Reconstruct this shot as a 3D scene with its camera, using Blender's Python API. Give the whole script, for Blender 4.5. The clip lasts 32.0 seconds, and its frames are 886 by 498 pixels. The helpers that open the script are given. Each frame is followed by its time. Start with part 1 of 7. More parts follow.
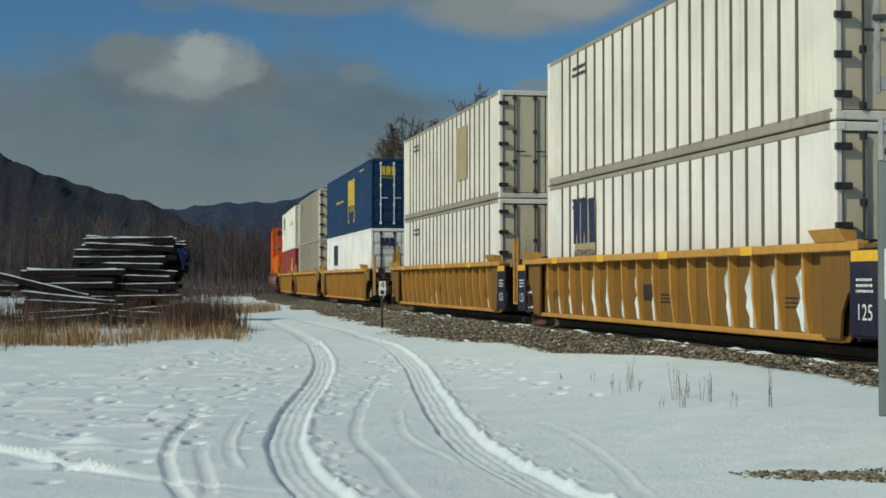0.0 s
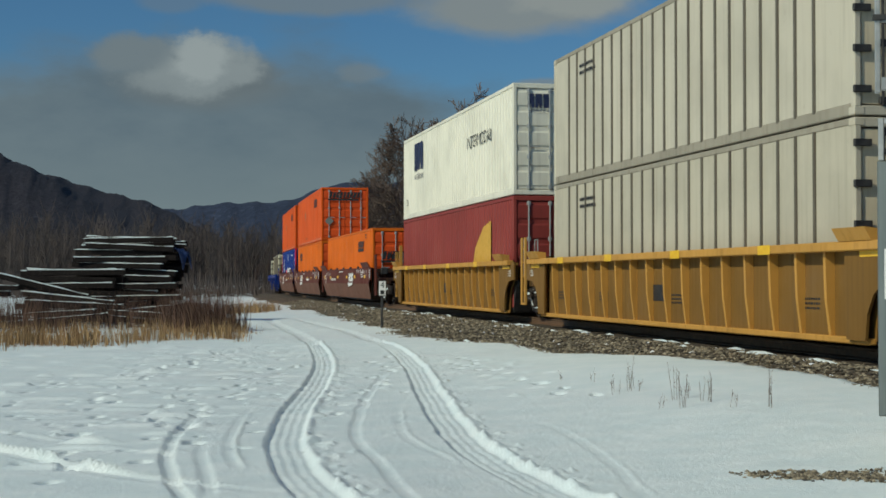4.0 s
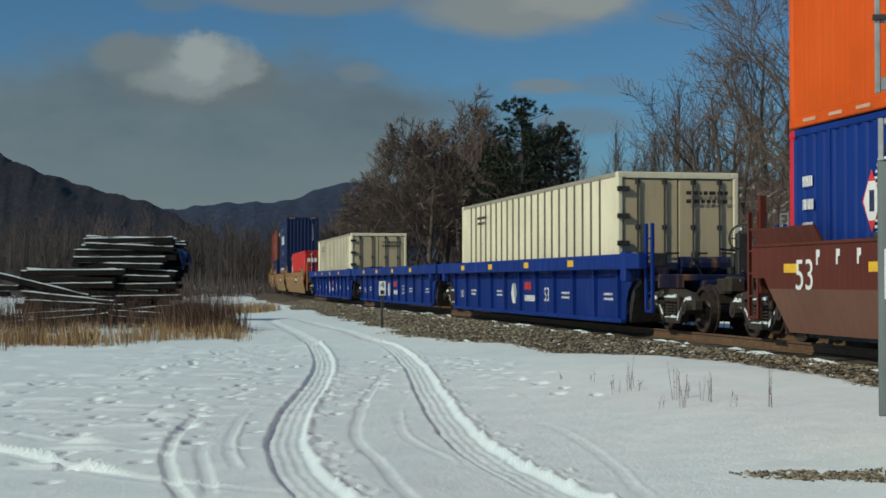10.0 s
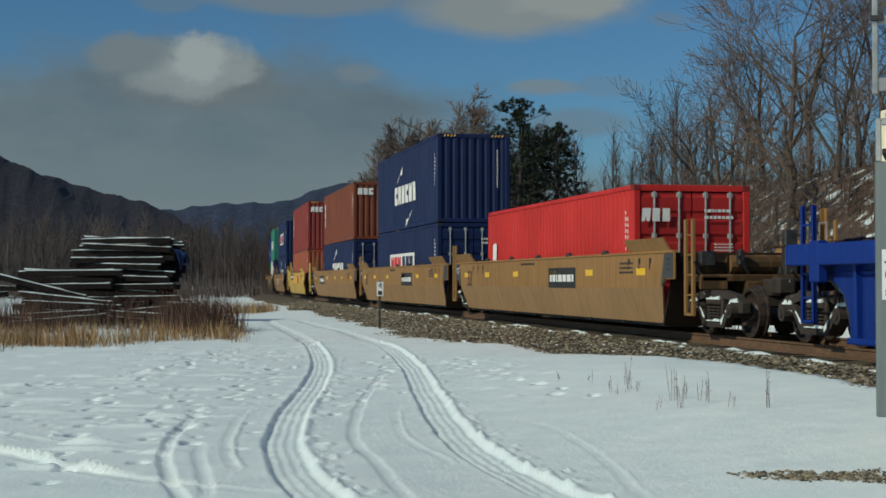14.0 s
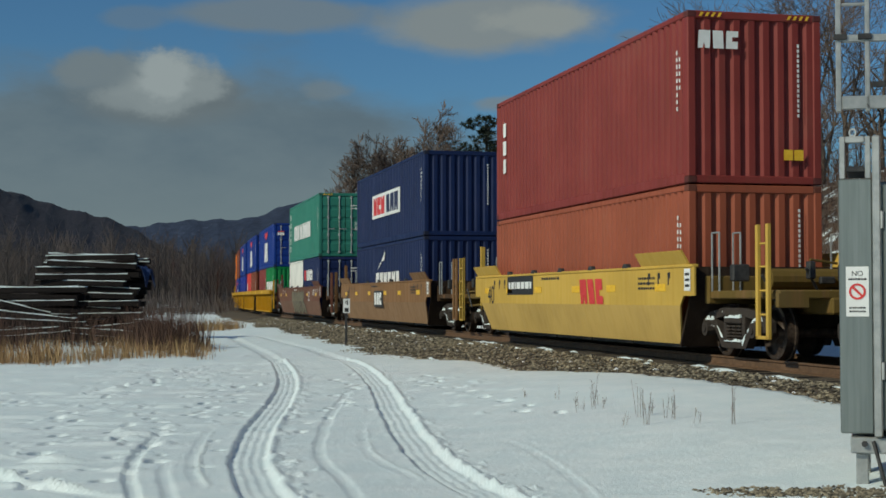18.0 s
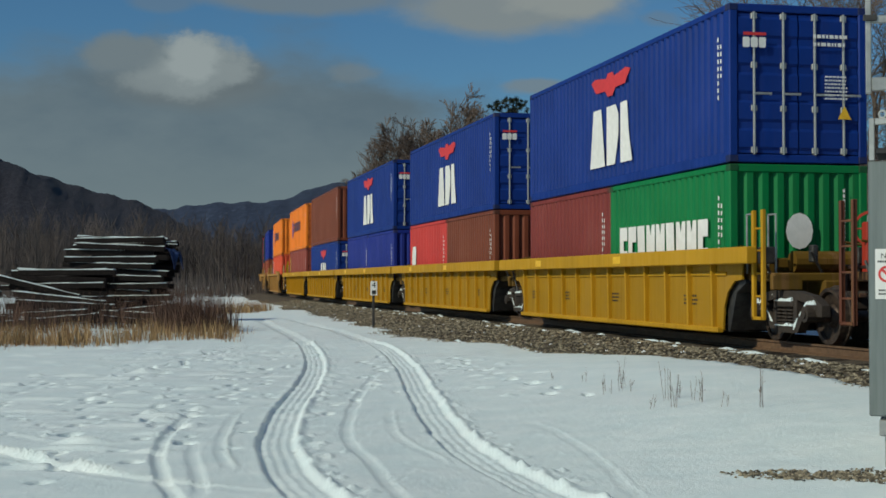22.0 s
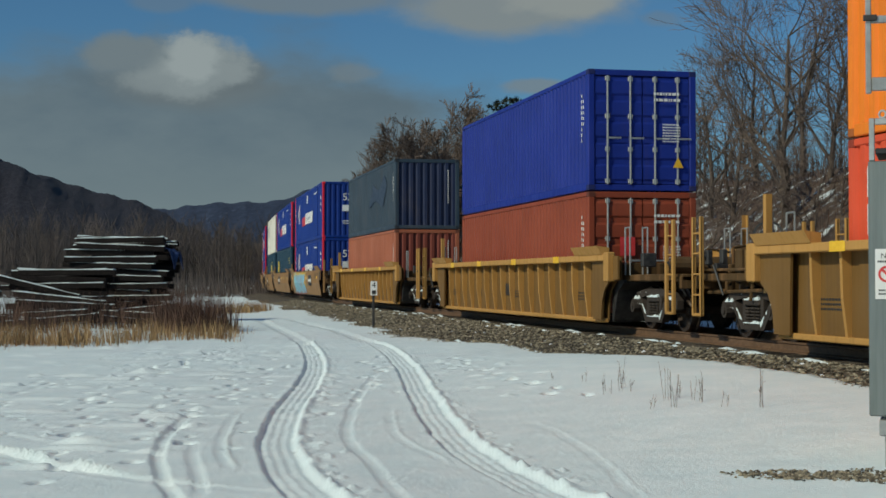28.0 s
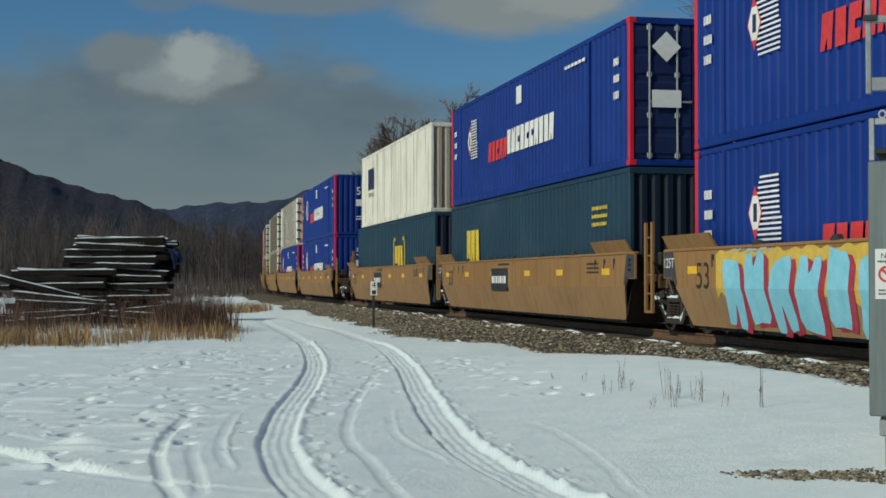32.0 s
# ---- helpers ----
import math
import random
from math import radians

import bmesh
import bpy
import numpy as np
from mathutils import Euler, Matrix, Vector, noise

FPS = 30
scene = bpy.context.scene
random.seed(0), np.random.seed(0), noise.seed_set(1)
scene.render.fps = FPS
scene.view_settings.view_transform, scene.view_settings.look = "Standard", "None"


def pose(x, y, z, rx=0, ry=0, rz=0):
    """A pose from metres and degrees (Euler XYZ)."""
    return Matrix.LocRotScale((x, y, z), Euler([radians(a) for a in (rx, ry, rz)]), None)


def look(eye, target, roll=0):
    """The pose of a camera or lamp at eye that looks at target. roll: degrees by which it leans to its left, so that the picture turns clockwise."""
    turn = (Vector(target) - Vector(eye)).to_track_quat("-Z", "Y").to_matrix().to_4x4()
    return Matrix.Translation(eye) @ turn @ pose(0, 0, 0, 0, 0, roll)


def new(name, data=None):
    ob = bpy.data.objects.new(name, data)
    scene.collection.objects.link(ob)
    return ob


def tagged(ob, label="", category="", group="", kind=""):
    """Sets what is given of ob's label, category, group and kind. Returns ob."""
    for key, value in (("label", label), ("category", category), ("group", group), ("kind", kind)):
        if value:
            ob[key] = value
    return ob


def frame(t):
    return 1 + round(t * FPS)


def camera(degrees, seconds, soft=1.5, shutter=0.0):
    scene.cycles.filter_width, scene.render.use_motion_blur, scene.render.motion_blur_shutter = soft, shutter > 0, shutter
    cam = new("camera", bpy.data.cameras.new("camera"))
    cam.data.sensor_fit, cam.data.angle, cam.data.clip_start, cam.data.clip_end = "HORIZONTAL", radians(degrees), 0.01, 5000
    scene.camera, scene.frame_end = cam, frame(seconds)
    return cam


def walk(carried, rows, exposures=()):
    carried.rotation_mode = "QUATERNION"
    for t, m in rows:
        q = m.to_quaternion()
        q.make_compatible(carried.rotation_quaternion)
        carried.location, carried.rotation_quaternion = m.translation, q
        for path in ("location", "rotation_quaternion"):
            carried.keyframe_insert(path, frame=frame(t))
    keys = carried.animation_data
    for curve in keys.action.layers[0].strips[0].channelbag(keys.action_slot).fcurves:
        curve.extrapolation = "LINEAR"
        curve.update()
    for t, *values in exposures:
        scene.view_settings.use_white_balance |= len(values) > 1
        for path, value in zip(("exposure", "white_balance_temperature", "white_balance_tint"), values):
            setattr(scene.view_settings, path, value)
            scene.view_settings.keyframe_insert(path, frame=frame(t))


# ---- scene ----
# The camera stands on one spot beside the line and only sways a little.
EYE = (0.0, 0.0, 1.42)
LENS = 2577.0


def aim(dx, dy):
    """A pose that shows the place shifted by that much across and down."""
    return pose(*EYE, 90 + 1.255 + math.degrees(dy / LENS), 0, math.degrees(dx / LENS))


SWAY = [(0.0, 0, 0), (11.5, 0, 0), (12.0, -3, 0), (12.5, -6, 15), (13.0, -9, 28), (13.5, -9, 9), (14.0, -4, 1),
        (14.5, -5, 1), (15.5, -16, 10), (16.5, -25, 23), (17.0, -20, 35), (17.5, -39, 33), (18.0, -63, 31),
        (18.5, -45, 28), (19.0, -25, 26), (19.5, -15, 1), (20.0, -15, 0), (32.0, -15, 0)]
cam = camera(33.843, 32.0, soft=1.65)
walk(cam, [(t, aim(dx, dy)) for t, dx, dy in SWAY], exposures=[(0.0, -0.12, 6500, -3), (32.0, -0.12, 6500, -3)])

# ---- light: low winter sun from the left, behind the camera, broken cloud ----
SUN_AZ, SUN_EL = radians(236), radians(34)   # clockwise from +y
sun = new("sun", bpy.data.lights.new("sun", "SUN"))
sun.data.energy, sun.data.angle, sun.data.color = 3.02, radians(0.6), (1.0, 0.90, 0.76)
to_sun = Vector((math.sin(SUN_AZ) * math.cos(SUN_EL), math.cos(SUN_AZ) * math.cos(SUN_EL), math.sin(SUN_EL)))
sun.matrix_world = look(to_sun * 50, (0, 0, 0))


class Nodes:
    """Short hand for node trees."""

    def __init__(self, tree):
        self.tree, self.n, self.l = tree, tree.nodes, tree.links
        self.n.clear()

    def add(self, kind, **props):
        node = self.n.new(kind)
        for key, value in props.items():
            if key in node.inputs:
                node.inputs[key].default_value = value
            else:
                setattr(node, key, value)
        return node

    def put(self, value, socket):
        if hasattr(value, "links"):
            self.l.new(value, socket)
        else:
            socket.default_value = value

    def math(self, op, a, b=0.0, clamp=False):
        node = self.n.new("ShaderNodeMath")
        node.operation, node.use_clamp = op, clamp
        self.put(a, node.inputs[0]), self.put(b, node.inputs[1])
        return node.outputs[0]

    def mix(self, fac, a, b, blend="MIX"):
        node = self.n.new("ShaderNodeMix")
        node.data_type, node.blend_type = "RGBA", blend
        self.put(fac, node.inputs[0]), self.put(a, node.inputs[6]), self.put(b, node.inputs[7])
        return node.outputs[2]

    def ramp(self, value, lo, hi, a=0.0, b=1.0):
        node = self.n.new("ShaderNodeMapRange")
        node.interpolation_type = "SMOOTHSTEP"
        self.put(value, node.inputs[0])
        for i, v in enumerate((lo, hi, a, b)):
            node.inputs[1 + i].default_value = v
        return node.outputs[0]

    def noise(self, vector, scale, detail=4.0, rough=0.55, distort=0.0):
        node = self.n.new("ShaderNodeTexNoise")
        self.l.new(vector, node.inputs["Vector"])
        for key, v in (("Scale", scale), ("Detail", detail), ("Roughness", rough), ("Distortion", distort)):
            node.inputs[key].default_value = v
        return node.outputs["Fac"]

    def scaled(self, vector, s, at=(0, 0, 0)):
        node = self.n.new("ShaderNodeMapping")
        self.l.new(vector, node.inputs[0])
        node.inputs["Scale"].default_value, node.inputs["Location"].default_value = s, at
        return node.outputs[0]


def sky_and_clouds():
    world = bpy.data.worlds.new("sky")
    world.use_nodes = True
    scene.world = world
    k = Nodes(world.node_tree)
    sky = k.add("ShaderNodeTexSky", sky_type="NISHITA", sun_disc=False, sun_elevation=SUN_EL, sun_rotation=SUN_AZ,
                altitude=200.0, air_density=1.0, dust_density=0.6, ozone_density=2.5)
    way = k.add("ShaderNodeTexCoord").outputs["Generated"]
    sep = k.add("ShaderNodeSeparateXYZ")
    k.l.new(way, sep.inputs[0])
    y = k.math("MAXIMUM", sep.outputs[1], 0.05)
    x, z = k.math("DIVIDE", sep.outputs[0], y), k.math("DIVIDE", sep.outputs[2], y)   # slopes across and up, ahead
    front = k.ramp(sep.outputs[1], 0.1, 0.5)
    drift = k.noise(k.scaled(way, (1, 1, 1.6), (2.0, 1.0, 0)), 26.0, 6.0, 0.6)
    soft = k.noise(k.scaled(way, (1, 1, 2.2), (5.0, 3.0, 0)), 9.0, 6.0, 0.55)

    def lump(cx, cz, rx, rz, inner=0.3, power=0.5, field=drift):
        """One cloud about a direction: an uneven ellipse."""
        dx, dz = k.math("DIVIDE", k.math("SUBTRACT", x, cx), rx), k.math("DIVIDE", k.math("SUBTRACT", z, cz), rz)
        r = k.math("SQRT", k.math("ADD", k.math("MULTIPLY", dx, dx), k.math("MULTIPLY", dz, dz)))
        edge = k.math("ADD", r, k.math("MULTIPLY", k.math("SUBTRACT", field, 0.5), power * 3.0))
        return k.math("MULTIPLY", k.ramp(edge, 1.0, inner, 0.0, 1.0), front)

    blue = k.mix(1.0, sky.outputs[0], (0.53, 0.79, 1.06, 1), "MULTIPLY")
    # a broad bank of grey stratocumulus over the valley, thinning away to the right
    top = k.ramp(x, -0.12, 0.14, 0.158, 0.085)
    edge = k.math("SUBTRACT", k.math("ADD", z, k.math("MULTIPLY", k.math("SUBTRACT", soft, 0.5), 0.11)), top)
    bank = k.math("MULTIPLY", k.ramp(edge, 0.022, -0.030, 0.0, 1.0), k.ramp(x, 0.02, 0.24, 1.0, 0.25))
    grey = k.mix(k.ramp(soft, 0.3, 0.7), (1.8, 2.35, 2.98, 1), (2.45, 3.0, 3.55, 1))
    grey = k.mix(k.ramp(z, 0.11, 0.04, 0.0, 0.9), grey, (2.8, 3.35, 3.8, 1))
    high = k.ramp(k.noise(k.scaled(way, (1, 1, 2.5), (7.0, 2.0, 1.0)), 3.2, 6.0, 0.55), 0.50, 0.72)
    high = k.math("MULTIPLY", high, k.ramp(sep.outputs[2], 0.24, 0.34))
    col = k.mix(k.math("MULTIPLY", bank, 0.95), blue, grey)
    col = k.mix(k.math("MULTIPLY", high, 0.8), col, (4.2, 4.3, 4.4, 1))
    # thin high cloud, then the cumulus over the valley: grey shaded lobes and a sunlit one
    for cx, cz, rx, rz, w, tone, cool, power, field in (
            (0.055, 0.190, 0.105, 0.026, 0.92, 3.9, 1.00, 0.45, soft), (0.085, 0.192, 0.060, 0.016, 0.8, 4.6, 0.98, 0.5, drift),
            (-0.075, 0.196, 0.090, 0.014, 0.75, 3.2, 1.06, 0.5, soft), (-0.19, 0.193, 0.03, 0.010, 0.4, 3.0, 1.08, 0.5, soft),
            (-0.056, 0.143, 0.022, 0.009, 0.6, 3.2, 1.06, 0.4, drift), (0.070, 0.134, 0.030, 0.008, 0.7, 3.5, 1.03, 0.4, drift),
            (0.155, 0.181, 0.022, 0.008, 0.4, 3.0, 1.06, 0.4, drift), (0.115, 0.135, 0.030, 0.009, 0.3, 3.0, 1.06, 0.4, drift),
            (0.095, 0.108, 0.050, 0.013, 0.5, 2.9, 1.08, 0.5, soft), (-0.165, 0.137, 0.070, 0.026, 0.85, 2.7, 1.08, 0.4, soft),
            (-0.140, 0.142, 0.030, 0.017, 0.8, 2.5, 1.10, 0.4, drift), (-0.210, 0.155, 0.044, 0.020, 0.9, 3.1, 1.11, 0.35, drift),
            (-0.168, 0.147, 0.046, 0.026, 0.95, 4.3, 1.04, 0.55, drift), (-0.184, 0.137, 0.050, 0.013, 0.8, 4.1, 1.05, 0.5, drift),
            (-0.170, 0.153, 0.024, 0.018, 0.9, 5.4, 1.02, 0.7, drift), (-0.212, 0.157, 0.036, 0.017, 0.9, 3.2, 1.11, 0.45, drift)):
        col = k.mix(k.math("MULTIPLY", lump(cx, cz, rx, rz, 0.45, power, field), w), col, (tone / (1.06 * cool), tone, tone * 1.06 * cool, 1))
    back = k.add("ShaderNodeBackground", Strength=0.066)
    k.l.new(col, back.inputs[0])
    k.l.new(back.outputs[0], k.add("ShaderNodeOutputWorld").inputs[0])


sky_and_clouds()


# ---- materials ----
def material(name, build, rough=0.6, metal=0.0):
    m = bpy.data.materials.new(name)
    m.use_nodes = True
    k = Nodes(m.node_tree)
    out, bsdf = k.add("ShaderNodeOutputMaterial"), k.add("ShaderNodeBsdfPrincipled", Roughness=rough, Metallic=metal)
    k.l.new(bsdf.outputs[0], out.inputs[0])
    build(k, bsdf, k.add("ShaderNodeTexCoord").outputs["Object"])
    return m


def bump(k, bsdf, height, strength, distance):
    node = k.add("ShaderNodeBump", Strength=strength, Distance=distance)
    k.l.new(height, node.inputs["Height"])
    k.l.new(node.outputs[0], bsdf.inputs["Normal"])


def rgba(c, f=1.0):
    return (c[0] * f, c[1] * f, c[2] * f, 1)


PAINTS = {}


def paint(c, dirt=0.3, rough=0.45, grime=(0.09, 0.065, 0.045), rust=0.0):
    """Road-worn paint on steel: faded patches, vertical grime streaks, rust specks."""
    key = (c, dirt, rough, rust)
    if key in PAINTS:
        return PAINTS[key]

    def build(k, bsdf, co):
        rnd = k.add("ShaderNodeObjectInfo").outputs["Random"]
        shift = k.add("ShaderNodeVectorMath", operation="ADD")
        comb = k.add("ShaderNodeCombineXYZ")
        k.put(k.math("MULTIPLY", rnd, 37.0), comb.inputs[1])
        k.l.new(co, shift.inputs[0]), k.l.new(comb.outputs[0], shift.inputs[1])
        v = shift.outputs[0]
        big = k.noise(v, 0.55, 5.0, 0.6)
        streak = k.noise(k.scaled(v, (7.0, 7.0, 0.35)), 1.0, 5.0, 0.65)
        fine = k.noise(v, 26.0, 3.0, 0.6)
        col = k.mix(k.ramp(big, 0.3, 0.75), rgba(c, 0.86), rgba(c, 1.1))
        col = k.mix(k.math("MULTIPLY", k.ramp(streak, 0.5, 0.8), dirt), col, rgba(grime))
        col = k.mix(k.math("MULTIPLY", k.ramp(big, 0.52, 0.8), dirt * 0.7), col, rgba(grime, 1.5))
        if rust:
            spot = k.math("MULTIPLY", k.ramp(k.noise(v, 4.0, 6.0, 0.7), 0.62, 0.74), rust)
            col = k.mix(spot, col, (0.13, 0.05, 0.022, 1))
        if rust >= 0.45:
            run = k.math("MULTIPLY", k.ramp(k.noise(k.scaled(v, (2.6, 2.6, 0.10)), 1.0, 5.0, 0.7), 0.50, 0.66), min(0.85, rust * 1.4))
            col = k.mix(run, col, (0.20, 0.105, 0.045, 1))
        k.l.new(col, bsdf.inputs["Base Color"])
        k.put(k.ramp(streak, 0.3, 0.8, rough, min(1.0, rough + 0.3)), bsdf.inputs["Roughness"])
        bump(k, bsdf, k.math("ADD", fine, k.math("MULTIPLY", big, 3.0)), 0.18, 0.01)
        bsdf.inputs["Specular IOR Level"].default_value = 0.25

    PAINTS[key] = material("painted_steel", build, rough)
    return PAINTS[key]


def grained(name, a, b, scale=8.0, rough=0.8, strength=0.4, dist=0.02, stretch=(1, 1, 1), metal=0.0, lo=0.3, hi=0.7):
    def build(k, bsdf, co):
        v = k.scaled(co, stretch)
        n, g = k.noise(v, scale, 5.0, 0.65), k.noise(v, scale * 0.13, 3.0, 0.5)
        col = k.mix(k.ramp(n, lo, hi), rgba(a), rgba(b))
        col = k.mix(k.math("MULTIPLY", k.ramp(g, 0.35, 0.75), 0.45), col, rgba(a, 0.8))
        k.l.new(col, bsdf.inputs["Base Color"])
        bump(k, bsdf, n, strength, dist)

    return material(name, build, rough, metal)


def snow_build(k, bsdf, co, litter=True):
    n1, n2, n3 = k.noise(co, 1.6, 6.0, 0.65), k.noise(co, 20.0, 5.0, 0.7), k.noise(k.scaled(co, (1, 1, 1)), 0.18, 4.0, 0.5)
    col = k.mix(k.ramp(n1, 0.3, 0.75), (0.735, 0.835, 0.85, 1), (0.835, 0.905, 0.91, 1))
    col = k.mix(k.math("MULTIPLY", k.ramp(n3, 0.45, 0.75), 0.35), col, (0.74, 0.76, 0.78, 1))
    if litter:
        # leaf litter and brush show through the thin snow on the steep bank
        sep = k.add("ShaderNodeSeparateXYZ")
        k.l.new(co, sep.inputs[0])
        bare = k.ramp(k.noise(co, 1.3, 8.0, 0.75), 0.37, 0.47)
        bare = k.math("MULTIPLY", bare, k.ramp(sep.outputs[2], 0.5, 1.6))
        col = k.mix(bare, col, k.mix(n2, (0.05, 0.036, 0.027, 1), (0.15, 0.105, 0.075, 1)))
    k.l.new(col, bsdf.inputs["Base Color"])
    bsdf.inputs["Specular IOR Level"].default_value = 0.25
    h = k.math("ADD", k.math("MULTIPLY", n1, 2.5), n2)
    bump(k, bsdf, h, 0.36, 0.03)


SNOW = material("snow", snow_build, 0.62)
BALLAST = grained("ballast_stone", (0.045, 0.034, 0.023), (0.19, 0.15, 0.10), 16.0, 0.9, 0.9, 0.05, lo=0.38, hi=0.68)


def stone_build(k, bsdf, co):
    rnd = k.add("ShaderNodeNewGeometry").outputs["Random Per Island"]
    col = k.mix(rnd, (0.022, 0.019, 0.014, 1), (0.42, 0.36, 0.25, 1))
    col = k.mix(k.ramp(k.noise(co, 30.0, 3.0), 0.3, 0.7), col, k.mix(0.5, col, (0.05, 0.04, 0.03, 1)))
    col = k.mix(k.ramp(rnd, 0.988, 0.99), col, (0.78, 0.80, 0.82, 1))
    k.l.new(col, bsdf.inputs["Base Color"])


STONE = material("broken_stone", stone_build, 0.85)
RAILSTEEL = grained("rusty_rail_steel", (0.10, 0.058, 0.032), (0.19, 0.11, 0.062), 12.0, 0.6, 0.3, 0.01)
WOOD = grained("creosoted_wood", (0.006, 0.005, 0.0055), (0.030, 0.024, 0.022), 9.0, 0.85, 0.6, 0.01, (1, 6, 6))
WOOD.node_tree.nodes["Principled BSDF"].inputs["Specular IOR Level"].default_value = 0.12
BLACK = grained("black_steel", (0.012, 0.012, 0.014), (0.05, 0.048, 0.046), 7.0, 0.6, 0.3, 0.01)


def truck_build(k, bsdf, co):
    n, g = k.noise(co, 7.0, 5.0, 0.65), k.noise(k.scaled(co, (1, 1, 1), (3.3, 0, 0)), 3.2, 5.0, 0.65)
    # steel made near black: the shade under the cars is put into its colour
    col = k.mix(n, (0.010, 0.008, 0.007, 1), (0.060, 0.043, 0.032, 1))
    col = k.mix(k.ramp(g, 0.66, 0.70), col, (0.62, 0.63, 0.64, 1))
    k.l.new(col, bsdf.inputs["Base Color"])
    bump(k, bsdf, k.math("ADD", n, g), 0.6, 0.03)


TRUCKSTEEL = material("snow_caked_truck_steel", truck_build, 0.8)
WHEELSTEEL = grained("wheel_steel", (0.025, 0.018, 0.015), (0.10, 0.07, 0.052), 10.0, 0.55, 0.2, 0.01, metal=0.4)
BARK = grained("bark", (0.045, 0.034, 0.028), (0.17, 0.13, 0.10), 10.0, 0.9, 0.6, 0.03, (1, 1, 0.25))
TWIG = grained("twig_bark", (0.075, 0.056, 0.046), (0.20, 0.145, 0.115), 3.0, 0.9, 0.2, 0.01)
DARKBARK = grained("dark_bark", (0.012, 0.010, 0.009), (0.05, 0.040, 0.034), 10.0, 0.9, 0.5, 0.02)
NEEDLE = grained("pine_needles", (0.012, 0.019, 0.010), (0.046, 0.056, 0.026), 2.0, 0.75, 0.2, 0.01)


def grass_build(k, bsdf, co):
    rnd = k.add("ShaderNodeNewGeometry").outputs["Random Per Island"]
    col = k.mix(rnd, (0.10, 0.055, 0.025, 1), (0.50, 0.34, 0.16, 1))
    k.l.new(k.mix(k.ramp(k.noise(co, 0.5, 3.0), 0.4, 0.7), col, k.mix(0.6, col, (0.20, 0.09, 0.04, 1))), bsdf.inputs["Base Color"])


DRYGRASS = material("dry_grass", grass_build, 0.85)
SHRUB = grained("shrub_stems", (0.05, 0.028, 0.02), (0.14, 0.075, 0.05), 2.0, 0.9, 0.1, 0.01)
ALU = grained("dull_aluminium", (0.20, 0.225, 0.215), (0.27, 0.295, 0.28), 2.0, 0.5, 0.08, 0.004, (14, 14, 0.5), metal=0.75)
GALV = grained("galvanised_steel", (0.36, 0.37, 0.36), (0.52, 0.52, 0.50), 9.0, 0.5, 0.1, 0.004, metal=0.6)
WHITE = grained("white_lettering", (0.72, 0.71, 0.68), (0.84, 0.83, 0.80), 5.0, 0.6, 0.05, 0.002)
PLATE = grained("printed_white", (0.74, 0.74, 0.72), (0.82, 0.82, 0.80), 5.0, 0.5, 0.05, 0.002)
YELLOWTAG = grained("yellow_reflector", (0.75, 0.42, 0.02), (0.88, 0.55, 0.04), 9.0, 0.4, 0.05, 0.002)
DARKTEXT = grained("black_lettering", (0.012, 0.012, 0.013), (0.035, 0.034, 0.033), 6.0, 0.6, 0.05, 0.002)
REDTEXT = grained("red_lettering", (0.55, 0.03, 0.035), (0.68, 0.05, 0.05), 6.0, 0.55, 0.05, 0.002)
NAVYTEXT = grained("navy_lettering", (0.012, 0.018, 0.06), (0.03, 0.04, 0.10), 6.0, 0.55, 0.05, 0.002)
GOLDTEXT = grained("yellow_lettering", (0.62, 0.45, 0.03), (0.75, 0.56, 0.06), 6.0, 0.55, 0.05, 0.002)
GRAFFITIBLUE = grained("light_blue_spray", (0.20, 0.52, 0.66), (0.30, 0.62, 0.74), 5.0, 0.6, 0.05, 0.002)
GRAFFITIRED = grained("dark_red_spray", (0.33, 0.02, 0.05), (0.42, 0.05, 0.08), 5.0, 0.6, 0.05, 0.002)
GRAFFITIGOLD = grained("yellow_spray", (0.55, 0.36, 0.05), (0.7, 0.48, 0.09), 5.0, 0.6, 0.05, 0.002)


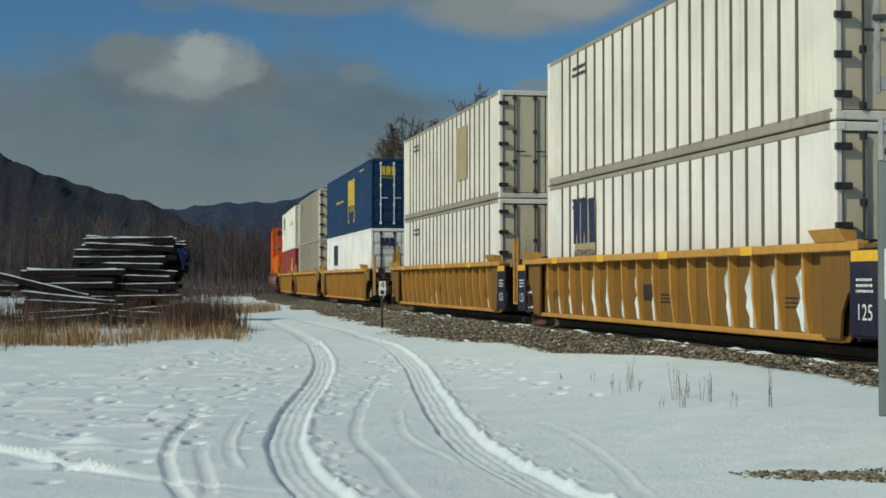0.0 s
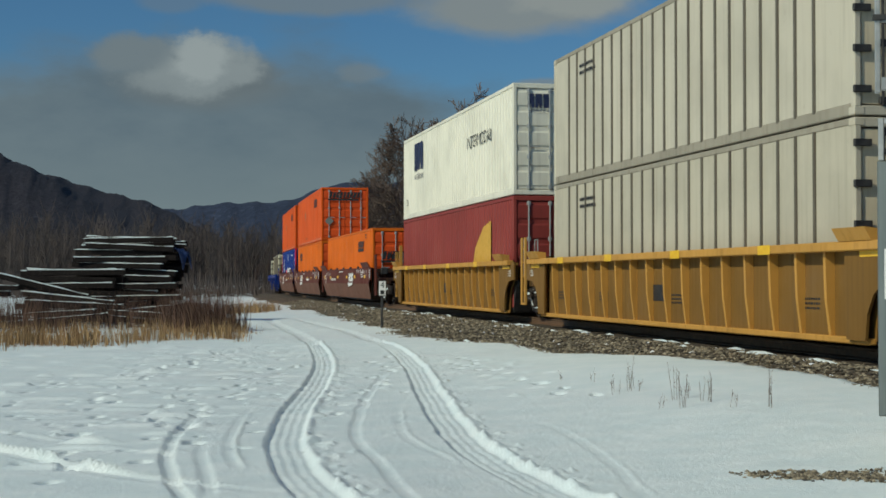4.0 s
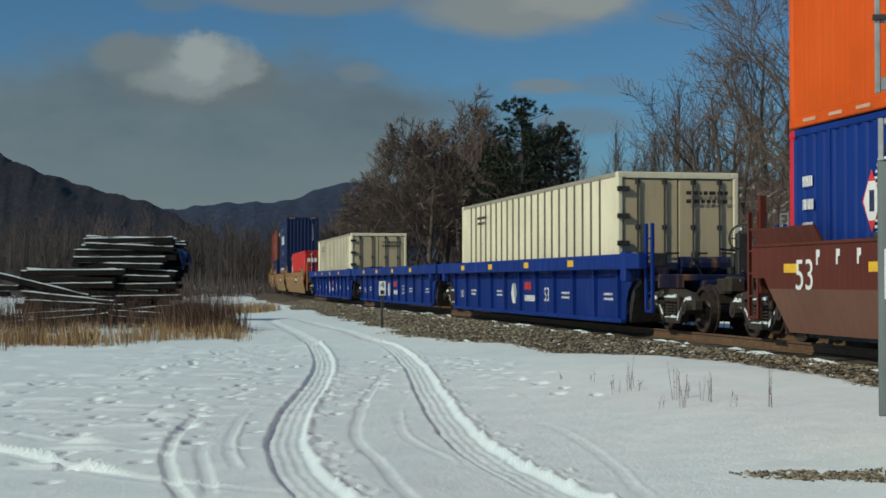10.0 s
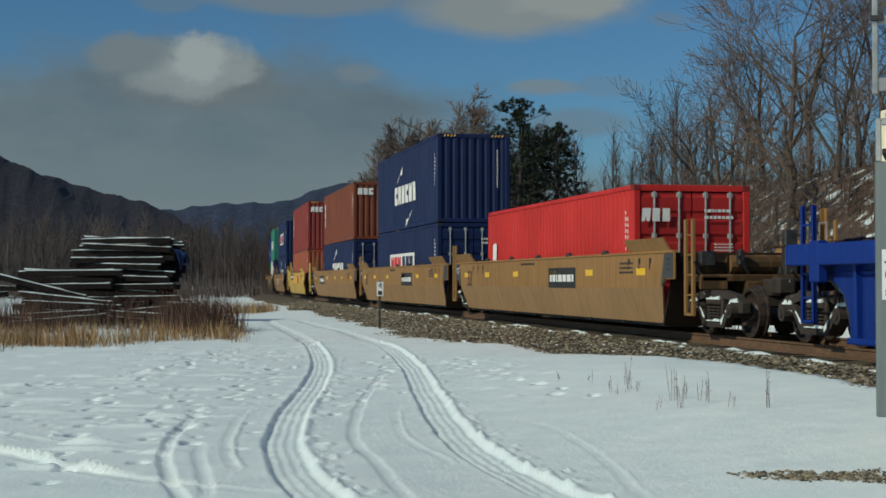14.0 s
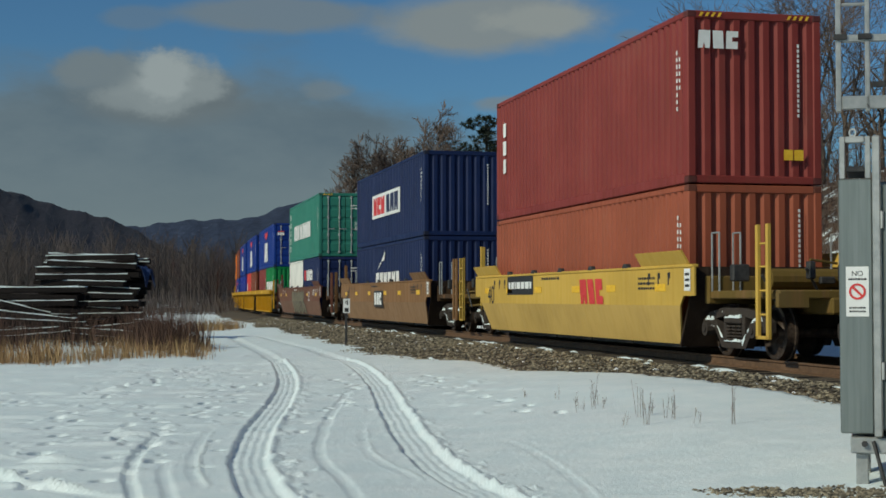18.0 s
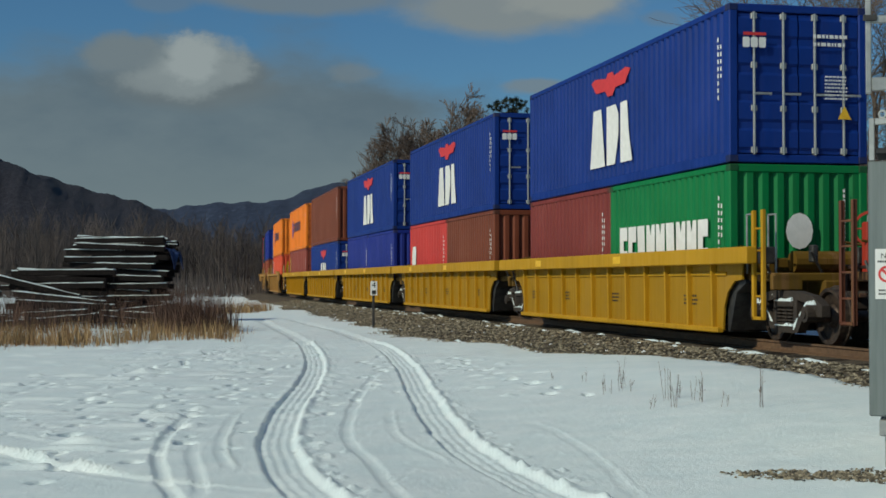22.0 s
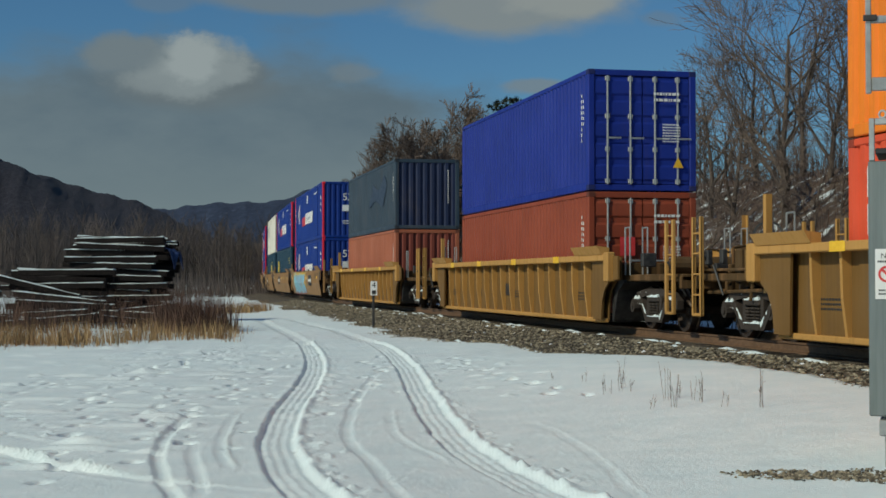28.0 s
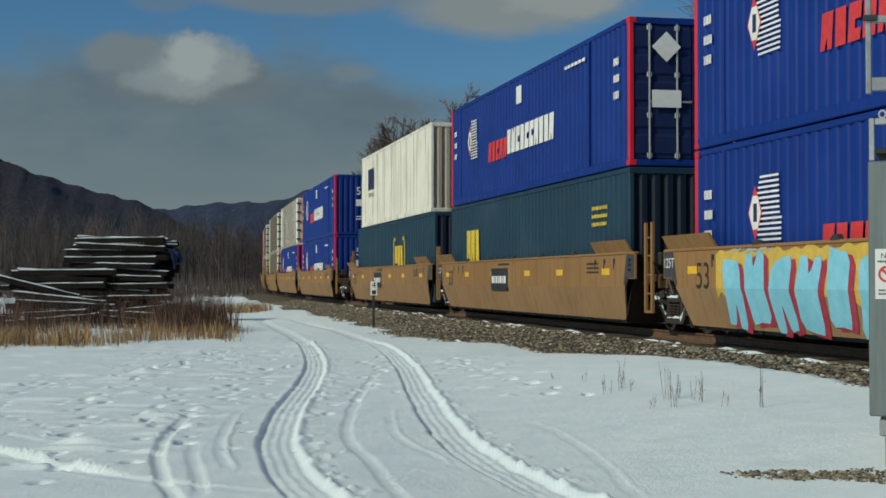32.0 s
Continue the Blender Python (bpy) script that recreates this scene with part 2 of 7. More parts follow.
# ---- mesh helpers ----
class Shape:
    """Collects boxes, prisms and tubes into one mesh."""

    def __init__(self):
        self.v, self.f = [], []

    def add(self, verts, faces):
        n = len(self.v)
        self.v += [tuple(p) for p in verts]
        self.f += [tuple(i + n for i in face) for face in faces]
        return self

    def box(self, x0, x1, y0, y1, z0, z1, c=0.0):
        if c <= 0:
            v = [(x, y, z) for z in (z0, z1) for y in (y0, y1) for x in (x0, x1)]
            return self.add(v, [(0, 2, 3, 1), (4, 5, 7, 6), (0, 1, 5, 4), (2, 6, 7, 3), (0, 4, 6, 2), (1, 3, 7, 5)])
        # chamfered box: three points at each corner
        v, at = [], {}
        for i, x in enumerate((x0, x1)):
            for j, y in enumerate((y0, y1)):
                for l, z in enumerate((z0, z1)):
                    sx, sy, sz = (c if i == 0 else -c), (c if j == 0 else -c), (c if l == 0 else -c)
                    at[i, j, l] = len(v)
                    v += [(x, y + sy, z + sz), (x + sx, y, z + sz), (x + sx, y + sy, z)]
        f = []
        for q in (0, 1):
            f.append([at[q, j, l] for j, l in ((0, 0), (1, 0), (1, 1), (0, 1))])
            f.append([at[i, q, l] + 1 for i, l in ((0, 0), (1, 0), (1, 1), (0, 1))])
            f.append([at[i, j, q] + 2 for i, j in ((0, 0), (1, 0), (1, 1), (0, 1))])
            for r in (0, 1):
                f.append([at[q, r, 0], at[q, r, 1], at[q, r, 1] + 1, at[q, r, 0] + 1])
                f.append([at[q, 0, r], at[q, 1, r], at[q, 1, r] + 2, at[q, 0, r] + 2])
                f.append([at[0, q, r] + 1, at[1, q, r] + 1, at[1, q, r] + 2, at[0, q, r] + 2])
        f += [[k, k + 1, k + 2] for k in at.values()]
        return self.add(v, f)

    def prism(self, poly, axis, a, b):
        """A polygon in the two other axes (in order), drawn out along axis from a to b."""
        n = len(poly)

        def at(p, w):
            q = list(p)
            q.insert(axis, w)
            return q

        v = [at(p, a) for p in poly] + [at(p, b) for p in poly]
        f = [tuple(range(n)), tuple(range(2 * n - 1, n - 1, -1))]
        f += [(i, (i + 1) % n, n + (i + 1) % n, n + i) for i in range(n)]
        return self.add(v, f)

    def tube(self, p, q, r0, r1=None, n=8, caps=True):
        r1 = r0 if r1 is None else r1
        p, q = Vector(p), Vector(q)
        d = (q - p).normalized()
        s = d.orthogonal().normalized()
        t = d.cross(s)
        v = [c + (s * math.cos(a) + t * math.sin(a)) * r for c, r in ((p, r0), (q, r1))
             for a in [2 * math.pi * i / n for i in range(n)]]
        f = [(i, (i + 1) % n, n + (i + 1) % n, n + i) for i in range(n)]
        if caps:
            f += [tuple(range(n - 1, -1, -1)), tuple(range(n, 2 * n))]
        return self.add(v, f)

    def lathe(self, profile, n=24):
        """Rings (x, r) about the x axis."""
        v = [(x, r * math.cos(2 * math.pi * i / n), r * math.sin(2 * math.pi * i / n)) for x, r in profile for i in range(n)]
        f = [(j * n + i, j * n + (i + 1) % n, (j + 1) * n + (i + 1) % n, (j + 1) * n + i)
             for j in range(len(profile) - 1) for i in range(n)]
        if profile[0] != profile[-1]:
            f += [tuple(range(n)), tuple(range(len(v) - n, len(v)))]
        return self.add(v, f)

    def mesh(self, name, mat, smooth=False, fix=True):
        me = bpy.data.meshes.new(name)
        me.from_pydata(self.v, [], self.f)
        if fix:
            bm = bmesh.new()
            bm.from_mesh(me)
            bmesh.ops.recalc_face_normals(bm, faces=bm.faces)
            bm.to_mesh(me)
            bm.free()
        if smooth:
            me.shade_smooth()
        me.materials.append(mat)
        return me


CACHE = {}


def cached(key, mat, build, smooth=False):
    """One mesh for all alike pieces."""
    full = (key, mat.name)
    if full not in CACHE:
        CACHE[full] = build().mesh(str(key[0]) if isinstance(key, tuple) else key, mat, smooth)
    return CACHE[full]


def part(name, data, parent, at=None, label=""):
    """One mesh object under a thing or under a part."""
    ob = new(name, data)
    ob.parent = parent
    if at is not None:
        ob.matrix_basis = at
    if label:
        ob["label"] = label
    if name in ("brake_rigging", "end_gear", "caked_snow", "small_print", "reflector_strip", "snow_streak"):
        ob["kind"] = "stuff"
    return ob


def thing(name, label, category, group="", at=None):
    ob = tagged(new(name), label, category, group)
    ob.empty_display_size = 0.5
    if at is not None:
        ob.matrix_basis = at
    return ob


def text_mesh(words, size, mat):
    key = ("text", words, size, mat.name)
    if key not in CACHE:
        curve = bpy.data.curves.new("lettering", "FONT")
        curve.body, curve.size, curve.align_x, curve.align_y = words, size, "CENTER", "CENTER"
        ob = new("lettering", curve)
        me = bpy.data.meshes.new_from_object(ob.evaluated_get(bpy.context.evaluated_depsgraph_get()))
        bpy.data.objects.remove(ob)
        me.materials.clear()
        me.materials.append(mat)
        CACHE[key] = me
    return CACHE[key]


# lettering that can be read, made once
for args in (("INTERMODAL", 0.95 * 0.27, NAVYTEXT), ("4", 0.24, DARKTEXT), ("NO", 0.075, DARKTEXT), ("53", 0.52, PLATE), ("53", 0.52, DARKTEXT),
             ("48", 0.52, DARKTEXT), ("40", 0.52, DARKTEXT), ("53", 0.46, PLATE), ("125", 0.30, PLATE), ("105", 0.30, PLATE), ("125T", 0.24, PLATE), ("53", 0.62, WHITE), ("53", 0.62, PLATE), ("53", 0.62, DARKTEXT), ("48", 0.62, DARKTEXT), ("40", 0.62, DARKTEXT)):
    text_mesh(*args)
SIDE = Matrix(((0, 0, -1, 0), (-1, 0, 0, 0), (0, 1, 0, 0), (0, 0, 0, 1)))   # lettering on the side that faces the road
END = Matrix(((1, 0, 0, 0), (0, 0, -1, 0), (0, 1, 0, 0), (0, 0, 0, 1)))     # lettering on the end that faces up the line


# ---- the line: straight past the road, then a long easy curve ----
LINE_SIDE, LINE_TURN, LINE_BEND, LINE_CURVE = 9.362 + 1.295, 0.203, 55.9, 0.000806
RAIL_Z = 0.483


def line_at(u, off=0.0):
    """The place and heading on the line u metres from the foot of the camera, off metres to its far side."""
    s, k, h = min(u, LINE_BEND), LINE_CURVE, LINE_TURN
    x, y = LINE_SIDE * math.cos(h) - s * math.sin(h), LINE_SIDE * math.sin(h) + s * math.cos(h)
    g = h - k * max(u - LINE_BEND, 0.0)
    x, y = x - (math.cos(g) - math.cos(h)) / k, y - (math.sin(g) - math.sin(h)) / k
    return x + off * math.cos(g), y + off * math.sin(g), g


def travelled(t):
    """How far the train has come after t seconds."""
    q = (t - 16) / 16
    return 16.1664 * t + 16 * (0.7197 * q * q / 2 + 0.0813 * q ** 3 / 3)


MOVERS, WHEELSETS = [], []


def train_pose(s, t):
    x, y, g = line_at(s - travelled(t))
    return pose(x, y, RAIL_Z, 0, 0, math.degrees(g))


# ---- freight containers ----
def corrugated(length, height, depth=0.036, pitch=0.278, flat=0.11, slope=0.05):
    """A pressed steel wall along y, standing on z = 0, its ridges at x = 0 and its furrows at x = depth."""
    n = max(3, round(length / pitch))
    step, y, pts = length / n, -length / 2, []
    for i in range(n):
        b = y + i * step
        pts += [(0.0, b), (0.0, b + flat * step / pitch), (depth, b + (flat + slope) * step / pitch), (depth, b + step - slope * step / pitch)]
    pts.append((0.0, length / 2))
    back = [(depth + 0.012, length / 2), (depth + 0.012, -length / 2)]
    s, m = Shape(), len(pts)
    v = [(x, q, z) for z in (0.0, height) for x, q in pts] + [(x, q, z) for z in (0.0, height) for x, q in back]
    f = [(i, i + 1, m + i + 1, m + i) for i in range(m - 1)]
    o = 2 * m
    f += [(o, o + 1, o + 3, o + 2)]
    f += [(m - 1, o, o + 2, 2 * m - 1), (0, m, o + 3, o + 1)]
    return s.add(v, f)


def flat_wall(length, height, ridge=0.0):
    s = Shape().box(0.0, 0.04, -length / 2, length / 2, 0, height)
    if ridge:
        n = int(length / ridge)
        for i in range(1, n):
            y = -length / 2 + i * length / n
            s.box(-0.006, 0.0, y - 0.012, y + 0.012, 0.02, height - 0.02)
    return s


def bars(boxes):
    """Flat plates in a plane: (x, y, width, height) from their lower left corners."""
    s = Shape()
    for x, y, w, h in boxes:
        s.add([(x, y, 0), (x + w, y, 0), (x + w, y + h, 0), (x, y + h, 0)], [(0, 1, 2, 3)])
    return s


def polys(outlines):
    s = Shape()
    for p in outlines:
        s.add([(x, y, 0) for x, y in p], [tuple(range(len(p)))])
    return s


def blocks(n, w, h, gap=0.18, lean=0.0, cut=0.16):
    """A row of n plain leaning blocks, w wide in all, for a mark that is not lettered."""
    step = w / n
    bw, out = step * (1 - gap), []
    for i in range(n):
        x = -w / 2 + i * step
        c = cut * min(bw, h)
        q = [(x + c, 0), (x + bw - c, 0), (x + bw, c), (x + bw, h - c), (x + bw - c, h), (x + c, h), (x, h - c), (x, c)]
        out.append([(px + lean * py, py) for px, py in q])
    return out


def notched(n, w, h, seed, gap=0.14, lean=0.0):
    """A row of n plain blocks, each cut into from one or two sides, for a mark that is not lettered."""
    r, step, out = random.Random(seed), w / n, []
    for i in range(n):
        b, k = step * (1 - gap), r.randrange(4)
        s, e = 0.34 * b, 0.24 * h
        m = h * r.uniform(0.42, 0.58)
        if k == 0:
            q = [(0, 0), (b, 0), (b, m - e / 2), (s * 1.5, m - e / 2), (s * 1.5, m + e / 2), (b, m + e / 2), (b, h), (0, h)]
        elif k == 1:
            q = [(0, 0), (b * 0.38, 0), (b / 2, m * 0.7), (b * 0.62, 0), (b, 0), (b, h), (0, h)]
        elif k == 2:
            q = [(0, 0), (b, 0), (b, h), (b * 0.64, h), (b * 0.5, h - e), (b * 0.36, h), (0, h)]
        else:
            q = [(0.12 * b, 0), (b, 0), (b * 0.88, h), (0, h)]
        out.append([(-w / 2 + i * step + x + lean * y, y) for x, y in q])
    return out


def bar_rows(w, h, rows, seed):
    """Small writing too far off to read: rows of short bars."""
    r = random.Random(seed)
    out, line = [], h / rows
    for i in range(rows):
        x, y = -w / 2, h / 2 - (i + 1) * line
        while x < w / 2 - 0.05 * w:
            b = min(r.uniform(0.05, 0.16) * w, w / 2 - x)
            out.append((x, y + line * 0.25, b, line * 0.45))
            x += b + 0.035 * w
    return out


def mark(parent, name, key, shape, mat, face, a, z, length, width, label="", depth=0.005):
    """A flat mark on the roadside wall (a metres from its far end) or on the near end (a metres from its road side)."""
    if name == "emblem" and 1 < len(shape.f) <= 11:
        # each block of the mark is a piece of its own
        for i, q in enumerate(shape.f):
            one = Shape().add([shape.v[p] for p in q], [tuple(range(len(q)))])
            last = mark(parent, name, (key, i), one, mat, face, a, z, length, width, label, depth)
        return last
    me = cached((name, key), mat, lambda: shape)
    if face == "side":
        at = Matrix.Translation((-width / 2 - depth, length / 2 - a, z)) @ SIDE
    else:
        at = Matrix.Translation((-width / 2 + a, -length / 2 - depth - 0.012, z)) @ END
    return part(name, me, parent, at, label)


def words(parent, text, size, mat, face, a, z, length, width, depth=0.005):
    me = text_mesh(text, size, mat)
    if face == "side":
        at = Matrix.Translation((-width / 2 - depth, length / 2 - a, z)) @ SIDE
    else:
        at = Matrix.Translation((-width / 2 + a, -length / 2 - depth - 0.012, z)) @ END
    return part("lettering", me, parent, at)


def door_leaf(w, h, flat=False):
    """One door leaf in the x-z plane, its face pressed in and out from top to bottom; it faces -y."""
    if flat:
        return Shape().box(0.015, w - 0.015, 0.0, 0.05, 0.02, h - 0.02, 0.01)
    n = 5
    step, line = (h - 0.04) / n, [(0.05, 0.02), (0.0, 0.02)]
    for i in range(n):
        z = 0.02 + i * step
        line += [(0.0, z + 0.05), (-0.024, z + 0.10), (-0.024, z + step - 0.10), (0.0, z + step - 0.05)]
    line += [(0.0, h - 0.02), (0.05, h - 0.02)]
    return Shape().prism(line, 0, 0.015, w - 0.015)


def lock_rod(h):
    s = Shape().tube((0, 0, 0.05), (0, 0, h - 0.05), 0.022, n=8)
    for z in (0.12, h * 0.33, h * 0.62, h - 0.12):
        s.box(-0.05, 0.05, -0.012, 0.04, z - 0.05, z + 0.05, 0.008)
    s.box(-0.02, 0.30, -0.03, -0.012, h * 0.42, h * 0.42 + 0.04, 0.006)
    return s


def container(name, s_near, z, length, height, width, colour, side="ribbed", near="blank", trim=None, end=None,
              label="", dirt=0.3, rust=0.25, rods=GALV, post=None, rails=None):
    """A steel box: frame rails, corner posts with castings, walls, roof and door leaves with their lock rods."""
    c = paint(colour, dirt, 0.45, rust=rust)
    t = paint(trim, dirt, 0.45, rust=rust) if trim else c
    # some boxes get the wall colour darkened here: end-face shade put into paint
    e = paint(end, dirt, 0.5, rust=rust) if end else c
    box = thing(name, label, "container", "containers on the train")
    L, H, W = length, height, width
    iso = W < 2.5
    cast = paint(tuple(round(0.4 * q + 0.012, 4) for q in colour), 0.5, 0.6, rust=0.4) if iso else t
    p = 0.15 if iso else 0.11
    edge = rails or c
    rail = cached(("bottom_rail", L, W), edge, lambda: Shape().box(-0.04, 0.04, -L / 2 + p, L / 2 - p, 0.0, 0.17, 0.015))
    top = cached(("top_rail", L, W), edge, lambda: Shape().box(-0.035, 0.035, -L / 2 + p, L / 2 - p, -0.10, 0.0, 0.015))
    for sx in (-1, 1):
        part("bottom_rail", rail, box, pose(sx * (W / 2 - 0.045), 0, 0.0))
        part("top_rail", top, box, pose(sx * (W / 2 - 0.04), 0, H))
        for sy in (-1, 1):
            pm = cached(("corner_post", H, p), t, lambda: Shape().box(-p / 2, p / 2, -p / 2, p / 2, 0.10, H - 0.10, 0.02))
            part("corner_post", pm, box, pose(sx * (W / 2 - p / 2), sy * (L / 2 - p / 2), 0))
            for zz in (0.0, H - 0.118):
                cm = cached("corner_casting", cast, lambda: Shape().box(-0.08, 0.08, -0.088, 0.088, 0, 0.118, 0.014))
                part("corner_casting", cm, box, pose(sx * (W / 2 - 0.078), sy * (L / 2 - 0.086), zz))
    wall_l, wall_h = L - 2 * p, H - 0.27
    if side == "ribbed":
        wall = cached(("ribbed_wall", L, H, W), c, lambda: corrugated(wall_l, wall_h, 0.045 if iso else 0.03, 0.278 if iso else 0.31, 0.115, 0.036))
    elif side == "smooth":
        wall = cached(("sheet_wall", L, H, W), c, lambda: corrugated(wall_l, wall_h, 0.007, 0.42, 0.32, 0.03))
    else:
        wall = cached(("plate_wall", L, H, W), c, lambda: flat_wall(wall_l, wall_h))
    part("side_wall", wall, box, pose(-W / 2 + 0.018, 0, 0.17))
    part("side_wall", wall, box, pose(W / 2 - 0.018, 0, 0.17, 0, 0, 180))
    if side == "posts":
        hat = cached(("wall_post", H), post, lambda: Shape().prism(
            [(-0.028, -0.030), (-0.028, 0.030), (0.0, 0.038), (0.0, -0.038)], 2, 0.14, H - 0.09))
        for i in range(21):
            y = (i - 10) * 0.61
            part("wall_post", hat, box, pose(-W / 2 + 0.02, y, 0))
            part("wall_post", hat, box, pose(W / 2 - 0.02, y, 0, 0, 0, 180))
    roof = cached(("roof_panel", L, W), c, lambda: corrugated(wall_l, W - 0.08, 0.02, 0.35))
    part("roof_panel", roof, box, Matrix.Translation((-W / 2 + 0.04, 0, H - 0.005)) @ pose(0, 0, 0, 0, 90, 0))
    # both ends: a header and sill, then either pressed steel or doors
    for sy, kind in ((-1, near), (1, "blank" if near == "door" else "door")):
        turn = pose(0, sy * L / 2, 0, 0, 0, 0 if sy < 0 else 180)
        beam = cached(("end_beam", W), c, lambda: Shape().box(-W / 2 + p, W / 2 - p, 0.0, 0.11, 0.0, 0.13, 0.012))
        part("end_sill", beam, box, turn @ pose(0, 0.006, 0.0))
        part("end_header", beam, box, turn @ pose(0, 0.006, H - 0.13))
        if kind == "blank":
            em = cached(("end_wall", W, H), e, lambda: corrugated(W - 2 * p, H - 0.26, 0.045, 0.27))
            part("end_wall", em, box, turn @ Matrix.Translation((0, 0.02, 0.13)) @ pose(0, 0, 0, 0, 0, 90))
        else:
            dw = (W - 2 * p) / 2
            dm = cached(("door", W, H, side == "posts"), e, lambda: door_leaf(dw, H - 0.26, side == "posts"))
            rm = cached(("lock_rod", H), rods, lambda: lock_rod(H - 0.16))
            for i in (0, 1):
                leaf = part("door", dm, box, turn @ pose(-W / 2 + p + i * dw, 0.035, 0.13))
                for q in (0.26, 0.74):
                    part("lock_rod", rm, leaf, pose(dw * q, -0.045, -0.05))
    box["half"] = L
    MOVERS.append((box, s_near + L / 2, z))
    return box


FLOOR = 0.25          # well floor above the rail heads
ISO_W, DOM_W, STD_H, HC_H = 2.438, 2.591, 2.591, 2.896

# colours of the boxes
WHITE48, CREAM = (0.82, 0.785, 0.71), (0.80, 0.735, 0.53)
POSTGREY = paint((0.13, 0.115, 0.09), 0.5, 0.5)
RAILGREY = paint((0.33, 0.30, 0.235), 0.4, 0.5)
AGED = (0.79, 0.745, 0.64)
ORANGE, ORANGE_RIB = (0.66, 0.090, 0.005), (0.65, 0.132, 0.005)
ROYAL, NAVY, DEEP, CSXBLUE = (0.004, 0.030, 0.205), (0.008, 0.019, 0.080), (0.007, 0.018, 0.074), (0.010, 0.042, 0.105)
BROWN, REDBOX, MAROON = (0.18, 0.048, 0.024), (0.52, 0.026, 0.024), (0.26, 0.045, 0.038)
TEAL, GREEN, HAPAG, SLATE, PINKISH = (0.035, 0.19, 0.14), (0.008, 0.18, 0.05), (0.80, 0.21, 0.02), (0.036, 0.058, 0.085), (0.36, 0.115, 0.062)


def box48(s, z, cream=False, tone=None):
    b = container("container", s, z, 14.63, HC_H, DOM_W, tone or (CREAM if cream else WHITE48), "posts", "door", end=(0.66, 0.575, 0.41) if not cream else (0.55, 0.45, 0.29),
                  label="cream steel container with brown upright posts" if cream else ("weathered beige steel container with dark upright posts" if tone else "white steel container with dark upright posts, rust-streaked"),
                  dirt=0.2, rust=0.22, rods=BLACK, post=POSTGREY, rails=RAILGREY)
    r = int(s * 7 + z * 3)
    mark(b, "small_print", (r, 1), bars(bar_rows(1.1, 0.3, 2, r)), DARKTEXT, "side", 2.6, HC_H - 0.5, 14.63, DOM_W)
    mark(b, "small_print", (r, 2), bars(bar_rows(0.9, 0.34, 2, r + 1)), DARKTEXT, "end", 1.9, HC_H - 0.5, 14.63, DOM_W)
    for i in range(5):
        hinge = cached("door_hinge", BLACK, lambda: Shape().box(-0.16, 0.10, -0.035, 0.02, -0.05, 0.05, 0.01))
        part("door_hinge", hinge, b, pose(-DOM_W / 2 + 0.14, -7.315 - 0.01, 0.35 + i * 0.55))
    return b


def csx_mark(b, a, z, size, mat, L, words_mat=None, face="side", W=DOM_W):
    mark(b, "emblem", ("c3", size, face), polys(notched(3, size * 1.75, size, 3, 0.15)), mat, face, a, z, L, W)
    if words_mat:
        words(b, "INTERMODAL", size * 0.27, words_mat, face, a, z - size * 0.25, L, W)


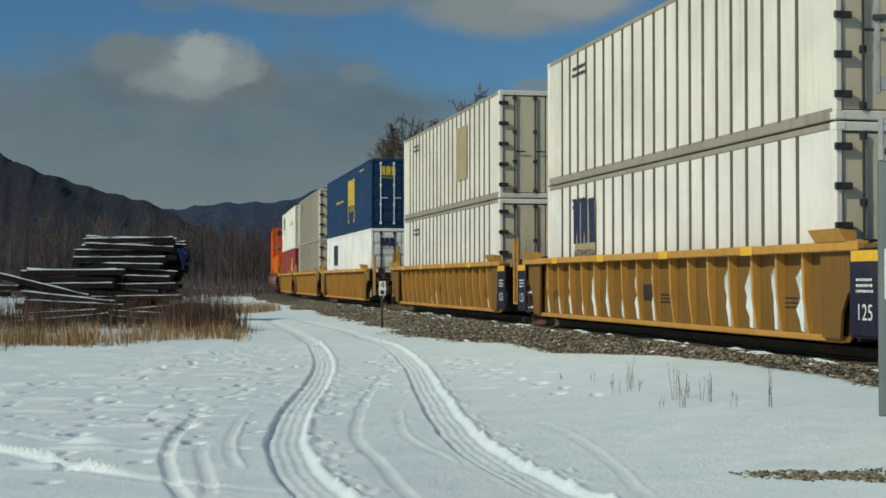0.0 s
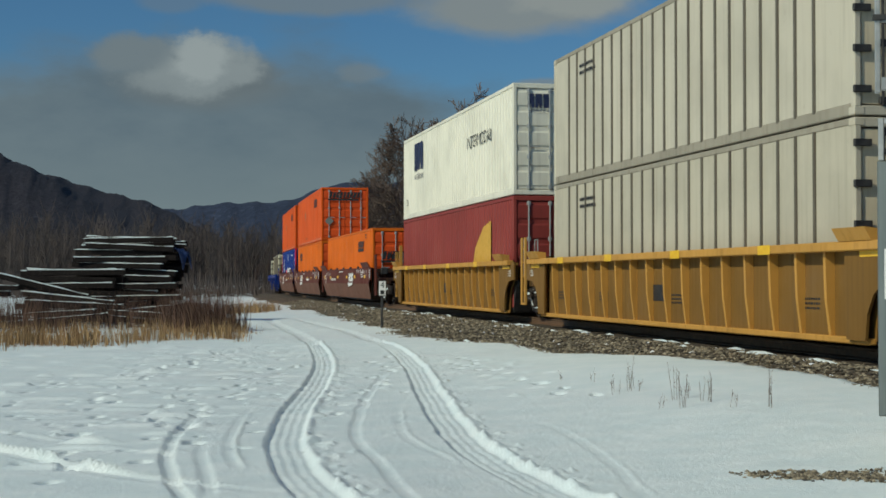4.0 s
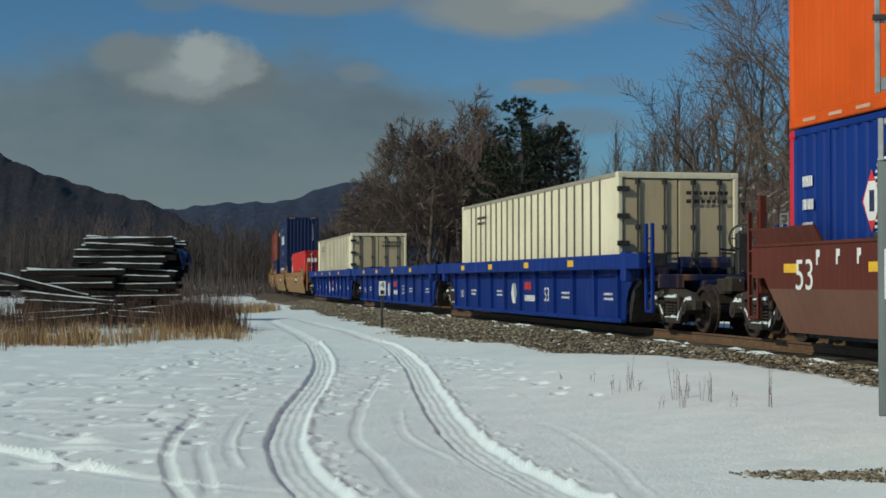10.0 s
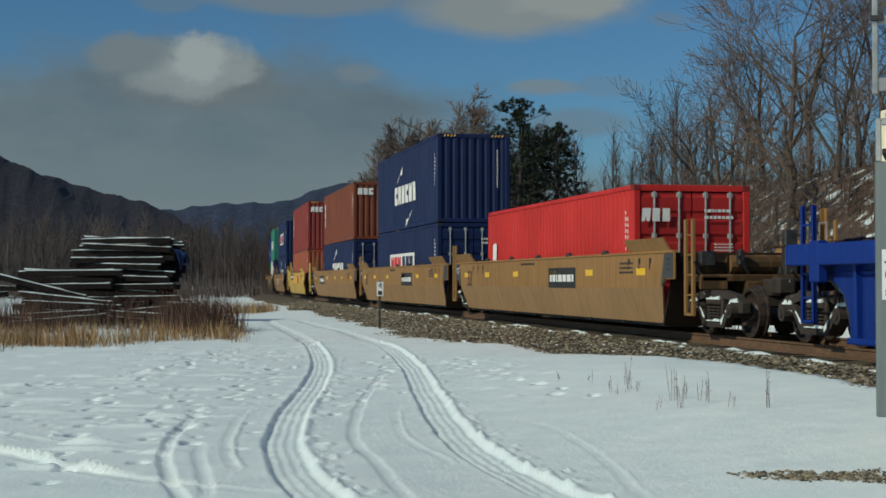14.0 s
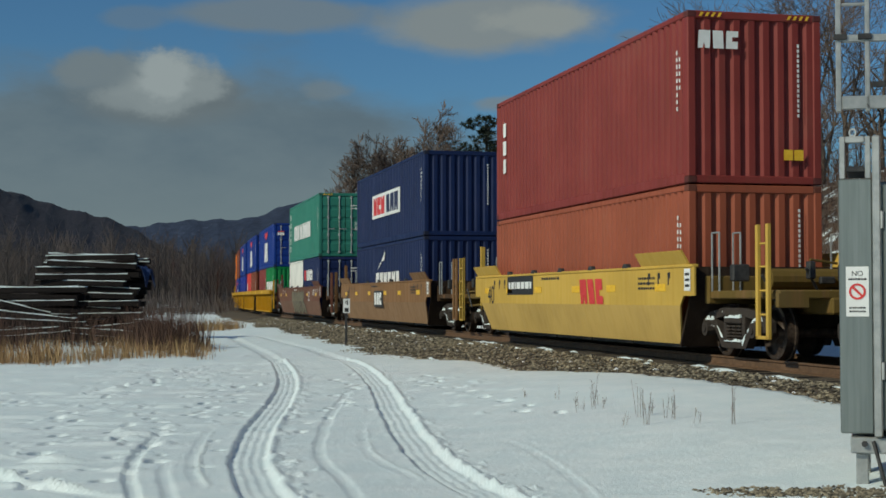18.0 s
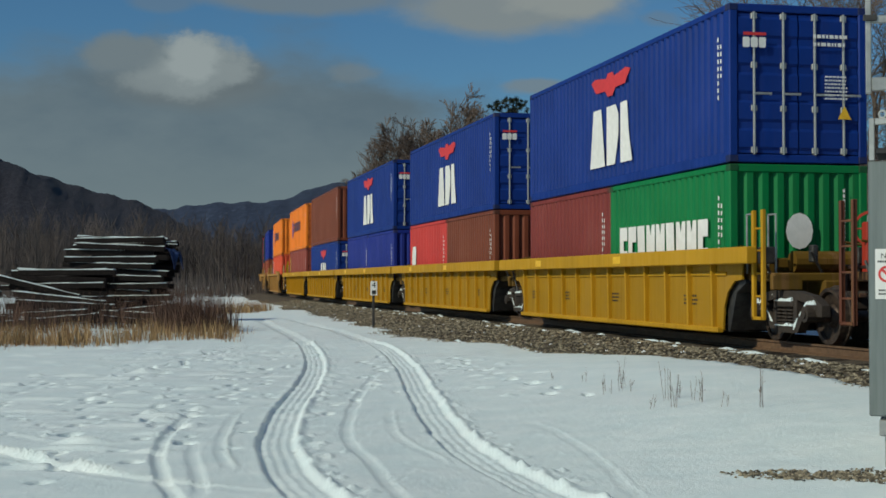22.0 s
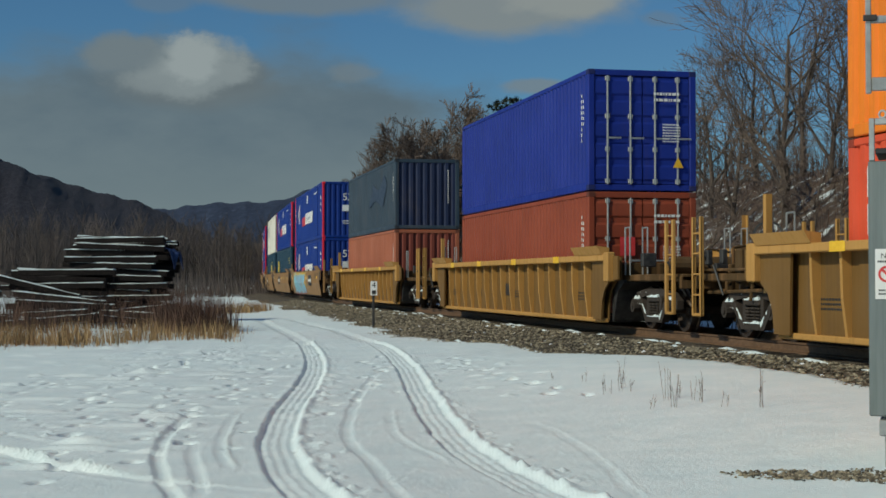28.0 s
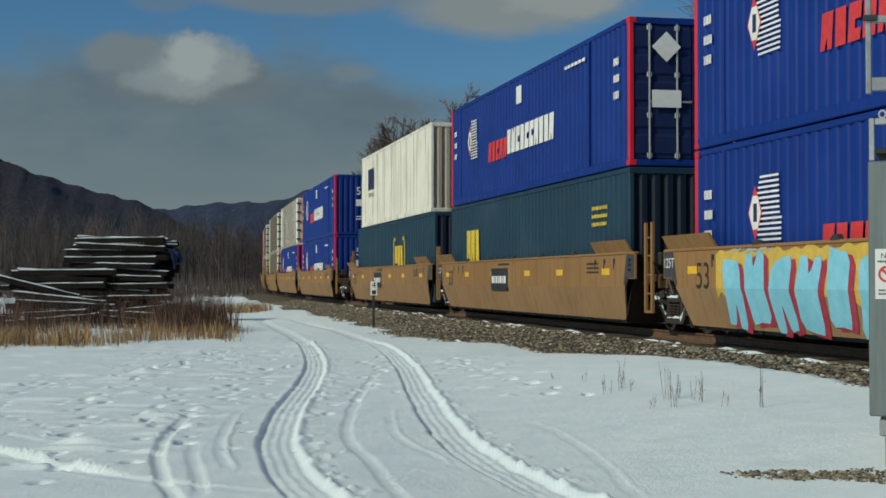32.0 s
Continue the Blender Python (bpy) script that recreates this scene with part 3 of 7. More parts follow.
def pacer(s, z, near="blank", tex=True):
    L = 16.15
    b = container("container", s, z, L, HC_H, DOM_W, ROYAL, "ribbed", near, trim=(0.62, 0.02, 0.045), label="royal blue container with red corner posts",
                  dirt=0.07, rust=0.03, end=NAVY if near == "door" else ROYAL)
    lines = bars([(-0.30 + 0.03 * abs(i - 6), -0.52 + i * 0.08, 0.95 - 0.035 * abs(i - 5), 0.034) for i in range(14)])
    mark(b, "emblem", "hexlines", lines, WHITE, "side", 2.75, HC_H * 0.60, L, DOM_W, depth=0.006)
    mark(b, "emblem", "disc_lozenge", polys([[(-0.26, 0), (0, 0.42), (0.26, 0), (0, -0.42)]]), REDTEXT, "side", 2.50, HC_H * 0.60, L, DOM_W, depth=0.010)
    mark(b, "emblem", "disc_core", polys([[(-0.22, 0), (-0.08, 0.26), (0.10, 0.26), (0.22, 0), (0.10, -0.26), (-0.08, -0.26)]]), WHITE, "side", 2.50, HC_H * 0.60, L, DOM_W, depth=0.014)
    mark(b, "emblem", "disc_bar", bars([(-0.05, -0.14, 0.13, 0.28)]), NAVYTEXT, "side", 2.50, HC_H * 0.60, L, DOM_W, depth=0.018)
    mark(b, "emblem", "stack_red", polys(notched(5, 2.0, 0.52, 8, 0.16, 0.12)), REDTEXT, "side", 5.7, HC_H * 0.33, L, DOM_W, depth=0.006)
    mark(b, "emblem", "stack_white", polys(notched(10, 4.3, 0.62, 9, 0.14, 0.1)), WHITE, "side", 8.85, HC_H * 0.35, L, DOM_W, depth=0.006)
    mark(b, "placard", "plate", bars([(-0.25, -0.22, 0.5, 0.44)]), PLATE, "side", 7.9, HC_H * 0.83, L, DOM_W, depth=0.006)
    mark(b, "small_print", "pnum", bars(bar_rows(1.5, 0.16, 1, 5)), WHITE, "side", 12.6, HC_H * 0.86, L, DOM_W, depth=0.006)
    for a, t in ((0.62, "S"), (L - 0.75, "5")):
        mark(b, "small_print", ("corner", t), bars(bar_rows(0.34, 1.0, 3, 9)), WHITE, "side", a, HC_H * 0.62, L, DOM_W, depth=0.006)
    seam = cached("wall_seam", paint(ROYAL, 0.2, 0.45), lambda: Shape().box(-0.012, 0.01, -0.05, 0.05, 0.15, HC_H - 0.08))
    for a in (1.25, L - 2.6):
        part("wall_seam", seam, b, pose(-DOM_W / 2 + 0.012, L / 2 - a, 0))
    if near == "blank":
        words(b, "53", 0.52, WHITE, "end", DOM_W / 2, HC_H * 0.72, L, DOM_W)
        mark(b, "placard", "endplate", bars([(-0.26, -0.16, 0.52, 0.32)]), PLATE, "end", DOM_W / 2, HC_H * 0.53, L, DOM_W)
        mark(b, "small_print", "endplate2", bars(bar_rows(0.5, 0.24, 2, 3)), PLATE, "end", DOM_W / 2, HC_H * 0.28, L, DOM_W)
        mark(b, "small_print", "endcol", bars([(-0.06, -0.8 + i * 0.2, 0.12, 0.13) for i in range(9)]), WHITE, "end", DOM_W - 0.35, HC_H * 0.6, L, DOM_W)
    else:
        mark(b, "emblem", "lozenge", polys([[(-0.3, 0), (0, 0.3), (0.3, 0), (0, -0.3)]]), WHITE, "end", 0.75, HC_H * 0.8, L, DOM_W, depth=0.04)
        mark(b, "placard", "endplate3", bars([(-0.3, -0.17, 0.6, 0.34)]), PLATE, "end", 0.75, HC_H * 0.45, L, DOM_W, depth=0.04)
    return b


def schneider(s, z, ribbed, a=12.5):
    L = 16.15
    b = container("container", s, z, L, HC_H, DOM_W, ORANGE_RIB if ribbed else ORANGE, "ribbed" if ribbed else "smooth",
                  "door", end=(0.72, 0.085, 0.012), label="orange ribbed steel container" if ribbed else "orange smooth-sided steel container with barred doors",
                  dirt=0.14, rust=0.08)
    mark(b, "emblem", "sch", polys(notched(9, 1.7, 0.28, 12, 0.15, 0.25)), DARKTEXT, "side", a, HC_H * 0.74, L, DOM_W, depth=0.008)
    mark(b, "emblem", "sch2", bars([(-0.85, -0.02, 1.7, 0.13)]), DARKTEXT, "side", a, HC_H * 0.69, L, DOM_W, depth=0.008)
    mark(b, "emblem", "sche", polys(notched(9, 1.7, 0.34, 12, 0.15, 0.25)), DARKTEXT, "end", 1.25, HC_H * (0.55 if ribbed else 0.80), L, DOM_W, depth=0.045)
    mark(b, "emblem", "sche2", bars([(-0.85, 0, 1.7, 0.1)]), DARKTEXT, "end", 1.2, HC_H * (0.50 if ribbed else 0.75), L, DOM_W, depth=0.045)
    mark(b, "small_print", ("sn", ribbed), bars(bar_rows(0.5, 0.22, 2, 12)), DARKTEXT, "side", L - 1.9, HC_H * 0.9, L, DOM_W, depth=0.008)
    if not ribbed:
        mark(b, "placard", "grey_lozenge", polys([[(-0.2, 0), (0, 0.3), (0.2, 0), (0, -0.3)]]), paint((0.25, 0.27, 0.22), 0.3), "side", 5.7, HC_H * 0.6, L, DOM_W, depth=0.008)
        mark(b, "placard", "grey_lozenge2", polys([[(-0.25, 0), (0, 0.25), (0.25, 0), (0, -0.25)]]), paint((0.2, 0.22, 0.2), 0.3), "end", 0.42, HC_H * 0.36, L, DOM_W, depth=0.05)
        mark(b, "small_print", "sn3", bars(bar_rows(0.9, 0.14, 1, 31)), DARKTEXT, "side", 6.6, HC_H * 0.12, L, DOM_W, depth=0.008)
        dash = bars([(-7.6 + i * 0.8, 0, 0.4, 0.05) for i in range(20)])
        mark(b, "reflector_strip", "dash", dash, paint((0.62, 0.36, 0.25), 0.2), "side", L / 2, 0.06, L, DOM_W, depth=0.006)
    return b


def iso(s, z, colour, h=STD_H, near="blank", length=12.192, label="steel shipping container", rust=0.25, dirt=0.25, end=None, smallprint=True):
    b = container("container", s, z, length, h, ISO_W, colour, "ribbed", near, end=end, label=label, rust=rust, dirt=dirt)
    if h == HC_H:
        # striped height warning on the header
        for a in (0.42, ISO_W - 0.42):
            mark(b, "warning_stripe", "header", polys([[(i * 0.11 - 0.22, -0.035), (i * 0.11 - 0.17, -0.035), (i * 0.11 - 0.13, 0.035), (i * 0.11 - 0.18, 0.035)] for i in range(4)]), YELLOWTAG, "end", a, h - 0.065, length, ISO_W, depth=0.0)
    if smallprint:
        r = int(s * 3 + z)
        mark(b, "small_print", ("col", r), bars([(-0.03, -0.55 + i * 0.12, 0.055, 0.07) for i in range(9)] + [(0.09, -0.2 + i * 0.12, 0.05, 0.07) for i in range(5)]), WHITE, "side", length - 0.45, h * 0.62, length, ISO_W)
        if near == "door":
            mark(b, "small_print", ("dr", r), bars(bar_rows(0.6, 0.26, 2, r)), WHITE, "end", 1.75, h * 0.78, length, ISO_W, depth=0.045)
            mark(b, "small_print", ("dr2", r), bars(bar_rows(0.4, 0.42, 7, r + 2)), WHITE, "end", 1.85, h * 0.48, length, ISO_W, depth=0.045)
        else:
            mark(b, "small_print", ("en", r), bars([(-0.02, -0.6 + i * 0.085, 0.04, 0.055) for i in range(15)]), WHITE, "end", 2.0, h * 0.6, length, ISO_W)
    return b


EAGLE = [[(-0.95, 0.42), (-0.75, 0.52), (-0.2, 0.40), (-0.12, 0.55), (0.12, 0.55), (0.2, 0.40), (0.75, 0.52), (0.95, 0.42),
          (0.70, 0.02), (0.25, 0.0), (0.12, -0.22), (-0.12, -0.22), (-0.25, 0.0), (-0.70, 0.02)]]


def eagle_box(s, z, near="door"):
    L = 12.192
    b = iso(s, z, ROYAL, STD_H, near, label="bright blue shipping container with red eagle emblem", rust=0.04, dirt=0.06)
    a = 6.15
    mark(b, "emblem", "eagle", polys([[(x * 1.3, y * 0.62) for x, y in EAGLE[0]]]), REDTEXT, "side", a, STD_H * 0.755, L, ISO_W)
    letters = [[(-1.15, 0), (-0.30, 0), (-0.5, 1.2), (-0.95, 1.2)],
               [(-0.2, 0), (0.25, 0), (0.45, 0.6), (0.45, 1.0), (0.3, 1.2), (-0.2, 1.2)],
               [(0.55, 0), (1.15, 0), (1.0, 0.5), (0.9, 1.2), (0.55, 1.2)]]
    mark(b, "emblem", "threeblock", polys([[(x * 1.15, y) for x, y in q] for q in letters]), WHITE, "side", a, STD_H * 0.16, L, ISO_W)
    if near == "door":
        mark(b, "emblem", "endblock", polys(blocks(3, 0.42, 0.17, 0.12, 0.0)), WHITE, "end", 0.42, STD_H * 0.72, L, ISO_W, depth=0.045)
        mark(b, "emblem", "endred", bars([(-0.2, 0.2, 0.4, 0.05)]), REDTEXT, "end", 0.42, STD_H * 0.72, L, ISO_W, depth=0.045)
        mark(b, "placard", "tri", polys([[(-0.12, 0), (0.12, 0), (0, 0.22)]]), YELLOWTAG, "end", 2.0, STD_H * 0.28, L, ISO_W, depth=0.045)
    return b


def wave_box(s, z, near="blank", big=True, white_panel=False, h=STD_H):
    """Navy boxes with a white wave and a wide white row of blocks, or a white panel with red and navy blocks."""
    L = 12.192
    b = iso(s, z, DEEP, h, near, label="navy blue shipping container with white emblem", rust=0.12, dirt=0.12)
    if white_panel:
        mark(b, "emblem", "panel", bars([(-2.55, -0.42, 5.1, 0.84)]), PLATE, "side", 5.9, STD_H * 0.52, L, ISO_W, depth=0.004)
        mark(b, "emblem", "panel_red", polys(notched(3, 2.2, 0.62, 23, 0.12)), REDTEXT, "side", 4.7, STD_H * 0.52 - 0.31, L, ISO_W, depth=0.008)
        mark(b, "emblem", "panel_navy", polys(notched(3, 2.2, 0.62, 24, 0.12)), NAVYTEXT, "side", 7.1, STD_H * 0.52 - 0.31, L, ISO_W, depth=0.008)
    else:
        mark(b, "emblem", "six", polys(notched(6, 4.4, 0.66, 14, 0.2)), WHITE, "side", 6.3, STD_H * 0.36, L, ISO_W)
        arc = [[(-0.75 + 0.2 * i, 0.12 * i - 0.012 * i * i) for i in range(7)] + [(0.62 - 0.2 * i, 0.62 - 0.10 * i) for i in range(6)]]
        mark(b, "emblem", "arc", polys(arc), WHITE, "side", 5.2, STD_H * 0.66, L, ISO_W)
        if big:
            mark(b, "emblem", "arc2", polys([[(-x, -y) for x, y in arc[0]]]), WHITE, "side", 7.0, STD_H * 0.24, L, ISO_W)
    return b


def tex_box(s, z, colour, emblem=True, h=STD_H):
    b = iso(s, z, colour, h, "blank", label="brown shipping container with pressed steel ends", rust=0.3, dirt=0.3)
    if emblem:
        mark(b, "emblem", "three_low", polys(notched(3, 0.75, 0.3, 22, 0.15, 0.05)), WHITE, "end", 0.55, h * 0.78, 12.192, ISO_W, depth=0.02)
        mark(b, "emblem", "three_col", bars([(-0.12, 0.36, 0.24, 0.34), (-0.14, -0.08, 0.28, 0.34), (-0.12, -0.52, 0.24, 0.34)]), WHITE, "side", 0.75, h * 0.56, 12.192, ISO_W)
        mark(b, "placard", "caution", bars([(-0.18, -0.09, 0.17, 0.18), (0.01, -0.09, 0.17, 0.18)]), YELLOWTAG, "end", 1.9, h * 0.17, 12.192, ISO_W, depth=0.02)
    return b


def load_train():
    up = FLOOR + HC_H + 0.03
    us = FLOOR + STD_H + 0.03
    # leading pair, white boxes two high
    for s in (23.9, 43.27):
        low, high = box48(s, FLOOR), box48(s, up, tone=AGED)
        mark(low if s < 30 else high, "placard", ("patch", s), bars([(-0.75, -0.8, 1.5, 1.6)]), paint((0.42, 0.34, 0.2), 0.4), "side", 3.0 if s < 30 else 9.9, HC_H * 0.55, 14.63, DOM_W, depth=0.012)
        if s < 30:
            csx_mark(low, 3.0, HC_H * 0.52, 0.95, NAVYTEXT, 14.63, NAVYTEXT)
            for o in low.children:
                if o.name.startswith(("emblem", "lettering")):
                    o.matrix_basis = Matrix.Translation((-0.012, 0, 0)) @ o.matrix_basis
    # blue over white
    s, L = 65.68, 16.15
    b = container("container", s, up, L, HC_H, DOM_W, CSXBLUE, "ribbed", "door", label="dark blue container with yellow emblem on its side", dirt=0.15, rust=0.06, rods=WHITE)
    csx_mark(b, 9.8, HC_H * 0.42, 1.2, GOLDTEXT, L)
    bracket = bars([(-1.15, -0.6, 0.14, 2.0), (-1.15, 1.28, 0.4, 0.12), (-1.15, -0.6, 0.4, 0.12), (1.0, -0.6, 0.14, 2.0), (0.74, 1.28, 0.4, 0.12), (0.74, -0.6, 0.4, 0.12)])
    mark(b, "emblem", "bracket", bracket, GOLDTEXT, "side", 9.8, HC_H * 0.36, L, DOM_W)
    words(b, "INTERMODAL", 0.3, GOLDTEXT, "side", 9.8, HC_H * 0.36, L, DOM_W)
    mark(b, "small_print", "yel", bars(bar_rows(2.9, 0.22, 1, 8)), GOLDTEXT, "side", 5.6, HC_H * 0.55, L, DOM_W)
    mark(b, "small_print", "yel2", bars(bar_rows(1.4, 0.14, 1, 18)), GOLDTEXT, "side", 13.2, HC_H * 0.90, L, DOM_W)
    csx_mark(b, 0.75, HC_H * 0.76, 0.38, GOLDTEXT, L, GOLDTEXT, "end")
    mark(b, "small_print", "yel3", bars(bar_rows(0.9, 0.3, 2, 28)), GOLDTEXT, "end", 1.9, HC_H * 0.42, L, DOM_W, depth=0.045)
    mark(b, "placard", "yel4", bars([(-0.2, -0.13, 0.4, 0.26)]), YELLOWTAG, "end", 2.15, HC_H * 0.22, L, DOM_W, depth=0.045)
    b = container("container", s, FLOOR, L, HC_H, DOM_W, (0.85, 0.84, 0.79), "smooth", "door", label="white steel container with navy emblem", dirt=0.1, rust=0.08, end=(0.82, 0.80, 0.74), rods=BLACK)
    csx_mark(b, 3.9, HC_H * 0.5, 1.0, NAVYTEXT, L, NAVYTEXT)
    words(b, "53", 0.4, DARKTEXT, "side", 1.0, HC_H * 0.58, L, DOM_W)
    csx_mark(b, 0.7, HC_H * 0.74, 0.36, NAVYTEXT, L, NAVYTEXT, "end")
    # white pair, then white over wine red
    box48(85.75, FLOOR, tone=(0.50, 0.46, 0.36)), box48(85.75, up, tone=(0.54, 0.50, 0.40))
    s = 104.2
    b = container("container", s, up, L, HC_H, DOM_W, (0.77, 0.75, 0.63), "ribbed", "door", label="off-white ribbed container with navy emblem", dirt=0.22, rust=0.1)
    csx_mark(b, 3.0, HC_H * 0.56, 0.95, NAVYTEXT, L, NAVYTEXT)
    words(b, "53", 0.34, DARKTEXT, "side", 0.8, HC_H * 0.2, L, DOM_W)
    words(b, "INTERMODAL", 0.5, DARKTEXT, "side", 12.2, HC_H * 0.62, L, DOM_W)
    csx_mark(b, 0.7, HC_H * 0.78, 0.36, NAVYTEXT, L, NAVYTEXT, "end")
    b = container("container", s, FLOOR, L, HC_H, DOM_W, MAROON, "ribbed", "door", label="faded wine-red container with yellow mark", dirt=0.25, rust=0.2)
    mark(b, "emblem", "sunmark", polys([[(-1.1, -0.9), (1.5, -0.9), (1.5, 0.9), (0.6, 0.75), (-0.4, 0.2)]]), paint((0.62, 0.36, 0.06), 0.3), "side", 12.2, HC_H * 0.5, L, DOM_W)
    # orange group
    schneider(127.7, FLOOR, True, 12.7)
    schneider(147.2, FLOOR, True, 2.6), schneider(147.2, up, False)
    pacer(166.35, FLOOR, "door"), schneider(166.35, up, False)
    # cream boxes in the blue wells
    box48(190.45, FLOOR, True), box48(229.05, FLOOR, True)
    # red single box and two stacks
    b = iso(253.55, FLOOR, REDBOX, STD_H, "door", label="bright red ribbed shipping container", rust=0.12, dirt=0.16, end=(0.40, 0.022, 0.022))
    mark(b, "emblem", "cai", polys(notched(3, 0.62, 0.26, 21, 0.15, 0.1)), WHITE, "end", 0.45, STD_H * 0.72, 12.192, ISO_W, depth=0.045)
    mark(b, "emblem", "cai2", polys(blocks(1, 0.5, 0.55, 0.15, 0.1)), WHITE, "side", 0.8, STD_H * 0.45, 12.192, ISO_W)
    b = iso(272.8, FLOOR, DEEP, STD_H, "door", label="navy blue shipping container with white panel", rust=0.1, dirt=0.1)
    mark(b, "emblem", "panel", bars([(-2.55, -0.42, 5.1, 0.84)]), PLATE, "side", 5.6, STD_H * 0.5, 12.192, ISO_W, depth=0.004)
    mark(b, "emblem", "panel_red", polys(notched(3, 2.2, 0.62, 23, 0.12)), REDTEXT, "side", 4.4, STD_H * 0.5 - 0.31, 12.192, ISO_W, depth=0.008)
    mark(b, "emblem", "panel_navy", polys(notched(3, 2.2, 0.62, 24, 0.12)), NAVYTEXT, "side", 6.8, STD_H * 0.5 - 0.31, 12.192, ISO_W, depth=0.008)
    wave_box(272.8, us, h=HC_H)
    wave_box(292.0, FLOOR, "door", False), tex_box(292.0, us, BROWN)
    tex_box(313.75, FLOOR, (0.31, 0.082, 0.042), False), tex_box(313.75, us, (0.22, 0.036, 0.030), h=HC_H)
    wave_box(334.4, FLOOR, "blank", False), wave_box(334.4, us, "blank", white_panel=True)
    # green over white and navy short boxes
    s = 357.1
    b = iso(s, us, TEAL, HC_H, "door", label="sea green shipping container with white emblem", rust=0.15, dirt=0.2)
    mark(b, "emblem", "chs", polys(notched(5, 2.4, 0.75, 15, 0.2)), WHITE, "side", 3.5, STD_H * 0.40, 12.192, ISO_W)
    mark(b, "emblem", "chs2", polys(notched(8, 4.2, 0.75, 16, 0.2)), WHITE, "side", 7.0, STD_H * 0.40, 12.192, ISO_W)
    mark(b, "emblem", "chs3", bars([(-0.13, 0.9 - i * 0.42, 0.26, 0.3) for i in range(5)]), WHITE, "side", 0.7, STD_H * 0.5, 12.192, ISO_W)
    iso(s + 6.1, FLOOR, (0.70, 0.69, 0.64), STD_H, length=6.058, label="plain white short shipping container", rust=0.08, dirt=0.15, smallprint=False)
    b = iso(s, FLOOR, NAVY, STD_H, "door", length=6.058, label="navy short shipping container with red and white emblem", rust=0.1, dirt=0.12)
    mark(b, "emblem", "ge", polys(notched(2, 0.75, 0.5, 18, 0.15)), REDTEXT, "side", 1.0, STD_H * 0.60, 6.058, ISO_W)
    mark(b, "emblem", "sea", polys(notched(5, 2.3, 0.5, 17, 0.2)), WHITE, "side", 2.65, STD_H * 0.60, 6.058, ISO_W)
    # five yellow wells
    eagle_box(378.6, us)
    b = iso(378.6, FLOOR, GREEN, STD_H, "blank", length=6.058, label="green short shipping container with white emblem", rust=0.1, dirt=0.12)
    mark(b, "emblem", "ever", polys(notched(9, 4.6, 0.80, 19, 0.12)), WHITE, "side", 2.9, STD_H * 0.36, 6.058, ISO_W)
    mark(b, "emblem", "everend", polys([[(0.24 * math.cos(q * 0.5236), 0.3 * math.sin(q * 0.5236)) for q in range(12)]]), WHITE, "end", 1.2, STD_H * 0.58, 6.058, ISO_W, depth=0.02)
    iso(384.7, FLOOR, (0.20, 0.035, 0.03), STD_H, length=6.058, label="dark red short shipping container", rust=0.25)
    eagle_box(394.4, us)
    iso(394.4, FLOOR, BROWN, STD_H, length=6.058, label="brown short ribbed shipping container", rust=0.25)
    b = iso(400.5, FLOOR, (0.55, 0.05, 0.045), STD_H, length=6.058, label="red short ribbed shipping container", rust=0.12)
    mark(b, "emblem", "un", polys(blocks(1, 0.75, 0.7, 0.1, 0.15)), WHITE, "side", 0.75, STD_H * 0.45, 6.058, ISO_W)
    eagle_box(409.92, us)
    for s in (409.92, 416.03):
        iso(s, FLOOR, (0.012, 0.028, 0.24), STD_H, length=6.058, label="blue short ribbed shipping container", rust=0.1)
    iso(425.55, us, BROWN, STD_H, "blank", label="brown ribbed steel shipping container", rust=0.3)
    eagle_box(425.55, FLOOR)
    for s, low, near in ((440.9, (0.27, 0.06, 0.045), "door"), (462.0, (0.66, 0.085, 0.035), "blank")):
        b = iso(s, us, HAPAG, STD_H, near, label="light orange shipping container with blue emblem", rust=0.18, dirt=0.15, end=(0.5, 0.12, 0.025) if near == "door" else None)
        mark(b, "emblem", "arrow", polys([[(-0.45, -0.55), (-0.1, -0.55), (0.2, 0.0), (0.0, 0.55), (-0.35, 0.55)], [(0.15, 0.1), (0.5, 0.55), (0.5, 0.1)], [(0.2, -0.05), (0.5, -0.05), (0.35, -0.5)]]), paint((0.02, 0.05, 0.3), 0.1), "side", 2.6, 1.38, 12.192, ISO_W)
        mark(b, "emblem", "happ", polys(notched(11, 4.6, 0.55, 20, 0.2, 0.1)), NAVYTEXT, "side", 5.9, 1.18, 12.192, ISO_W)
        b = iso(s, FLOOR, low, STD_H, near, label="red-brown ribbed shipping container", rust=0.25)
        mark(b, "emblem", "gen", bars([(-0.16, -1.0 + i * 0.5, 0.32, 0.4) for i in range(4)]), WHITE if near == "blank" else GOLDTEXT, "side", 0.7, STD_H * 0.5, 12.192, ISO_W)
    b = iso(485.7, us, (0.010, 0.028, 0.24), STD_H, "door", label="bright blue shipping container with barred doors", rust=0.1, dirt=0.1)
    mark(b, "placard", "tri", polys([[(-0.12, 0), (0.12, 0), (0, 0.22)]]), YELLOWTAG, "end", 2.0, 0.5, 12.192, ISO_W, depth=0.045)
    b = iso(485.7, FLOOR, (0.26, 0.054, 0.026), STD_H, "door", label="red-brown shipping container with barred doors", rust=0.25)
    mark(b, "placard", "redlab", bars([(-0.17, -0.2, 0.34, 0.4)]), REDTEXT, "end", 0.85, STD_H * 0.55, 12.192, ISO_W, depth=0.05)
    b = iso(509.1, us, SLATE, STD_H, "blank", label="weathered slate blue shipping container", rust=0.2, dirt=0.4, end=(0.02, 0.03, 0.075))
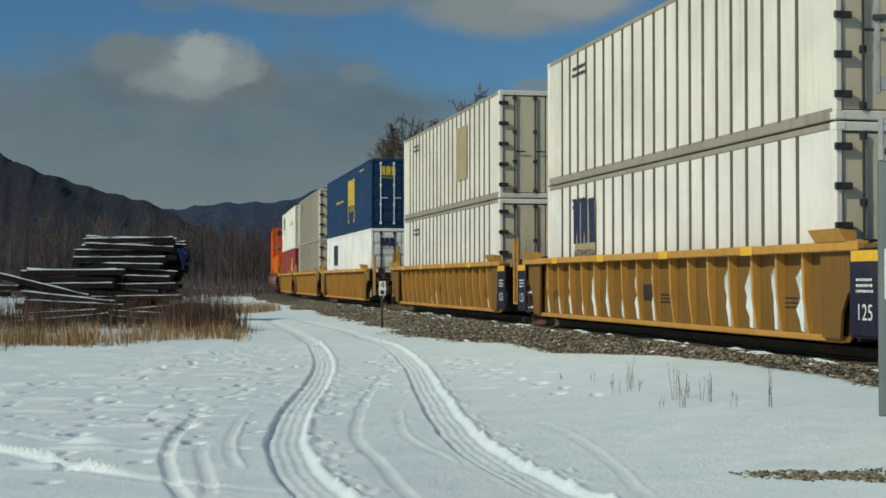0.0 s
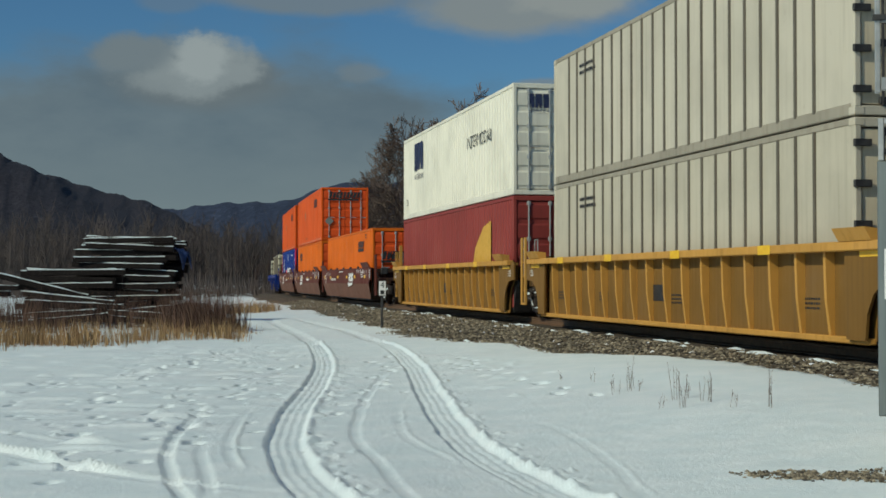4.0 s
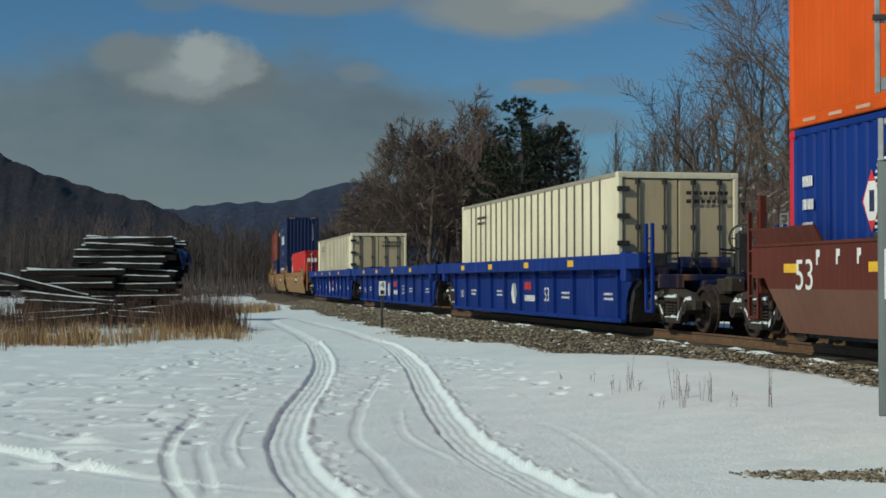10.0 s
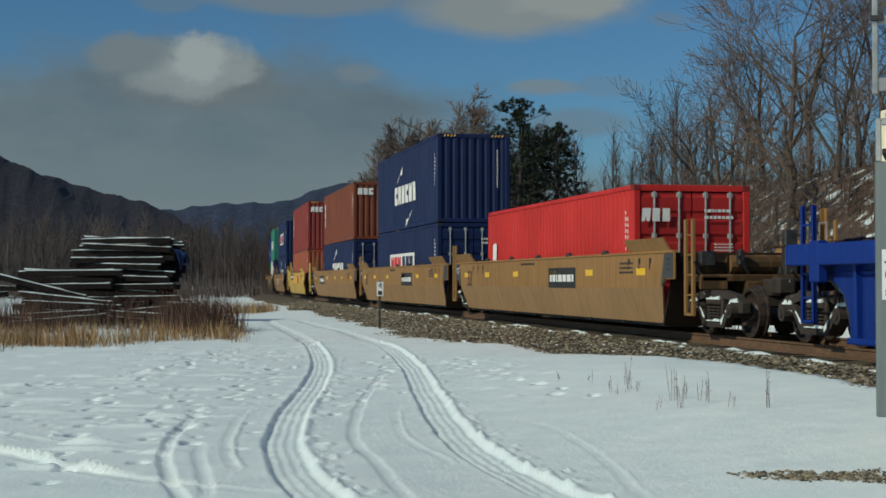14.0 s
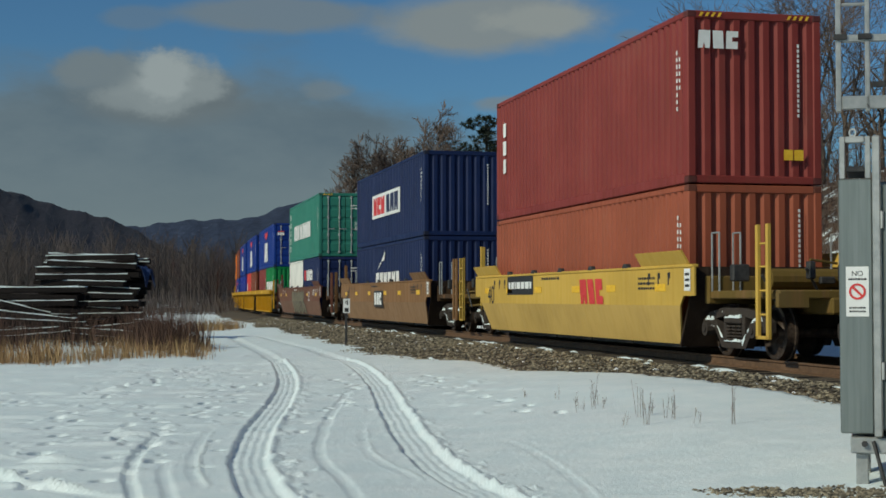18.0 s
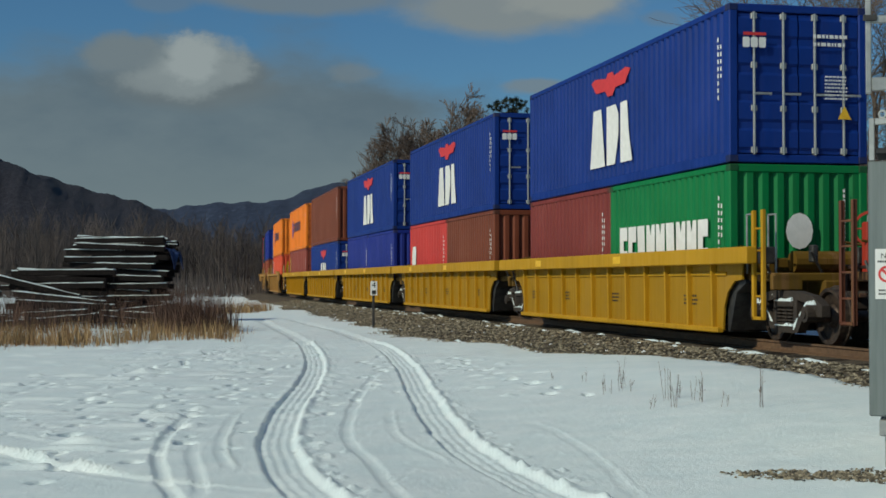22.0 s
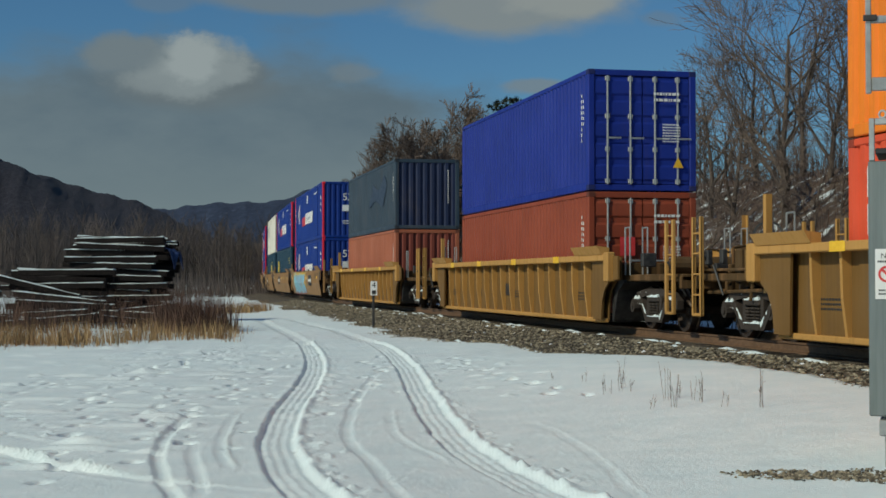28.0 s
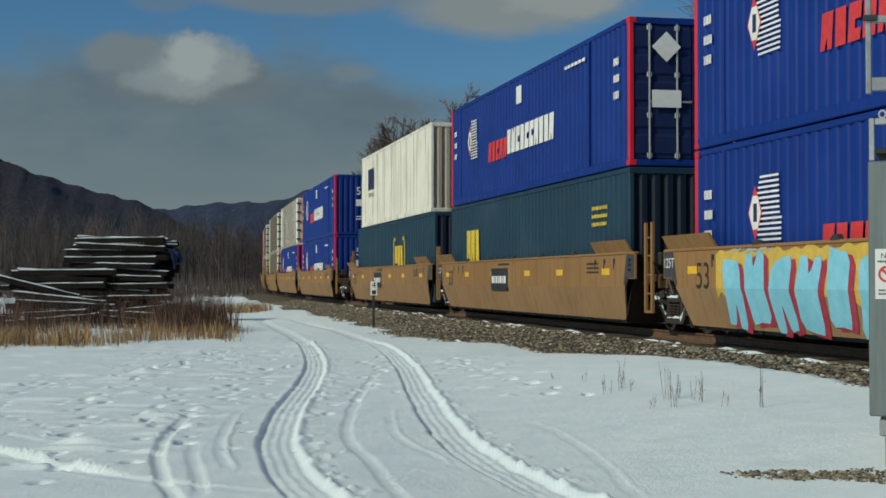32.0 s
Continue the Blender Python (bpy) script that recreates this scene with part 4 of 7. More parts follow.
    mark(b, "emblem", "ghost", polys([[(-2.2, -0.4), (-1.2, 0.5), (0.3, 0.2), (1.6, 0.75), (2.2, 0.3), (1.2, -0.5), (-0.6, -0.15)]]), paint((0.033, 0.053, 0.088), 0.4), "side", 8.2, STD_H * 0.55, 12.192, ISO_W)
    iso(509.1, FLOOR, PINKISH, STD_H, "blank", label="faded salmon red shipping container", rust=0.3, dirt=0.25, end=(0.2, 0.05, 0.035))
    # rear group
    pacer(530.8, FLOOR), pacer(530.8, up)
    pacer(550.3, up, "door")
    b = container("container", 550.3, FLOOR, 16.15, HC_H, DOM_W, (0.014, 0.045, 0.075), "ribbed", "blank", label="dark teal-blue container with yellow emblem", dirt=0.15, rust=0.06, end=(0.01, 0.018, 0.035))
    csx_mark(b, 2.9, HC_H * 0.42, 0.9, GOLDTEXT, 16.15, GOLDTEXT)
    mark(b, "small_print", "yel5", bars(bar_rows(1.0, 0.5, 3, 44)), GOLDTEXT, "side", 14.3, HC_H * 0.7, 16.15, DOM_W)
    b = container("container", 569.6, up, 14.63, HC_H, DOM_W, (0.80, 0.77, 0.66), "smooth", "blank", label="white container with a rust-streaked side", dirt=0.3, rust=0.5, end=(0.4, 0.35, 0.28))
    csx_mark(b, 2.5, HC_H * 0.5, 0.85, NAVYTEXT, 14.63, NAVYTEXT)
    b = container("container", 569.0, FLOOR, 16.15, HC_H, DOM_W, (0.014, 0.045, 0.075), "ribbed", "blank", label="dark teal-blue container with yellow emblem", dirt=0.15, rust=0.06, end=(0.01, 0.018, 0.035))
    csx_mark(b, 9.8, HC_H * 0.35, 0.95, GOLDTEXT, 16.15)
    mark(b, "emblem", "bracket", bracket, GOLDTEXT, "side", 9.8, HC_H * 0.30, 16.15, DOM_W)
    pacer(593.1, FLOOR), pacer(593.1, up)
    pacer(612.5, FLOOR), box48(613.2, up)
    box48(632.6, FLOOR, True), box48(632.6, up)
    box48(656.5, FLOOR, True), box48(656.5, up)
    pacer(675.8, FLOOR), pacer(675.8, up)
    pacer(695.1, FLOOR), pacer(695.1, up)


# ---- well cars ----
def truck(owner, y, roll=True):
    """A two-axle truck: bolster, side frames with springs and bearing caps, wheelsets."""
    def bolster():
        s = Shape().box(-0.95, 0.95, -0.22, 0.22, 0.48, 0.72, 0.04)
        return s.tube((0, 0, 0.70), (0, 0, 0.86), 0.28, n=14)

    def frame_side():
        # cast frame: an arched upper member, a hung lower one, columns and the springs between them
        s = Shape().prism([(-1.22, 0.42), (-1.22, 0.58), (-0.92, 0.72), (-0.40, 0.79), (0.40, 0.79), (0.92, 0.72), (1.22, 0.58), (1.22, 0.42),
                           (1.06, 0.42), (1.02, 0.53), (0.80, 0.60), (0.38, 0.66), (-0.38, 0.66), (-0.80, 0.60), (-1.02, 0.53), (-1.06, 0.42)], 0, -0.07, 0.06)
        s.prism([(-0.80, 0.58), (-0.70, 0.62), (-0.30, 0.27), (0.30, 0.27), (0.70, 0.62), (0.80, 0.58), (0.44, 0.16), (-0.44, 0.16)], 0, -0.08, 0.06)
        for q in (-1, 1):
            s.box(-0.07, 0.05, q * 0.34 - 0.05, q * 0.34 + 0.05, 0.24, 0.68, 0.01)
            s.tube((-0.18, q * 0.889, 0.45), (0.10, q * 0.889, 0.45), 0.12, n=12).tube((-0.20, q * 0.889, 0.45), (-0.18, q * 0.889, 0.45), 0.06, n=8)
            s.box(-0.09, 0.07, q * 0.889 - 0.16, q * 0.889 + 0.16, 0.50, 0.60, 0.02)
        for q in (-0.2, 0.0, 0.2):
            for k in range(5):
                s.tube((-0.02, q, 0.28 + k * 0.052), (-0.02, q, 0.308 + k * 0.052), 0.085, n=8)
        return s.box(-0.10, 0.04, -0.30, 0.30, 0.54, 0.64, 0.02)

    def caked():
        # snow lodged on the ledges
        s, r = Shape(), random.Random(12)
        for y0, y1, z in ((-0.30, 0.30, 0.27), (-0.28, 0.28, 0.64), (-1.04, -0.74, 0.60), (0.74, 1.04, 0.60)):
            n = 6
            top = [(y0 + (y1 - y0) * i / n, z + max(0.0, r.uniform(-0.03, 0.07))) for i in range(n + 1)]
            s.prism([(y0, z - 0.01), (y1, z - 0.01)] + top[::-1], 0, -0.10, 0.02)
        for q in (-1, 1):
            for a, b in ((0, 2), (3, 4), (5, 6)) if q < 0 else ((1, 4),):
                pts = [(q * (0.33 + 0.40 * i / 6), 0.30 + 0.33 * i / 6 - 0.02) for i in range(a, b + 1)]
                low = [(y, z - r.uniform(0.015, 0.08)) for y, z in pts]
                s.prism(pts + low[::-1], 0, -0.09, -0.078)
        return s

    def wheelset():
        s = Shape()
        for q in (-1, 1):
            x = q * 0.72
            s.lathe([(x - q * 0.10, 0.02), (x - q * 0.10, 0.455), (x - q * 0.065, 0.455), (x - q * 0.055, 0.425), (x + q * 0.065, 0.415),
                     (x + q * 0.065, 0.36), (x + q * 0.01, 0.34), (x - q * 0.01, 0.18), (x + q * 0.06, 0.13), (x + q * 0.06, 0.02)], 28)
        return s.lathe([(-1.0, 0.085), (1.0, 0.085)], 12)

    t = part("truck", cached("truck_bolster", TRUCKSTEEL, bolster), owner, pose(0, y, 0), "dirty cast steel truck, darkened like under-car shade")
    for sx in (-1, 1):
        at = pose(sx * 0.98, 0, 0, 0, 0, 0 if sx < 0 else 180)
        part("side_frame", cached("side_frame", TRUCKSTEEL, frame_side), t, at)
        part("caked_snow", cached("caked_snow", SNOW, caked), t, at, "packed snow")
    for q in (-0.889, 0.889):
        w = part("wheelset", cached("wheelset", WHEELSTEEL, wheelset, False), t, pose(0, q, 0.42))
        if roll:
            WHEELSETS.append((w, q))


def coupler(owner, y, sign):
    def build():
        s = Shape().box(-0.12, 0.12, -0.1, 0.75, 0.74, 0.98, 0.03).box(-0.17, 0.17, 0.62, 0.95, 0.70, 1.02, 0.05)
        return s.tube((0.25, 0.3, 0.75), (0.32, 0.85, 0.45), 0.03, n=6)
    part("coupler", cached("coupler", TRUCKSTEEL, build), owner, pose(0, y, 0, 0, 0, 0 if sign > 0 else 180), "rusty knuckle coupler")


def ladder(owner, mat, x, y, z0, z1, w=0.42):
    def build():
        s = Shape()
        for q in (-w / 2, w / 2):
            s.tube((0, q, 0), (0, q, z1 - z0), 0.022, n=6)
        for i in range(4):
            z = 0.12 + i * (z1 - z0 - 0.2) / 3
            s.tube((0, -w / 2, z), (0, w / 2, z), 0.016, n=6)
        return s
    part("ladder", cached(("ladder", z0, z1, w), mat, build), owner, pose(x, y, z0))


def end_deck(owner, half, tip, sign, mat, dark, tone, brake=False, tall=True, climb=True):
    """The platform over a truck, with grab irons, a pipe and, at one end, the hand brake."""
    def deck():
        s = Shape().box(-1.22, 1.22, 0.0, tip - half, 0.93, 1.06, 0.02)
        s.box(-0.42, 0.42, -0.3, tip - half + 0.05, 0.70, 0.95, 0.03)
        s.box(-1.25, 1.25, -0.12, 0.05, 0.85, 1.30, 0.02)
        return s.box(-1.24, -0.75, tip - half - 0.1, tip - half, 0.80, 1.02, 0.01).box(0.75, 1.24, tip - half - 0.1, tip - half, 0.80, 1.02, 0.01)
    turn = pose(0, sign * half, 0, 0, 0, 0 if sign > 0 else 180)
    # car colour cut to a quarter: gap shade put into the paint, over grime and rust
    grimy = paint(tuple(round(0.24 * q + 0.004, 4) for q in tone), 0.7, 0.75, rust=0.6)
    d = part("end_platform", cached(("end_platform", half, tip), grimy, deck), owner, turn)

    def rigging():
        s, r = Shape(), random.Random(5)
        for i in range(9):
            x, y = r.uniform(-1.2, 1.0), r.uniform(0.05, max(0.2, tip - half - 0.1))
            s.tube((x, y, r.uniform(0.55, 1.0)), (x + r.uniform(-0.3, 0.4), y + r.uniform(-0.2, 0.3), r.uniform(1.0, 1.42)), 0.022, n=5)
        for i in range(7):
            x, y, z = r.uniform(-1.2, 0.9), r.uniform(0.05, max(0.2, tip - half - 0.2)), r.uniform(1.06, 1.25)
            s.box(x, x + r.uniform(0.1, 0.3), y, y + 0.14, z, z + r.uniform(0.1, 0.28), 0.02)
        return s
    part("brake_rigging", cached(("brake_rigging", half, tip), BLACK, rigging), owner, turn)

    def grab():
        s = Shape()
        for x in (0.0, 0.36):
            s.tube((x, 0, 1.05), (x, 0, 1.98), 0.016, n=6).tube((x, 0, 1.98), (x, 0.28, 1.98), 0.016, n=6).tube((x, 0.28, 1.98), (x, 0.28, 1.05), 0.016, n=6)
        return s
    if tall and climb:
        part("grab_rail", cached("grab_rail", GALV, grab), owner, turn @ pose(-1.22, 0.12, 0), "pale grab rail")
    if tall and climb and tip - half > 0.8:
        part("grab_rail", cached("grab_rail", GALV, grab), owner, turn @ pose(0.86, 0.12, 0), "pale grab rail")

    steps = cached(("end_ladder", 0), mat, lambda: end_ladder())
    e = tip - half - 0.30
    for x in (-1.33, 1.33) if climb else ():
        part("ladder", steps, owner, turn @ pose(x, e, 0))
    part("end_gear", cached(("end_gear", tip - half), grimy, lambda: end_gear(tip - half)), owner, turn, "grimy air tank, valves and pipes, darkened like the gap")
    if tall and (climb or sign < 0):
        part("end_post", cached(("tall_post", 0), mat, lambda: Shape().prism([(-0.05, -0.05), (0.05, -0.05), (0.05, -0.03), (-0.03, -0.03), (-0.03, 0.05), (-0.05, 0.05)], 2, 0.75, 2.25)), owner, turn @ pose(-1.30, 0.12, 0))
    part("air_hose", cached("air_hose", BLACK, lambda: Shape().tube((-0.7, 0, 0.95), (0.7, 0.1, 1.02), 0.05, n=8).tube((0.3, 0.1, 0.95), (0.36, 0.4, 0.6), 0.03, n=6)), owner, turn @ pose(0, 0.4, 0))
    if brake:
        part("brake_wheel", cached("brake_wheel", dark, lambda: Shape().lathe([(-0.02, 0.24), (-0.02, 0.28), (0.02, 0.28), (0.02, 0.24), (-0.02, 0.24)], 20)
                                   .tube((0, 0, -0.26), (0, 0, 0.26), 0.014, n=5).tube((0, -0.26, 0), (0, 0.26, 0), 0.014, n=5)), owner,
             turn @ pose(-0.55, tip - half - 0.3, 1.75, 0, 0, 60))
        part("brake_stand", cached("brake_stand", dark, lambda: Shape().box(-0.12, 0.12, -0.08, 0.08, 1.0, 1.85, 0.02)), owner, turn @ pose(-0.5, tip - half - 0.22, 0))
    else:
        part("air_tank", cached("air_tank", mat, lambda: Shape().lathe([(-0.45, 0.04), (-0.42, 0.14), (0.42, 0.14), (0.45, 0.04)], 14)), owner, turn @ pose(-0.35, 0.3, 1.22))


def end_ladder():
    s = Shape()
    for q in (-0.17, 0.17):
        s.box(-0.03, 0.03, q - 0.038, q + 0.038, 0.34, 2.02, 0.008).box(-0.036, -0.03, q - 0.05, q - 0.03, 0.34, 2.02)
    for z in (0.36, 0.70, 1.05, 1.40, 1.74):
        s.tube((-0.02, -0.17, z), (-0.02, 0.17, z), 0.017, n=6)
    return s.box(-0.03, 0.03, -0.20, 0.20, 0.34, 0.39, 0.006)


def end_gear(reach):
    """What stands on an end platform: reservoirs, a valve, brackets, pipes and a walkway edge."""
    s, r = Shape(), random.Random(15)
    s.tube((-0.75, reach * 0.30, 1.24), (0.55, reach * 0.30, 1.24), 0.17, n=12)
    s.box(-1.18, -0.92, reach * 0.45, reach * 0.45 + 0.24, 1.06, 1.46, 0.03).box(-1.12, -0.70, reach * 0.62, reach * 0.62 + 0.12, 1.06, 1.22, 0.02)
    for y in (0.16, 0.36, 0.56, 0.82):
        x = r.uniform(-1.2, -0.8)
        s.tube((x, reach * y, 0.62), (x + r.uniform(-0.05, 0.1), reach * y + r.uniform(-0.1, 0.1), 1.5), 0.028, n=6)
        s.tube((x, reach * y, 1.5), (x + 0.5, reach * y + 0.05, 1.56), 0.022, n=6)
    return s.tube((-1.22, 0.1, 1.12), (-1.22, reach - 0.1, 1.12), 0.025, n=6).tube((-1.16, 0.1, 0.80), (-1.05, reach - 0.1, 0.74), 0.03, n=6)


def rib_car(s, well, tip, colour, trucks, style="gold", label="", couplers=(False, False), dirt=0.35):
    """A well car with an open-ribbed side: top chord, plate, leaning ribs and bottom chord."""
    car = thing("well_car", label, "rail car", "well cars of the train")
    # gold chords and ribs brightened: their sunlit look is put into the paint
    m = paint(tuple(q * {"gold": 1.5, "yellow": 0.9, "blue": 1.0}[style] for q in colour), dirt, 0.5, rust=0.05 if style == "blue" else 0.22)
    # plates darkened: recess shade put into the paint, besides extra dirt and rust
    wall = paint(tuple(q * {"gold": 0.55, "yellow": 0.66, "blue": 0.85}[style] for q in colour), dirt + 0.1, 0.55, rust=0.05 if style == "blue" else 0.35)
    h, deep = well / 2, {"gold": 0.13, "yellow": 0.26, "blue": 0.30}[style]
    count = {"gold": 18, "yellow": 12, "blue": 11}[style]
    W = 1.52
    reach = h + 0.2 if style == "gold" else tip - 0.13
    chord = cached(("top_chord", well, deep, tip), m, lambda: Shape().box(-0.09, 0.09, -reach, reach, 1.46 - deep, 1.46, 0.015))
    sill = cached(("bottom_chord", well), m, lambda: Shape().box(-0.06, 0.06, -h + 0.5, h - 0.5, 0.10, 0.19, 0.015))
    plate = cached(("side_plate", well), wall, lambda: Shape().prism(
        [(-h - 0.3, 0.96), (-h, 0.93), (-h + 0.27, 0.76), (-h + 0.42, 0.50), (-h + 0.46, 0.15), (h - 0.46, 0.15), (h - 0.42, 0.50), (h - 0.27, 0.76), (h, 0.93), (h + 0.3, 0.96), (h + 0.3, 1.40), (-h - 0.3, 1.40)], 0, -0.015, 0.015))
    rib = cached(("rib", style), m, lambda: Shape().prism(
        [(-0.14, 1.46 - deep), (0.0, 1.46 - deep), (0.0, 0.15), (-0.05, 0.15), (-0.12, 0.7)] if style == "gold" else [(-0.10, 1.46 - deep), (0.0, 1.46 - deep), (0.0, 0.17), (-0.075, 0.17), (-0.085, 0.9)], 1, -0.036, 0.036))
    reachg = 0.45 if s < 120 else 0.9
    guide = cached(("end_guide", reachg), m, lambda: Shape().prism([(-0.10, 1.46), (0.06, 1.46), (0.06, 1.60), (-0.20, 1.63)], 1, -reachg, reachg))
    post = cached(("end_post", style), m, lambda: Shape().box(-0.10, 0.06, -0.14, 0.14, 0.92, 1.50, 0.02))
    for sx in (-1, 1):
        flip = 0 if sx < 0 else 180
        part("top_chord", chord, car, pose(sx * W, 0, 0))
        part("bottom_chord", sill, car, pose(sx * (W - 0.13), 0, 0))
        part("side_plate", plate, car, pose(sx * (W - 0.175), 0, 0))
        for i in range(count):
            y = -h + 0.75 + i * (well - 1.5) / (count - 1)
            part("rib", rib, car, pose(sx * (W - 0.16), y, 0, 0, 0, flip))
        for q in (-1, 1):
            if style == "gold":
                part("end_guide", guide, car, pose(sx * W, q * (h - reachg - 0.1), 0, 0, 0, flip))
            if style == "blue" or (style == "gold" and s > 120):
                part("end_post", post, car, pose(sx * W, q * (h + 0.12), 0, 0, 0, flip))
    if style != "gold":
        band = cached(("stiffener", well), m, lambda: Shape().box(-0.06, 0.02, -h + 0.3, h - 0.3, 1.02, 1.08, 0.01))
        for sx in (-1, 1):
            part("stiffener", band, car, pose(sx * (W - 0.19), 0, 0, 0, 0, 0 if sx < 0 else 180))
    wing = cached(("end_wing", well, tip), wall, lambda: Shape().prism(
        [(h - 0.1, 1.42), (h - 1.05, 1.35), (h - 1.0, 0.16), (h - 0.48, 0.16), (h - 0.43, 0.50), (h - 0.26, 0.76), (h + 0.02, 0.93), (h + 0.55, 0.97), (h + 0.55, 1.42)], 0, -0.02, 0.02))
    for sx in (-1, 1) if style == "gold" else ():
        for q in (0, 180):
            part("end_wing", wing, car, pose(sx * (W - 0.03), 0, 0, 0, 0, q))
    floor = cached(("well_floor", well), BLACK, lambda: floor_shape(h))
    part("well_floor", floor, car)
    for i, a in enumerate((0.2, 0.62) if style == "yellow" else (0.16, 0.36, 0.58, 0.8)):
        mark(car, "reflector", ("refl", style), bars([(-0.22, -0.07, 0.44, 0.14)]), YELLOWTAG, "side", well * a, 1.46 - deep / 2, well, 2 * W + 0.18, "yellow reflector", 0.006)
    r = int(s)
    for i, a in enumerate((0.181, 0.363, 0.728, 0.91) if style == "blue" else (0.12, 0.3, 0.55, 0.86)):
        mark(car, "small_print", (style, r % 5, i), bars(bar_rows(0.62, 0.2, 2 if style == "blue" else 3, r + i)), PLATE if style == "blue" else DARKTEXT, "side", well * a, 0.62, well, 2 * W - 0.32, depth=0.006)
    if style == "blue":
        mark(car, "emblem", "hexb", polys([[(0.29 * math.cos(q * 1.0472), 0.29 * math.sin(q * 1.0472)) for q in range(6)]]), PLATE, "side", well * 0.4545, 0.62, well, 2 * W - 0.32, depth=0.008)
        mark(car, "emblem", "pcr", polys(blocks(5, 0.62, 0.19, 0.2, 0.1)), REDTEXT, "side", well * 0.535, 0.72, well, 2 * W - 0.32, depth=0.008)
        mark(car, "emblem", "hexshade", polys([[(0.0, 0.0), (0.29, 0.0), (0.145, 0.2511), (-0.1, 0.2511)], [(0.0, 0.0), (0.145, -0.2511), (0.29, 0.0)]]), paint((0.30, 0.33, 0.36), 0.1), "side", well * 0.4545, 0.62, well, 2 * W - 0.32, depth=0.011)
        mark(car, "emblem", "pcr2", polys(blocks(10, 0.98, 0.15, 0.2, 0.1)), PLATE, "side", well * 0.5455, 0.44, well, 2 * W - 0.32, depth=0.008)
        words(car, "105", 0.30, PLATE, "side", well * 0.09, 0.55, well, 2 * W - 0.32, 0.008)
        words(car, "53", 0.46, PLATE, "side", well * 0.6365, 0.6, well, 2 * W - 0.32, 0.008)
    if style == "gold":
        r2 = random.Random(r)
        for q in (1, -1) if s < 40 else ((-1,) if s < 60 else ()):
            dark = part("end_panel", cached(("end_panel", style), paint((0.016, 0.016, 0.035), 0.3), lambda: Shape().box(-0.03, 0.0, -0.40, 0.40, 0.20, 1.36, 0.03)), car, pose(-W - 0.035, q * (h + 0.35), 0), "dark navy stencilled panel")
            words(dark, "125", 0.30, PLATE, "side", 0.40, 0.52, 0.80, 0.06, 0.004)
            mark(dark, "small_print", "pan", bars(bar_rows(0.45, 0.22, 3, 77)), PLATE, "side", 0.40, 0.88, 0.80, 0.06, depth=0.004)
            mark(dark, "reflector", "big", bars([(-0.36, -0.07, 0.72, 0.14)]), YELLOWTAG, "side", 0.40, 1.26, 0.80, 0.06, "yellow reflector", 0.006)
        for a in (0.25, well - 0.25) if 60 < s < 120 else ():
            words(car, "125", 0.22, PLATE, "side", a + (0.35 if a > 2 else -0.35), 1.12, well, 2 * W - 0.02, 0.006)
            mark(car, "reflector", "big", bars([(-0.36, -0.065, 0.72, 0.13)]), YELLOWTAG, "side", a, 1.32, well, 2 * W - 0.02, "yellow reflector", 0.007)
        mark(car, "number_panel", "num", bars([(-0.45, -0.15, 0.9, 0.3)]), DARKTEXT, "side", well * 0.5, 0.72, well, 2 * W - 0.32, depth=0.006)
        if s < 60:
            for i in range(count):
                if r2.random() > (0.9 if s < 40 else 0.3):
                    continue
                y = -h + 0.86 + (i + 0.06) * (well - 1.5) / (count - 1)
                top = r2.uniform(1.1, 1.32)
                k = r2.uniform(0.7, 2.0)
                edge = [(y + 0.03 + k * w * r2.uniform(0.6, 1.3), 0.22 + (top - 0.22) * q / 6) for q, w in enumerate((0.05, 0.10, 0.13, 0.10, 0.16, 0.14, 0.04))]
                drift = Shape().prism([(y + 0.02, 0.2)] + edge + [(y + 0.02, top + 0.02)], 0, -0.03, 0.0)
                part("snow_streak", drift.mesh("snow_streak", SNOW), car, pose(-W + 0.16, 0, 0), "snow packed beside the rib")
    for q, has in ((-1, trucks[0]), (1, trucks[1])):
        end_deck(car, h + 0.05, tip, q, m, paint((0.36, 0.035, 0.02), 0.2) if style == "yellow" else BLACK, colour, brake=(q < 0 and couplers[0]), tall=style != "blue", climb=couplers[0 if q < 0 else 1] or (style == "gold" and q < 0))
        if has:
            truck(car, q * has)
        if couplers[0 if q < 0 else 1]:
            coupler(car, q * (tip - 0.2), q)
    for q in (-1, 1):
        arch = cached(("truck_hood", style), BLACK, lambda: Shape().prism([(0.0, 0.15), (0.25, 0.75), (0.6, 0.9), (0.6, 0.96), (-0.1, 0.96), (-0.1, 0.15)], 0, -1.28, 1.28))
        part("truck_hood", arch, car, pose(0, q * (h - 0.35), 0, 0, 0, 0 if q > 0 else 180))
    MOVERS.append((car, s, 0.0))
    return car


def floor_shape(h):
    s = Shape().box(-1.25, -0.85, -h + 0.4, h - 0.4, 0.12, 0.22).box(0.85, 1.25, -h + 0.4, h - 0.4, 0.12, 0.22)
    n = int(h * 2 / 2.4)
    for i in range(n + 1):
        y = -h + 0.7 + i * (2 * h - 1.4) / n
        s.box(-1.28, 1.28, y - 0.16, y + 0.16, 0.12, 0.23, 0.01)
    return s


